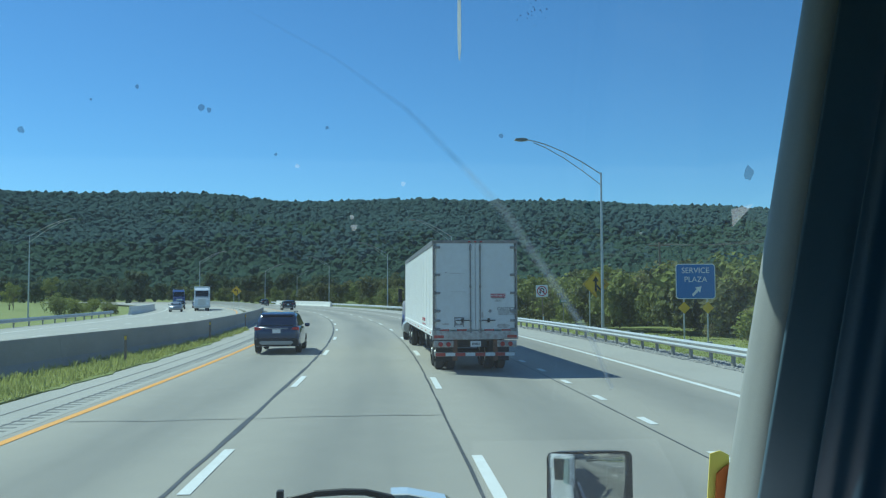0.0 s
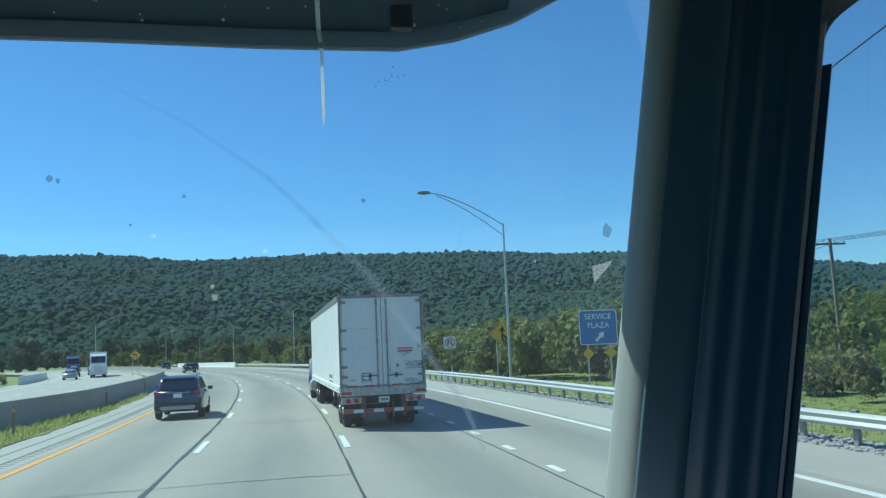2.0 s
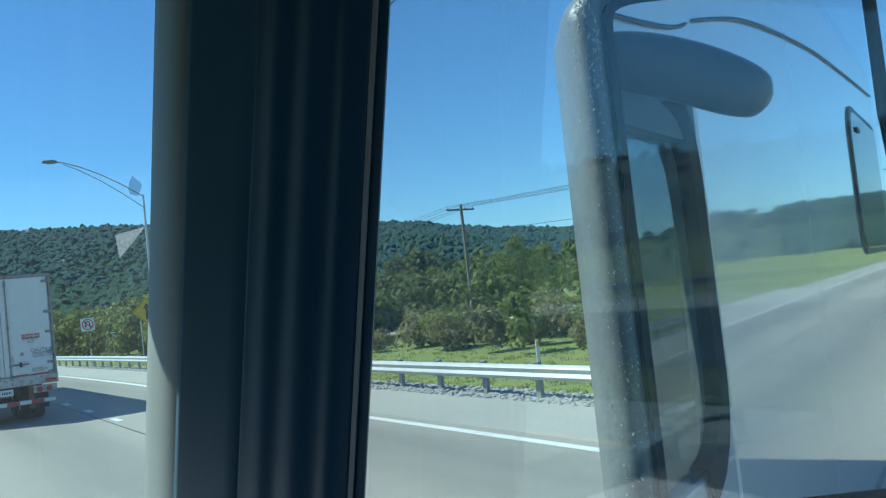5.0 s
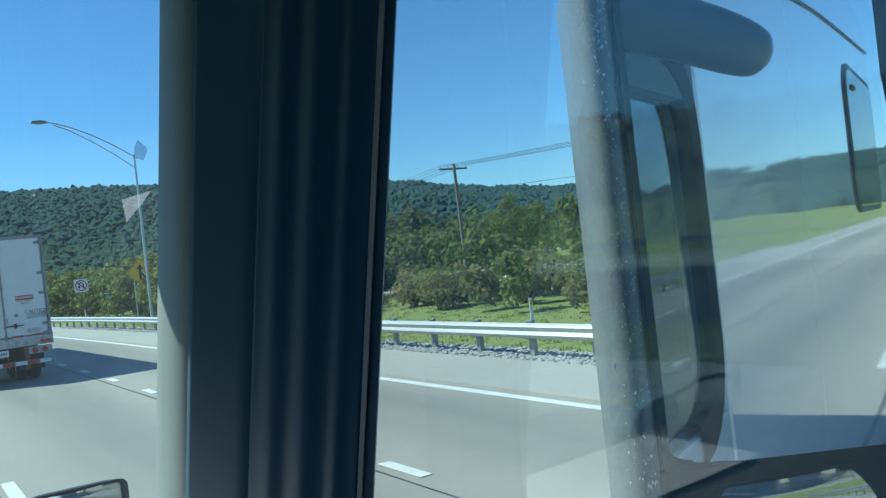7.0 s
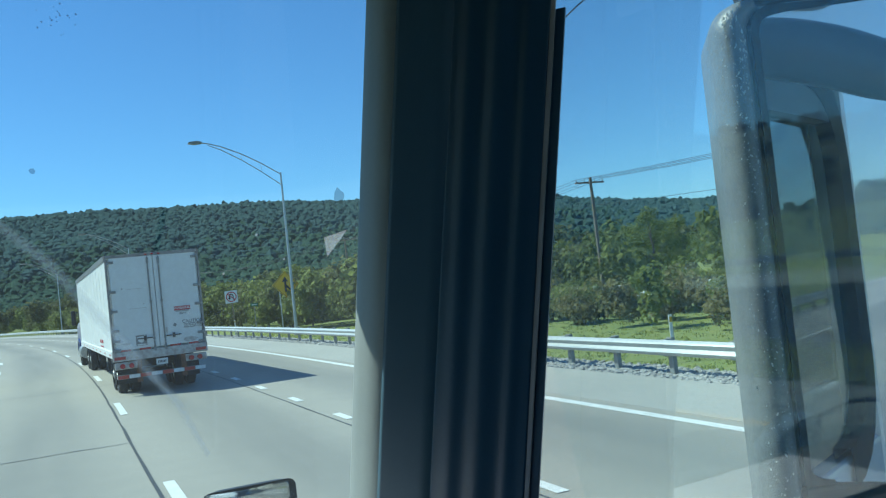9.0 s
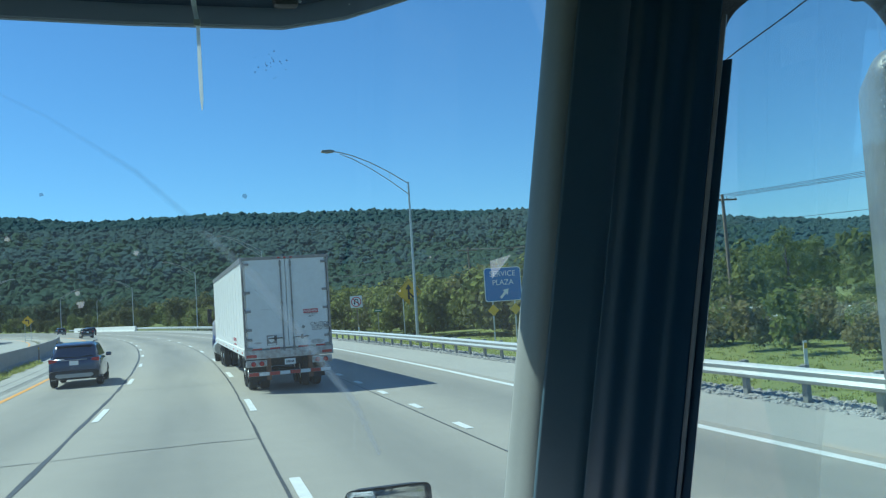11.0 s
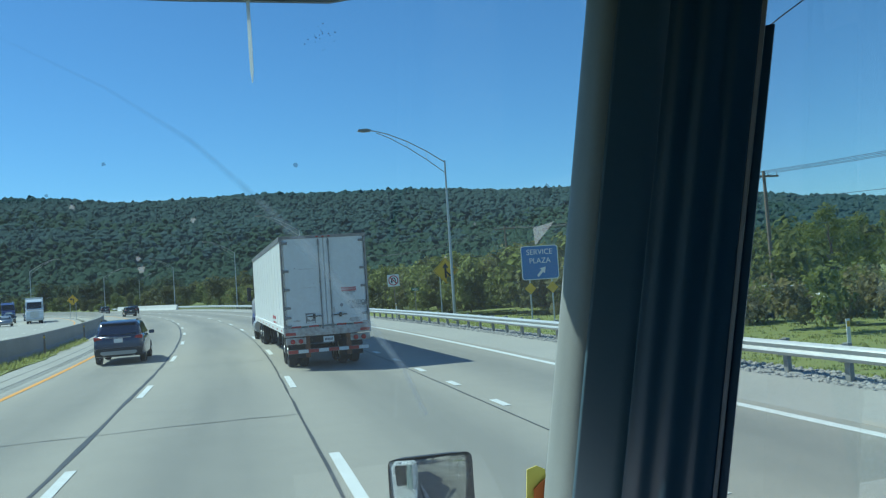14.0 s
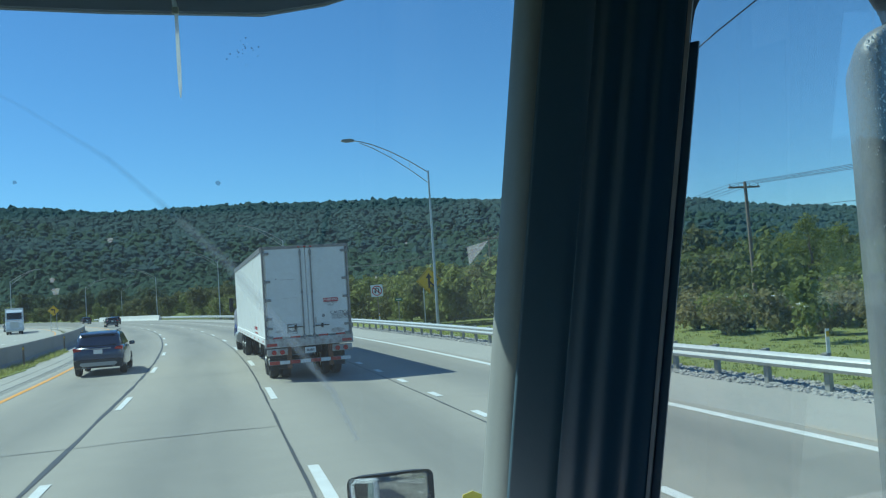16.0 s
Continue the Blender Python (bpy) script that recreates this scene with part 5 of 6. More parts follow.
prism(bm, rounded(-0.163, 0.155, -0.272, 0.348, 0.030), "y", -0.001, 0.001)
glass_part = part("mirror_glass", bm, MIRROR, mirror)
glass_part.matrix_local = pose(0.174, -0.014, 0, 0, 0, -11.5)
def bulged(a0, a1, z0, z1, y, radius, n=14):
    """A convex mirror glass over a rectangle."""
    bm = bmesh.new()
    ca, cz = (a0 + a1) / 2, (z0 + z1) / 2
    grid = [[bm.verts.new((a0 + (a1 - a0) * i / n, y + ((a0 + (a1 - a0) * i / n - ca) ** 2 + (z0 + (z1 - z0) * j / n - cz) ** 2) / (2 * radius), z0 + (z1 - z0) * j / n)) for j in range(n + 1)] for i in range(n + 1)]
    for i in range(n):
        for j in range(n):
            bm.faces.new((grid[i][j], grid[i + 1][j], grid[i + 1][j + 1], grid[i][j + 1]))
    bmesh.ops.solidify(bm, geom=bm.faces[:], thickness=-0.002)
    return bm


part("wide_angle_glass", bulged(0.020, 0.330, -0.575, -0.305, -0.010, 0.7), MIRROR, mirror, smooth=True)
bm = bmesh.new()
tube(bm, glide([(0.035, 0.05, 0.345), (0.040, 0.05, 0.375), (0.030, 0.055, 0.415), (-0.005, 0.035, 0.450), (-0.05, 0.008, 0.464), (-0.13, -0.030, 0.478), (-0.30, -0.08, 0.495)], 4), [0.026] * 20 + [0.029] * 5, 14)
part("arm", bm, BLACK_PLASTIC, mirror, "black curved mirror arm", smooth=True)
bm = bmesh.new()
prism(bm, [(-0.32, 0.502), (-0.215, 0.490), (-0.165, 0.468), (-0.110, 0.444), (-0.065, 0.421), (-0.030, 0.419), (-0.004, 0.430), (0.010, 0.456), (-0.006, 0.490), (-0.060, 0.516), (-0.140, 0.534), (-0.32, 0.555)], "y", -0.050, -0.005, 0.010)
bracket = part("arm_bracket", bm, BLACK_PLASTIC, mirror, "black folding bracket of the mirror arm", smooth=False)
bm = bmesh.new()
prism(bm, [(-0.172, 0.482), (-0.160, 0.464), (-0.132, 0.450), (-0.116, 0.455), (-0.122, 0.468)], "y", -0.055, -0.015, 0.004)
part("hinge_plate", bm, EDGE_STRIP, bracket, "grey hinge plate")
bm = bmesh.new()
prism(bm, [(-0.090, 0.486), (-0.052, 0.462), (-0.034, 0.470), (-0.010, 0.500), (-0.060, 0.520)], "y", -0.056, -0.044, 0.003)
part("cover_plate", bm, EDGE_STRIP, bracket, "grey cover plate")
bm = bmesh.new()
box(bm, -0.052, -0.058, 0.484, 0.020, 0.006, 0.020, 0.002, Matrix.Rotation(radians(40), 4, "Y"))
part("catch", bm, SIGN_WHITE, bracket, "pale square catch")
bm = bmesh.new()
tube(bm, [(0.735, 1.02, 2.684), (0.735, 0.95, 2.696), (0.735, 0.86, 2.708), (0.736, 0.79, 2.720), (0.742, 0.72, 2.745)], 0.0009, 6)
part("mirror_cable", bm, POD_PLASTIC, cab, "thin black cable outside the side window")
bm = bmesh.new()
rod(bm, (0.155, 0.05, 0.36), (0.155, 0.05, 0.405), 0.010, 0.008, 10)
part("antenna_stub", bm, SIGN_WHITE, mirror, "white antenna stub")

# ---- small mirror on the hood ----
hm = thing("hood_mirror", (0.575, 2.47, 1.81), "small square hood mirror with black frame", "mirror")
bm = bmesh.new()
frame_ring(bm, rounded(-0.122, 0.125, -0.14, 0.095, 0.020), rounded(-0.1165, 0.1195, -0.13, 0.0895, 0.016), 0.0, 0.006, 0.045)
part("housing", bm, BLACK_PLASTIC, hm)
hood_glass = part("mirror_glass", bulged(-0.116, 0.119, -0.115, 0.106, -0.008, 0.42), MIRROR, hm, smooth=True)
hood_glass.matrix_local = pose(0, 0.004, -0.017, 9, 0, 3)
bm = bmesh.new()
tube(bm, [(0.0, 0.05, -0.12), (-0.05, 0.05, -0.25), (-0.3, 0.05, -0.30), (-0.54, 0.05, -0.24)], 0.014, 8)
part("arm", bm, BLACK_PLASTIC, hm)


# ---- trees and bushes ----
def leaf_ball(verts, faces, centre, radius, count, size, r):
    """Scatters small leaf clumps through an uneven ball."""
    for _ in range(count):
        d = Vector((r.gauss(0, 1), r.gauss(0, 1), r.gauss(0, 1))).normalized()
        p = Vector(centre) + Vector((d.x * radius[0], d.y * radius[0], d.z * radius[1])) * (r.random() ** 0.35)
        n = (d + Vector((r.uniform(-0.8, 0.8), r.uniform(-0.8, 0.8), r.uniform(-0.3, 1.0)))).normalized()
        q = n.to_track_quat("Z", "Y").to_matrix()
        a = r.uniform(0, 6.28)
        s = size * r.uniform(0.6, 1.4)
        base = len(verts)
        for k, (u, w) in enumerate(((1.0, 0.0), (0.2, 0.75), (-0.9, 0.25), (-0.3, -0.75))):
            v = q @ Vector(((u * math.cos(a) - w * math.sin(a)) * s, (u * math.sin(a) + w * math.cos(a)) * s, 0.25 * s * (k % 2)))
            verts.append(tuple(p + v))
        faces.append((base, base + 1, base + 2, base + 3))


def make_tree(name, seed, height, spread, leaves, label, category, trunk_share=0.35, clumps=16, per=150, leaf=0.125):
    r = random.Random(seed)
    t = thing(name, (0, 0, 0), label, category)
    bm = bmesh.new()
    top = height * 0.8
    pts, rad = [], []
    for i in range(7):
        k = i / 6
        pts.append((0.12 * height * 0.2 * r.uniform(-1, 1) * k, 0.12 * height * 0.2 * r.uniform(-1, 1) * k, top * k - 0.1))
        rad.append(height * 0.022 * (1 - 0.85 * k))
    tube(bm, pts, rad, 7)
    centres = []
    for i in range(clumps):
        k = r.uniform(trunk_share, 0.98)
        wide = spread * math.sin(math.pi * min(1.0, 0.15 + (k - trunk_share) / (1.0 - trunk_share) * 0.80)) ** 0.8
        a = i * 2.4 + r.uniform(-0.4, 0.4)
        d = wide * r.uniform(0.35, 1.0)
        c = (d * math.cos(a), d * math.sin(a), height * k)
        centres.append(c)
        j = min(5, int(k * 5))
        tube(bm, [pts[j], (c[0] * 0.5, c[1] * 0.5, (pts[j][2] + c[2]) / 2 + 0.1), c], [rad[j] * 0.5, rad[j] * 0.3, 0.012], 5)
    part("trunk", bm, BARK, t)
    verts, faces = [], []
    for c in centres:
        s = spread * r.uniform(0.26, 0.46)
        leaf_ball(verts, faces, c, (s, s * r.uniform(0.6, 0.9)), per, leaf, r)
    crown = raw_mesh("crown", verts, faces, leaves)
    crown.parent = t
    return t


def make_bush(name, seed, height, spread, leaves, label, per=130, leaf=0.105):
    r = random.Random(seed)
    t = thing(name, (0, 0, 0), label, "bush")
    bm = bmesh.new()
    verts, faces = [], []
    for i in range(9):
        a, d = r.uniform(0, 6.28), spread * r.uniform(0.1, 0.8)
        c = (d * math.cos(a), d * math.sin(a), height * r.uniform(0.3, 0.8))
        tube(bm, [(c[0] * 0.15, c[1] * 0.15, -0.1), (c[0] * 0.6, c[1] * 0.6, c[2] * 0.5), c], [0.03, 0.02, 0.008], 5)
        s = height * r.uniform(0.28, 0.42)
        leaf_ball(verts, faces, c, (s * 1.2, s), per, leaf, r)
    part("stems", bm, BARK, t)
    crown = raw_mesh("crown", verts, faces, leaves)
    crown.parent = t
    return t


rt = random.Random(11)
KINDS = [
    make_tree("roadside_tree", 1, 7.0, 2.3, LEAVES, "young green roadside tree in tall grass", "tree"),
    make_tree("roadside_tree", 2, 8.5, 2.6, LEAVES_DARK, "dark green roadside tree with dense crown", "tree"),
    make_tree("roadside_tree", 3, 6.0, 2.2, LEAVES_DRY, "yellowing roadside tree with loose crown", "tree"),
    make_tree("roadside_tree", 4, 9.5, 2.4, LEAVES, "tall slender green tree at the wood's edge", "tree", 0.25),
    make_tree("roadside_tree", 9, 6.5, 2.5, LEAVES_OLIVE, "olive-brown roadside tree with a thin wide crown", "tree", 0.2),
]
BUSHES = [
    make_bush("bush", 5, 1.9, 1.5, LEAVES, "round green bush in the meadow"),
    make_bush("bush", 6, 1.4, 1.3, LEAVES_DRY, "yellow-green bush in the meadow"),
    make_bush("bush", 7, 2.4, 1.6, LEAVES_DARK, "dark green bush in the meadow"),
    make_bush("bush", 8, 2.0, 1.5, LEAVES_OLIVE, "olive-brown bush turning dry in the meadow"),
]


def plant(ob, x, y, scale, used):
    m = pose(x, y, ground_height(x, y), 0, 0, rt.uniform(0, 360)) @ Matrix.Scale(scale, 4)
    if ob in used:
        c = copy_thing(ob, m)
        c.scale = (scale, scale, scale)
    else:
        ob.matrix_world = m
        used.add(ob)


used = set()
# right of the guardrail: meadow with bushes, then the wood's edge
right = []
for i in range(46):
    s = 8 + i * 3.1
    right.append((s + rt.uniform(-1.5, 1.5), 41 + rt.uniform(-4, 12) + max(0, (s - 60)) * 0.02, rt.choice((0, 2, 2, 3, 4, 4, 0)), rt.uniform(0.55, 0.85)))
for i in range(16):
    s = 62 + i * 5.2
    right.append((s + rt.uniform(-2, 2), 20 + rt.uniform(-2, 7), rt.choice((0, 2, 2, 3)), rt.uniform(0.36, 0.6)))
for i in range(44):
    s = 60 + i * 2.6
    right.append((s + rt.uniform(-1.5, 1.5), 15.5 + rt.uniform(0, 9), rt.choice((0, 1, 2, 2, 3, 4)), rt.uniform(0.42, 0.72)))
for s, u, k, sc in right:
    p = along(s, u)
    plant(KINDS[k], p.x, p.y, sc * (0.72 if k == 3 else 1.0), used)
for i in range(46):
    s = 10 + i * 2.6
    p = along(s + rt.uniform(-2, 2), rt.choice((rt.uniform(15, 24) if s > 52 else rt.uniform(35, 43), rt.uniform(34, 42), rt.uniform(35, 40))))
    plant(BUSHES[i % 3], p.x, p.y, rt.uniform(0.6, 1.15), used)
# brush between the verge and the ramp
for i in range(34):
    s = 17 + i * 1.15 + rt.uniform(-0.8, 0.8)
    p = along(s, rt.uniform(19.0, 25.4))
    plant(BUSHES[rt.choice((0, 1, 1, 3, 3, 2))], p.x, p.y, rt.uniform(0.40, 0.85), used)
# left: a few trees along the field
for i in range(14):
    p = along(75 + i * 13 + rt.uniform(-5, 5), -46 - rt.uniform(0, 26))
    plant(KINDS[rt.choice((1, 1, 0, 3))], p.x, p.y, rt.uniform(0.5, 0.95), used)
for i in range(8):
    p = along(80 + i * 15 + rt.uniform(-5, 5), -31 - rt.uniform(0, 6))
    plant(BUSHES[i % 3], p.x, p.y, rt.uniform(0.7, 1.3), used)


def far_woods(name, places, mat, label, clumps=9, per=15, leaf=0.10):
    """A belt of far trees in one mesh, each of loose leaf clumps."""
    r = random.Random(len(places))
    protos = []
    for k in range(5):
        vs, fs = [], []
        for i in range(clumps):
            a, d = r.uniform(0, 6.28), r.uniform(0.0, 0.32)
            c = (d * math.cos(a), d * math.sin(a), r.uniform(0.28, 0.85))
            leaf_ball(vs, fs, c, (0.20, 0.17), per, leaf, r)
        protos.append((np.array(vs), np.array(fs)))
    V, F, base = [], [], 0
    for i, (x, y, h) in enumerate(places):
        vs, fs = protos[i % 5]
        c, s = math.cos(i * 2.4), math.sin(i * 2.4)
        p = np.empty_like(vs)
        p[:, 0] = x + h * 0.95 * (vs[:, 0] * c - vs[:, 1] * s)
        p[:, 1] = y + h * 0.95 * (vs[:, 0] * s + vs[:, 1] * c)
        p[:, 2] = ground_height(x, y) + h * (vs[:, 2] - 0.06)
        V.append(p)
        F.append(fs + base)
        base += len(vs)
    V, F = np.concatenate(V), np.concatenate(F)
    ob = raw_mesh(name, V.tolist(), F.tolist(), mat)
    return tagged(ob, label, "woods", kind="stuff")


belt, belt_dry, belt_near = [], [], []
for i in range(700):
    a = radians(rt.uniform(-42, 60))
    rr = rt.uniform(330, 640)
    belt.append((rr * math.sin(a), rr * math.cos(a), rt.uniform(8, 14)))
for i in range(260):
    p = along(rt.uniform(70, 330), rt.uniform(48, 110))
    (belt_near if rt.random() < 0.6 else belt_dry).append((p.x, p.y, rt.uniform(5, 9)))
for i in range(120):
    p = along(rt.uniform(150, 420), rt.uniform(17, 45))
    (belt_near if rt.random() < 0.5 else belt_dry).append((p.x, p.y, rt.uniform(4.5, 8)))
for i in range(70):
    p = along(rt.uniform(-120, 10), rt.uniform(40, 80))
    belt.append((p.x, p.y, rt.uniform(5, 9)))
thicket, thicket_dry = [], []
for i in range(330):
    s = 44 + 130 * rt.random() ** 1.3
    p = along(s, 14.6 + max(0.0, 56 - s) * 0.5 + 13 * rt.random() ** 1.4)
    (thicket if rt.random() < 0.72 else thicket_dry).append((p.x, p.y, rt.uniform(1.6, 5.2)))
brush, brush_dry = [], []
for i in range(66):
    p = along(rt.uniform(14, 46), 17.6 + 8.6 * rt.random())
    (brush if rt.random() < 0.4 else brush_dry).append((p.x, p.y, rt.uniform(0.9, 2.5)))
far_woods("meadow_brush", brush, LEAVES, "green brush growing up in the meadow", 9, 46, 0.048)
far_woods("meadow_brush_dry", brush_dry, LEAVES_OLIVE, "dry olive-brown brush in the meadow", 9, 46, 0.048)
far_woods("thicket", thicket, LEAVES_DARK, "dense green thicket at the wood's edge behind the guardrail", 9, 42, 0.048)
far_woods("thicket_dry", thicket_dry, LEAVES_BRUSH, "olive brush at the wood's edge behind the guardrail", 9, 42, 0.048)
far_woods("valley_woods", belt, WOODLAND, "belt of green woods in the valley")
far_woods("valley_woods_dry", belt_dry, LEAVES_BRUSH, "yellowing trees between the highway and the woods", 9, 36, 0.062)
far_woods("valley_woods_near", belt_near, LEAVES_DARK, "green trees between the highway and the woods", 9, 36, 0.062)


# ---- exit ramp beyond the meadow ----
tagged(strip("ramp_road", 27.0, 33.0, 2, 58, 0.02, 0.3, SHOULDER), "pale concrete exit ramp beyond the meadow", "road", kind="structure")
tagged(strip("ramp_line", 32.2, 32.36, 2, 58, 0.029, 0.004, WHITE_LINE), "white edge line of the ramp", "road marking", kind="structure")
guardrail("guardrail_ramp", 26.4, 2, 60, 1, "galvanised guardrail along the exit ramp", True)
guardrail("guardrail_ramp_far", 33.6, 2, 60, 1, "galvanised guardrail on the far side of the ramp", True)


em = thing("rail_end_marker", along(60.6, 26.4), "yellow plastic marker at the end of the guardrail", "marker")
bm = bmesh.new()
prism(bm, rounded(-0.28, 0.28, 0.05, 0.80, 0.10), "y", -0.18, 0.18, 0.03)
part("drum", bm, SIGN_YELLOW, em)


# ---- grass tufts and gravel ----
def tufts(name, places, mat, label, blades=7):
    r = random.Random(len(places) + 1)
    verts, faces = [], []
    for x, y, z, h in places:
        for _ in range(blades):
            a, lean = r.uniform(0, 6.28), r.uniform(0.1, 0.6)
            bx, by = x + r.uniform(-0.12, 0.12), y + r.uniform(-0.12, 0.12)
            hh, w = h * r.uniform(0.5, 1.2), 0.012 + 0.01 * r.random()
            ca, sa = math.cos(a), math.sin(a)
            base = len(verts)
            verts += [(bx - sa * w, by + ca * w, z), (bx + sa * w, by - ca * w, z), (bx + ca * lean * hh * 0.5 + sa * w * 0.7, by + sa * lean * hh * 0.5 - ca * w * 0.7, z + hh * 0.65), (bx + ca * lean * hh, by + sa * lean * hh, z + hh)]
            faces += [(base, base + 1, base + 2), (base, base + 2, base + 3)]
    return tagged(raw_mesh(name, verts, faces, mat), label, "grass", kind="stuff")


GRASS_BLADES = foliage("grass blades", (0.25, 0.30, 0.08), (0.40, 0.41, 0.14), 0.6)
rows = []
for i in range(5200):
    p = along(rt.uniform(6, 62), rt.uniform(-10.7, -8.5))
    rows.append((p.x, p.y, 0.02, rt.choice((0.05, 0.08, 0.11, 0.15, 0.24))))
tufts("median_weeds", rows, GRASS_BLADES, "weedy grass blades beside the barrier")
rows = []
for i in range(5000):
    p = along(rt.uniform(4, 60), 11.9 + 14 * rt.random() ** 1.6)
    rows.append((p.x, p.y, ground_height(p.x, p.y), rt.choice((0.03, 0.04, 0.05, 0.07, 0.10))))
tufts("verge_grass", rows, GRASS_BLADES, "short grass behind the guardrail")

gravel_v, gravel_f = [], []
tmp = bmesh.new()
bmesh.ops.create_icosphere(tmp, subdivisions=1, radius=1.0)
tmp.verts.index_update()
shape = [v.co.copy() for v in tmp.verts]
tri_f = [tuple(v.index for v in f.verts) for f in tmp.faces]
tmp.free()
for i in range(5600):
    p = along(rt.uniform(5, 62), 10.72 + 1.15 * rt.random())
    r0 = rt.uniform(0.025, 0.075)
    base = len(gravel_v)
    sc = (rt.uniform(0.7, 1.3), rt.uniform(0.7, 1.3), rt.uniform(0.5, 0.9))
    a = rt.uniform(0, 6.28)
    for v in shape:
        k = r0 * (1 + 0.35 * noise.noise(v * 1.7 + Vector((i, 0, 0))))
        x, y = v.x * sc[0] * k, v.y * sc[1] * k
        gravel_v.append((p.x + x * math.cos(a) - y * math.sin(a), p.y + x * math.sin(a) + y * math.cos(a), -0.03 + r0 * 0.4 + v.z * sc[2] * k))
    gravel_f += [tuple(base + j for j in f) for f in tri_f]
tagged(raw_mesh("gravel", gravel_v, gravel_f, STONE), "pale broken stones under the guardrail", "gravel", kind="stuff")
tagged(strip("gravel_bed", 10.72, 11.9, -60, 200, -0.01, 0.1, STONE, edge=0.15), "bed of pale gravel beside the shoulder", "gravel", kind="structure")


# ---- lamps, signs, poles ----
def street_lamp(at, turn, height=9.6, arm=4.4):
    t = thing("street_lamp", at, "tall galvanised street lamp with a long truss arm", "street lamp", "lamps along the highway", turn)
    bm = bmesh.new()
    rod(bm, (0, 0, -0.1), (0, 0, height), 0.10, 0.055, 12)
    part("pole", bm, GALVANISED, t)
    bm = bmesh.new()
    rod(bm, (0, 0, -0.1), (0, 0, 0.22), 0.2, 0.16, 12)
    part("base", bm, POST_STEEL, t)
    bm = bmesh.new()
    up = [(-arm * k, 0, height - 0.1 + 2.0 * (1 - (1 - k) ** 1.5)) for k in (0, 0.25, 0.5, 0.75, 0.92, 1.0)]
    lowp = [(-arm * k, 0, height - 0.75 + 2.6 * (1 - (1 - k) ** 1.35)) for k in (0, 0.25, 0.5, 0.75, 0.92)]
    tube(bm, up, 0.032, 6)
    tube(bm, lowp, 0.026, 6)
    for k in (1, 2, 3):
        rod(bm, up[k], lowp[k], 0.014, sides=5)
    part("arm", bm, GALVANISED, t, "slim truss arm")
    bm = bmesh.new()
    z = height + 1.9
    prism(bm, [(-arm - 0.75, z - 0.02), (-arm - 0.70, z + 0.08), (-arm - 0.2, z + 0.12), (-arm + 0.05, z + 0.05), (-arm, z - 0.04), (-arm - 0.4, z - 0.08)], "y", -0.15, 0.15, 0.02)
    part("lamp_head", bm, POST_STEEL, t, "flat grey lamp head")
    return t


lamp = street_lamp(along(50, 13.2), 0.0)
for s, u, turn in ((104, 13.0, 4), (150, 13.0, 10), (205, 13.0, 18)):
    copy_thing(lamp, Matrix.Translation(along(s, u)) @ pose(0, 0, 0, 0, 0, turn))
for x, y in ((-40.7, 102), (-36.5, 173), (-32.5, 236), (-29.5, 290)):
    copy_thing(lamp, Matrix.Translation((x, y, ground_height(x, y))) @ pose(0, 0, 0, 0, 0, 180))

FACE = pose(0, 0, 0, 90, 0, 0)


def posts(t, xs, top):
    for x in xs:
        bm = bmesh.new()
        box(bm, x, 0.04, top / 2 - 0.1, 0.06, 0.05, top + 0.2, 0.004)
        part("post", bm, GALVANISED, t)


def plate(name, t, outline, mat, y=0.0, thick=0.004, label="", parent=None):
    bm = bmesh.new()
    prism(bm, outline, "y", y - thick, y)
    return part(name, bm, mat, parent or t, label)


def shifted(pts, x, z):
    return [(a + x, b + z) for a, b in pts]


# service plaza sign
p = along(38.5, 14.2)
sign = thing("service_plaza_sign", p, "blue rectangular service plaza sign on two posts", "road sign")
posts(sign, (-0.55, 0.55), 3.75)
panel = plate("panel", sign, shifted(rounded(-0.92, 0.92, -0.80, 0.80, 0.14), 0, 2.95), SIGN_WHITE, 0.0)
plate("panel_face", sign, shifted(rounded(-0.885, 0.885, -0.765, 0.765, 0.12), 0, 2.95), SIGN_BLUE, -0.005, 0.003, "blue face", panel)
lettering("service_word", "SERVICE", 0.36, SIGN_WHITE, panel, Matrix.Translation((0, -0.012, 3.44)) @ FACE)
lettering("plaza_word", "PLAZA", 0.36, SIGN_WHITE, panel, Matrix.Translation((0, -0.012, 3.03)) @ FACE)
arrow = [(-0.24, -0.17), (-0.16, -0.25), (0.08, -0.01), (0.15, -0.09), (0.22, 0.22), (-0.09, 0.15), (-0.01, 0.08)]
plate("arrow", sign, shifted(arrow, 0.05, 2.52), SIGN_WHITE, -0.011, 0.003, "", panel)
for x in (-0.55, 0.55):
    plate("marker", sign, shifted([(0, -0.28), (0.28, 0), (0, 0.28), (-0.28, 0)], x, 1.75), SIGN_YELLOW, 0.0, 0.004, "small yellow diamond marker")


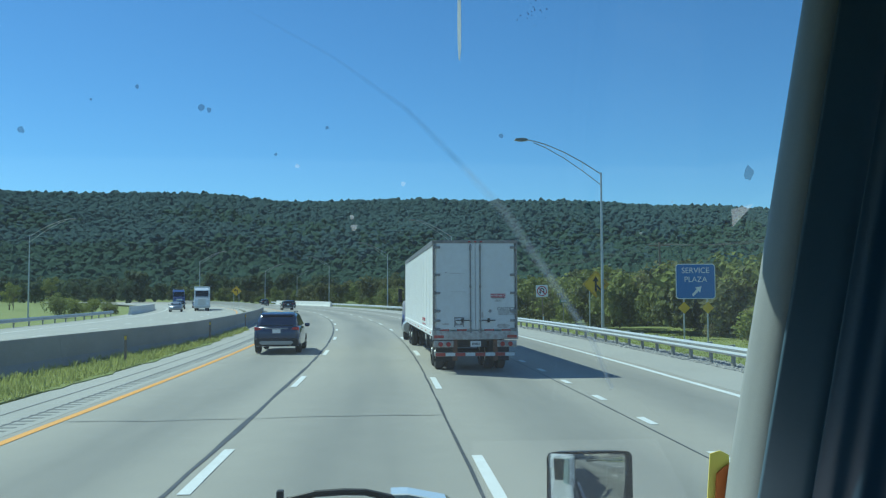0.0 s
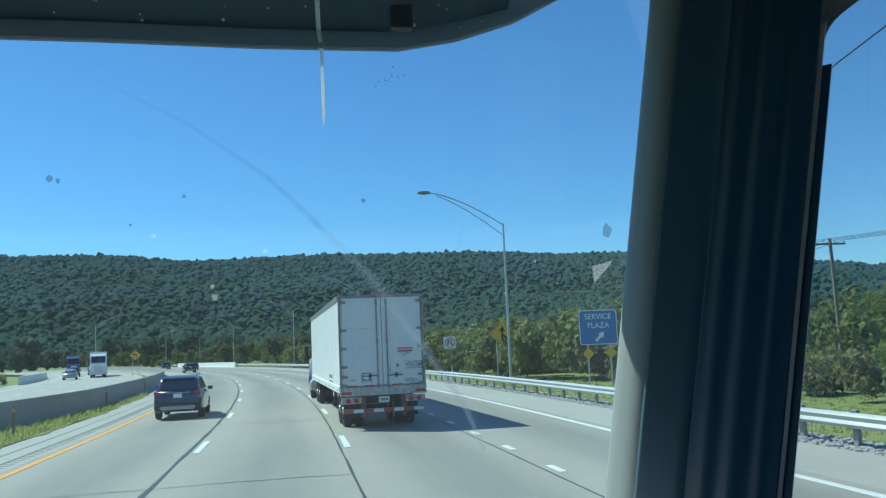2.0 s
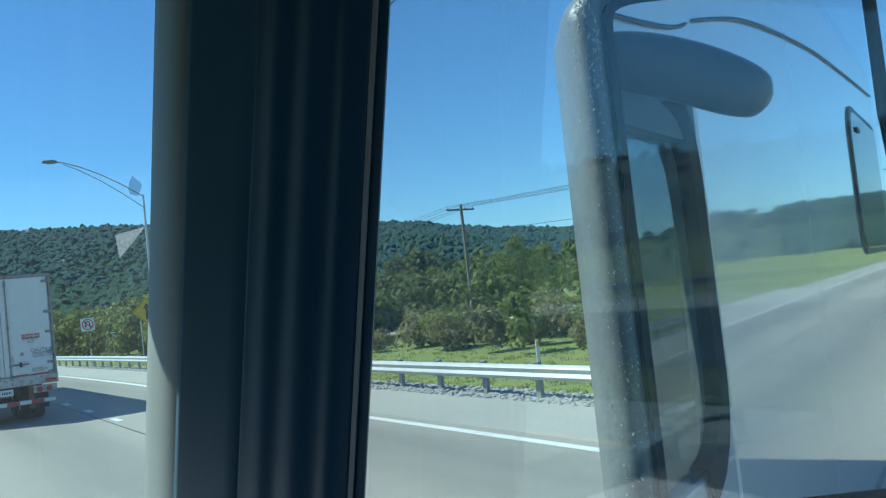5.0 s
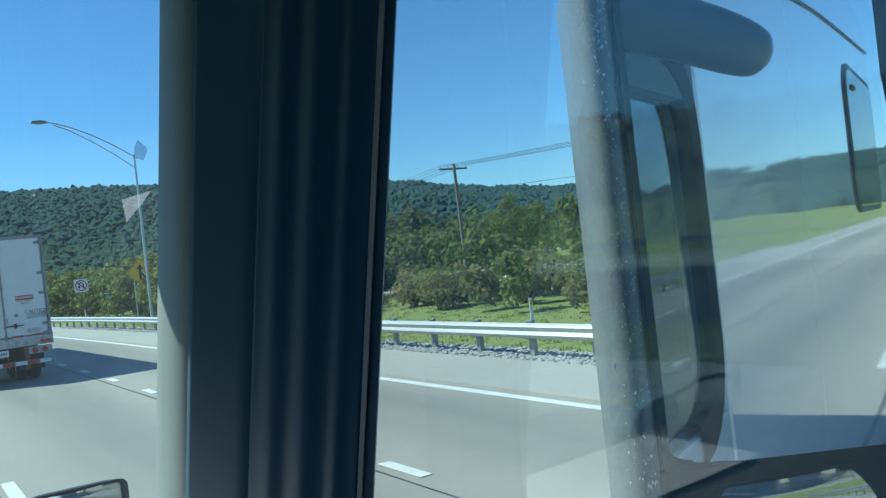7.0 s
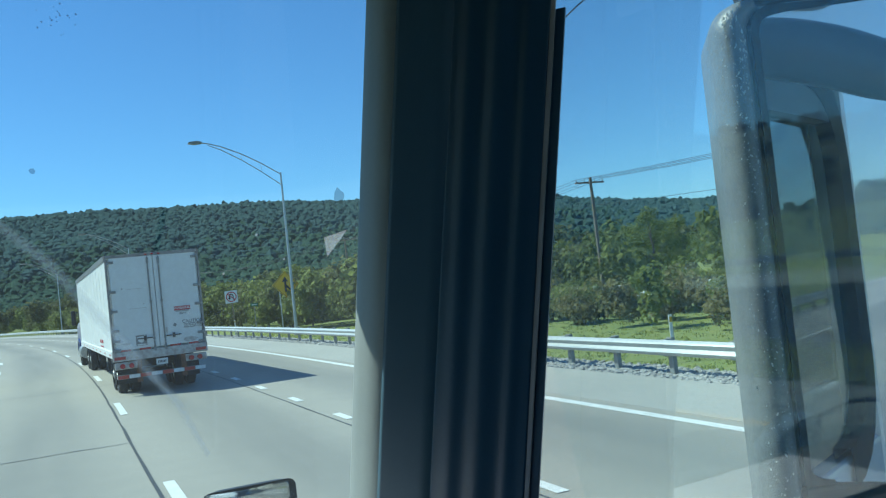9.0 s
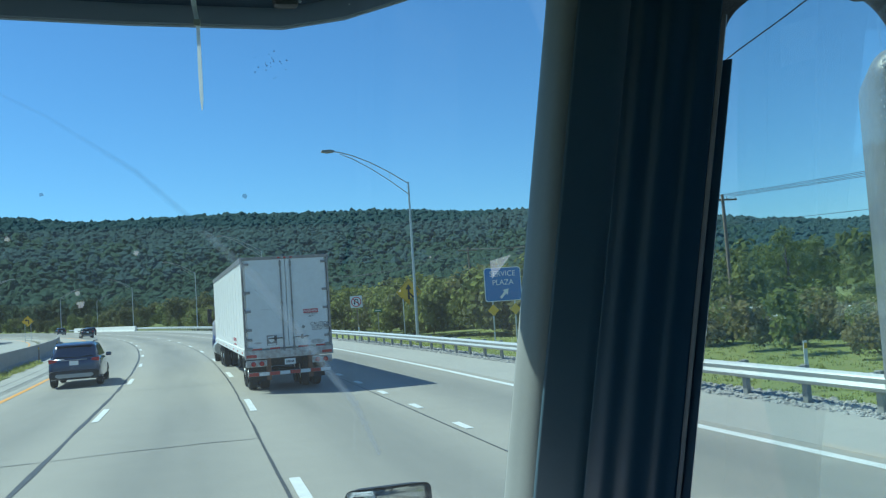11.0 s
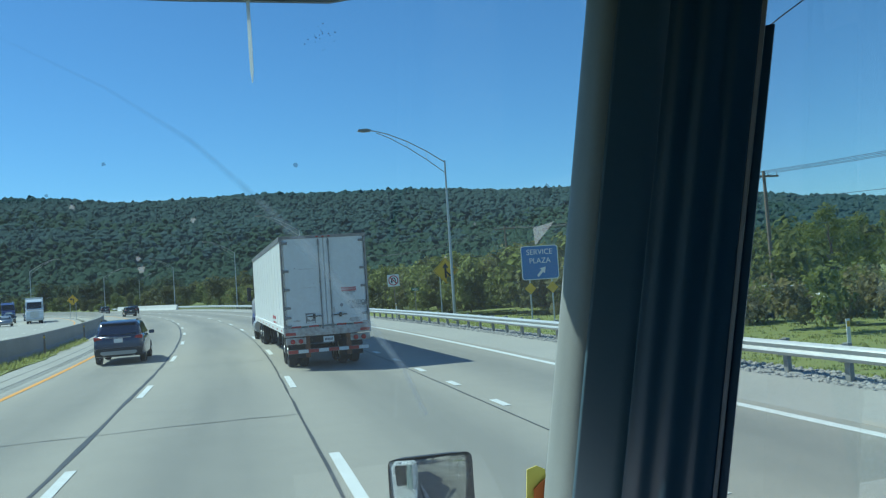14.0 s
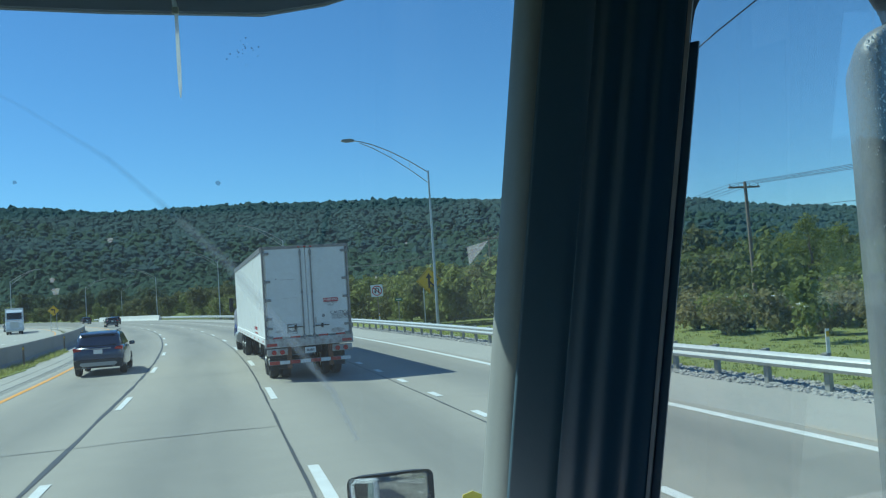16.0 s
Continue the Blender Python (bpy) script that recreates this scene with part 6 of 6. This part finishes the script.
def diamond_sign(name, at, turn, label, z, size, glyph, under=None):
    t = thing(name, at, label, "road sign", turn=turn)
    posts(t, (-0.42, 0.42) if size > 0.7 else (0,), z + 0.1)
    d = [(0, -size), (size, 0), (0, size), (-size, 0)]
    face = plate("panel", t, shifted(d, 0, z), SIGN_YELLOW, 0.0)
    k = 0.93
    ring = [(a * k, b * k) for a, b in d]
    for q in range(4):
        (a0, b0), (a1, b1) = ring[q], ring[(q + 1) % 4]
        i0, i1 = (a0 * 0.965, b0 * 0.965), (a1 * 0.965, b1 * 0.965)
        plate("border", t, shifted([(a0, b0), (a1, b1), i1, i0], 0, z), SIGN_BLACK, -0.004, 0.002, "", face)
    for shape in glyph:
        plate("symbol", t, shifted([(a * size, b * size) for a, b in shape], 0, z), SIGN_BLACK, -0.005, 0.002, "", face)
    if under:
        bm = bmesh.new()
        box(bm, 0, -0.002, z - size - 0.36, 0.62, 0.006, 0.62, 0.0)
        sub = part("speed_panel", bm, SIGN_YELLOW, t, "small yellow panel below")
        bm = bmesh.new()
        box(bm, 0, -0.008, z - size - 0.32, 0.36, 0.004, 0.28, 0.0)
        part("bars", bm, SIGN_BLACK, sub)
    return t


MERGE = ([(-0.10, -0.55), (0.06, -0.55), (0.06, 0.20), (0.22, 0.20), (-0.02, 0.58), (-0.26, 0.20), (-0.10, 0.20)], [(0.06, -0.20), (0.30, -0.48), (0.40, -0.38), (0.06, -0.02)])
CURVE = ([(0.10, -0.5), (0.25, -0.5), (0.25, 0.12), (0.12, 0.28), (-0.15, 0.28), (-0.15, 0.46), (-0.5, 0.2), (-0.15, -0.06), (-0.15, 0.12), (0.06, 0.12), (0.10, 0.06)],)
diamond_sign("merge_sign", along(55, 14.3), 0, "yellow diamond merge sign on two posts", 3.05, 0.88, MERGE)
diamond_sign("curve_sign", along(118, 13.4), 4, "yellow diamond curve sign with a speed panel", 3.0, 0.85, CURVE, True)
diamond_sign("curve_sign", along(150, -12.6), 8, "yellow diamond curve sign beside the barrier", 3.2, 0.85, CURVE)


def chevron_sign(at, turn):
    t = thing("chevron_sign", at, "yellow chevron sign with a black arrow on a post", "road sign", "chevron signs", turn)
    posts(t, (0,), 2.6)
    face = plate("panel", t, shifted(rounded(-0.38, 0.38, -0.46, 0.46, 0.04), 0, 2.15), SIGN_YELLOW, 0.0)
    plate("chevron", t, shifted([(-0.26, -0.38), (-0.03, -0.38), (0.26, 0), (-0.03, 0.38), (-0.26, 0.38), (0.03, 0)], 0, 2.15), SIGN_BLACK, -0.005, 0.002, "", face)
    return t


chev = chevron_sign((22.6, 66, ground_height(22.6, 66)), -8)
for x, y, turn in ((29.0, 78, -12),):
    copy_thing(chev, pose(x, y, ground_height(x, y), 0, 0, turn))

# no U-turn sign, leaning a little
nut = thing("no_u_turn_sign", along(64.0, 13.0), "white no U-turn sign on a leaning wooden post", "road sign", turn=-10)
nut.rotation_euler = (0, radians(-2.0), radians(-10))
bm = bmesh.new()
box(bm, 0, 0.05, 1.25, 0.09, 0.09, 2.7, 0.008)
part("post", bm, WOOD_POLE, nut, "pale wooden post")
face = plate("panel", nut, shifted(rounded(-0.45, 0.45, -0.45, 0.45, 0.05), 0, 2.66), SIGN_WHITE, 0.0)
for k in range(24):
    a0, a1 = 2 * math.pi * k / 24, 2 * math.pi * (k + 1) / 24
    plate("ring", nut, shifted([(0.38 * math.cos(a0), 0.38 * math.sin(a0)), (0.38 * math.cos(a1), 0.38 * math.sin(a1)), (0.31 * math.cos(a1), 0.31 * math.sin(a1)), (0.31 * math.cos(a0), 0.31 * math.sin(a0))], 0, 2.66), SIGN_RED, -0.007, 0.002, "", face)
hook = [(-0.17, -0.05), (-0.24, -0.05), (-0.135, -0.22), (-0.03, -0.05), (-0.10, -0.05), (-0.10, 0.06), (-0.07, 0.13), (0.0, 0.16), (0.07, 0.13), (0.10, 0.06), (0.10, -0.22), (0.17, -0.22), (0.17, 0.08), (0.12, 0.19), (0.0, 0.24), (-0.12, 0.19), (-0.17, 0.08)]
plate("arrow", nut, shifted(hook, 0, 2.66), SIGN_BLACK, -0.005, 0.002, "", face)
plate("slash", nut, shifted([(-0.25, 0.20), (-0.20, 0.25), (0.25, -0.20), (0.20, -0.25)], 0, 2.66), SIGN_RED, -0.009, 0.002, "", face)

# slim reflector posts
for s, u in ((18.0, -9.3), (31, -9.0), (47, -8.9), (64, -8.9), (82, -8.9), (16, 12.6), (60, 12.0)):
    d = thing("reflector_post", along(s, u), "slim plastic reflector post in the grass", "reflector post", "reflector posts")
    bm = bmesh.new()
    box(bm, 0, 0, 0.48, 0.09, 0.02, 1.1, 0.004)
    part("stake", bm, WOOD_POLE if u < 0 else SIGN_WHITE, d)
    bm = bmesh.new()
    box(bm, 0, -0.012, 0.92, 0.075, 0.004, 0.12)
    part("reflector", bm, SIGN_YELLOW, d)

# utility poles and wires
POLES = [(28.5, -30, 8.0), (34.0, 50, 8.2), (29.5, 92, 8.2), (20.0, 150, 8.2)]
tops = []
for x, y, h in POLES:
    t = thing("utility_pole", (x, y, ground_height(x, y)), "weathered wooden utility pole with a crossarm", "utility pole", "utility poles")
    bm = bmesh.new()
    rod(bm, (0, 0, -0.2), (-0.12, 0, h), 0.15, 0.10, 10)
    part("pole", bm, WOOD_POLE, t)
    bm = bmesh.new()
    box(bm, -0.12, 0.12, h - 0.35, 2.3, 0.10, 0.12, 0.008)
    part("crossarm", bm, WOOD_POLE, t)
    for k in (-1.05, -0.4, 0.4, 1.05):
        bm = bmesh.new()
        rod(bm, (-0.12 + k, 0.12, h - 0.3), (-0.12 + k, 0.12, h - 0.12), 0.035, 0.025, 8)
        part("insulator", bm, GREY_METAL, t)
    tops.append([Vector((x - 0.12 + k, y + 0.12, h - 0.12 + ground_height(x, y))) for k in (-1.05, -0.4, 0.4, 1.05)] + [Vector((x - 0.1, y, h - 2.0))])
for a, b in zip(tops, tops[1:]):
    for p, q in zip(a, b):
        bm = bmesh.new()
        tube(bm, [p.lerp(q, k / 10) - Vector((0, 0, 1.1 * 4 * (k / 10) * (1 - k / 10))) for k in range(11)], 0.013, 4)
        tagged(link_mesh("power_line", bm, BLACK_PLASTIC), "thin black power line between poles", "power line", "power lines")


# ---- vehicles ----
def suv(at, turn, paint, label, category="car", low=1.0):
    t = thing("car", at, label, category, turn=turn)
    h = 1.66 * low
    # lower body: half width, underside and belt height at each place along the car
    rows = [(-2.31, 0.70, 0.46, 0.86), (-2.285, 0.82, 0.38, 1.00), (-2.22, 0.88, 0.33, 1.07), (-2.08, 0.915, 0.30, 1.11), (-1.7, 0.94, 0.27, 1.12), (-0.8, 0.945, 0.26, 1.10), (0.0, 0.935, 0.26, 1.06), (1.0, 0.93, 0.26, 0.99), (1.75, 0.90, 0.28, 0.91), (2.15, 0.82, 0.32, 0.80), (2.30, 0.62, 0.42, 0.66)]
    bm = bmesh.new()
    prev = None
    for y, w, lo, up in rows:
        m = (lo + up) / 2
        ring = [bm.verts.new(c) for c in ((-w * 0.9, y, lo), (-w, y, lo + 0.10), (-w * 1.0, y, m), (-w * 0.985, y, up - 0.10), (-w * 0.93, y, up), (w * 0.93, y, up), (w * 0.985, y, up - 0.10), (w, y, m), (w, y, lo + 0.10), (w * 0.9, y, lo))]
        if prev:
            for k in range(10):
                bm.faces.new((prev[k], prev[(k + 1) % 10], ring[(k + 1) % 10], ring[k]))
        else:
            bm.faces.new(ring)
        prev = ring
    bm.faces.new(prev[::-1])
    bmesh.ops.recalc_face_normals(bm, faces=bm.faces[:])
    part("body", bm, paint, t, smooth=True)
    # upper body, lofted over the cabin, with the windows set on it
    belt, wide = 1.03, 0.885

    def side_x(z):
        return wide - 0.20 * max(0.0, z - belt) / (h - belt)

    bm = bmesh.new()
    prev = None
    for y, top in ((-2.16, 0.06), (-2.08, 0.36), (-1.98, 0.66), (-1.86, 0.86), (-1.66, 0.96), (-1.0, 1.0), (-0.3, 0.995), (0.15, 0.93), (0.45, 0.74), (0.80, 0.40), (1.10, 0.05)):
        z = belt + (h - belt) * top
        shoulder = belt + (z - belt) * 0.90
        pull = 0.93 if y < -1.9 or y > 0.7 else 1.0
        ring = [bm.verts.new(c) for c in ((-wide * pull, y, belt - 0.06), (-side_x(shoulder) * pull, y, shoulder), (-side_x(z) * 0.84 * pull, y, z), (-0.3, y, z + 0.012), (0.3, y, z + 0.012), (side_x(z) * 0.84 * pull, y, z), (side_x(shoulder) * pull, y, shoulder), (wide * pull, y, belt - 0.06))]
        if prev:
            for k in range(8):
                bm.faces.new((prev[k], prev[(k + 1) % 8], ring[(k + 1) % 8], ring[k]))
        else:
            bm.faces.new(ring)
        prev = ring
    bm.faces.new(prev[::-1])
    bmesh.ops.recalc_face_normals(bm, faces=bm.faces[:])
    part("upper_body", bm, paint, t, smooth=True)

    def rear_y(z):
        return -2.16 + 0.30 * (z - belt) / (h - belt) / 0.86 - 0.020

    def pane(name, corners, push):
        bm = bmesh.new()
        front = [bm.verts.new(Vector(c) + Vector(push)) for c in corners]
        back = [bm.verts.new(Vector(c) - Vector(push) * 2) for c in corners]
        n = len(corners)
        bm.faces.new(front)
        bm.faces.new(back[::-1])
        for k in range(n):
            bm.faces.new((front[k], back[k], back[(k + 1) % n], front[(k + 1) % n]))
        bmesh.ops.recalc_face_normals(bm, faces=bm.faces[:])
        part(name, bm, CAR_GLASS, t, "dark tinted window")

    z0, z1 = belt + 0.08, h - 0.14
    pane("rear_window", [(-0.66, rear_y(z0), z0), (0.66, rear_y(z0), z0), (0.57, rear_y(z1), z1), (-0.57, rear_y(z1), z1)], (0, -0.014, 0.006))
    pane("windscreen", [(-0.74, 1.00, z0), (0.74, 1.00, z0), (0.60, 0.42, z1), (-0.60, 0.42, z1)], (0, 0.02, 0.02))
    for sg in (-1, 1):
        for y0, y1, y2, y3 in ((-1.72, -1.02, -1.02, -1.52), (-0.95, -0.08, -0.12, -0.95), (-0.01, 0.72, 0.20, -0.05)):
            pane("side_window", [(sg * side_x(z0), y0, z0), (sg * side_x(z0), y1, z0), (sg * side_x(z1), y2, z1), (sg * side_x(z1), y3, z1)], (sg * 0.012, 0, 0.004))
    for sg in (-1, 1):
        bm = bmesh.new()
        prism(bm, [(sg * 0.58, 0.99), (sg * 0.885, 0.95), (sg * 0.89, 1.09), (sg * 0.66, 1.07)], "y", -2.30, -2.06, 0.015)
        part("tail_lamp", bm, RED_LAMP, t, "red wrap-round tail lamp")
        bm = bmesh.new()
        box(bm, sg * 1.02, 0.72, 1.08, 0.22, 0.12, 0.15, 0.045)
        part("door_mirror", bm, paint, t)
        for y in (-1.38, 1.40):
            wheel(t, sg * 0.82, y, 0.36, 0.23)
        bm = bmesh.new()
        rod(bm, (sg * 0.66, -1.65, h + 0.035), (sg * 0.66, 0.0, h + 0.03), 0.018, sides=6)
        for y in (-1.6, -0.05):
            rod(bm, (sg * 0.66, y, h - 0.01), (sg * 0.66, y, h + 0.035), 0.016, sides=6)
        part("roof_rail", bm, BLACK_PLASTIC, t)
        bm = bmesh.new()
        rod(bm, (sg * 0.55, -2.33, 0.37), (sg * 0.55, -2.10, 0.37), 0.045, sides=10)
        part("exhaust_tip", bm, RIM, t)
    bm = bmesh.new()
    prism(bm, [(-0.86, 0.34), (0.86, 0.34), (0.89, 0.58), (0.80, 0.64), (-0.80, 0.64), (-0.89, 0.58)], "y", -2.36, -2.12, 0.035)
    part("rear_bumper", bm, BLACK_PLASTIC, t)
    bm = bmesh.new()
    prism(bm, [(-0.58, 0.38), (0.58, 0.38), (0.68, 0.46), (0.62, 0.53), (-0.62, 0.53), (-0.68, 0.46)], "y", -2.385, -2.2, 0.012)
    part("skid_plate", bm, CAR_SILVER, t, "silver skid plate")
    bm = bmesh.new()
    box(bm, 0, -2.315, 0.92, 0.32, 0.025, 0.16, 0.006)
    part("number_plate", bm, SIGN_WHITE, t)
    bm = bmesh.new()
    rod(bm, (0.0, -2.13, 1.12), (0.34, -2.07, 1.20), 0.012, sides=5)
    part("rear_wiper", bm, BLACK_PLASTIC, t)
    bm = bmesh.new()
    prism(bm, [(-2.02, h - 0.095), (-1.74, h - 0.07), (-1.74, h + 0.0), (-1.98, h - 0.055)], "x", -0.66, 0.66, 0.012)
    part("spoiler", bm, paint, t)
    bm = bmesh.new()
    box(bm, 0, -2.265, 1.035, 0.92, 0.03, 0.022, 0.006)
    part("trim_strip", bm, RIM, t, "bright strip between the tail lamps")
    return t


def on_road(s, u):
    return along(s, u, 0.012)


suv(on_road(38, -4.35), heading(38), CAR_NAVY, "dark blue sport utility car seen from behind")
suv(on_road(150, -4.3), heading(150), CAR_BLACK, "black car far ahead in the next lane", low=0.92)
suv(on_road(178, -0.6), heading(178), CAR_BLACK, "dark car far ahead in the same lane", low=0.9)
suv(on_road(215, -0.6), heading(215), CAR_BLACK, "dark car far ahead in the same lane", low=0.95)
suv(on_road(168, -21.8), 180 + heading(168), CAR_BLACK, "dark oncoming car on the far carriageway")
suv(on_road(185, -18.2), 180 + heading(185), CAR_NAVY, "dark oncoming car on the far carriageway")
suv(on_road(140, -21.8), 180 + heading(140), CAR_SILVER, "silver oncoming car on the far carriageway", low=0.92)

w = tractor(along(150, -18.1, 0.012), 180 + heading(150), OWN_WHITE, "white oncoming truck tractor")
bt = thing("box_trailer", along(156, -18.1, 0.012), "white box trailer behind an oncoming truck", "trailer", turn=180 + heading(156))
bm = bmesh.new()
box(bm, 0, -5.2, 2.55, 2.6, 13.0, 2.9, 0.03)
part("box_body", bm, WHITE_PAINT, bt)
bm = bmesh.new()
box(bm, 0, -5.2, 1.02, 1.2, 12.6, 0.2, 0.01)
part("underframe", bm, DARK_STEEL, bt)
for sg in (-1, 1):
    for y in (-9.6, -10.9):
        wheel(bt, sg * 1.0, y, 0.51, 0.5)
tractor(along(192, -21.6, 0.012), 180 + heading(192), TRUCK_BLUE, "dark blue oncoming truck tractor far off")

# small green plate on a post behind the guardrail
mile = thing("mile_marker", (12.7, 62.0, ground_height(12.7, 62.0)), "small green road plate on a thin steel post", "road sign")
bm = bmesh.new()
box(bm, 0, 0, 1.05, 0.06, 0.05, 2.1, 0.006)
part("post", bm, POST_STEEL, mile)
bm = bmesh.new()
box(bm, 0, -0.034, 1.98, 0.55, 0.008, 0.22, 0.003)
part("plate", bm, SIGN_GREEN, mile, "green plate")
bm = bmesh.new()
box(bm, 0, -0.040, 1.98, 0.38, 0.004, 0.06)
part("print_bar", bm, SIGN_WHITE, mile)
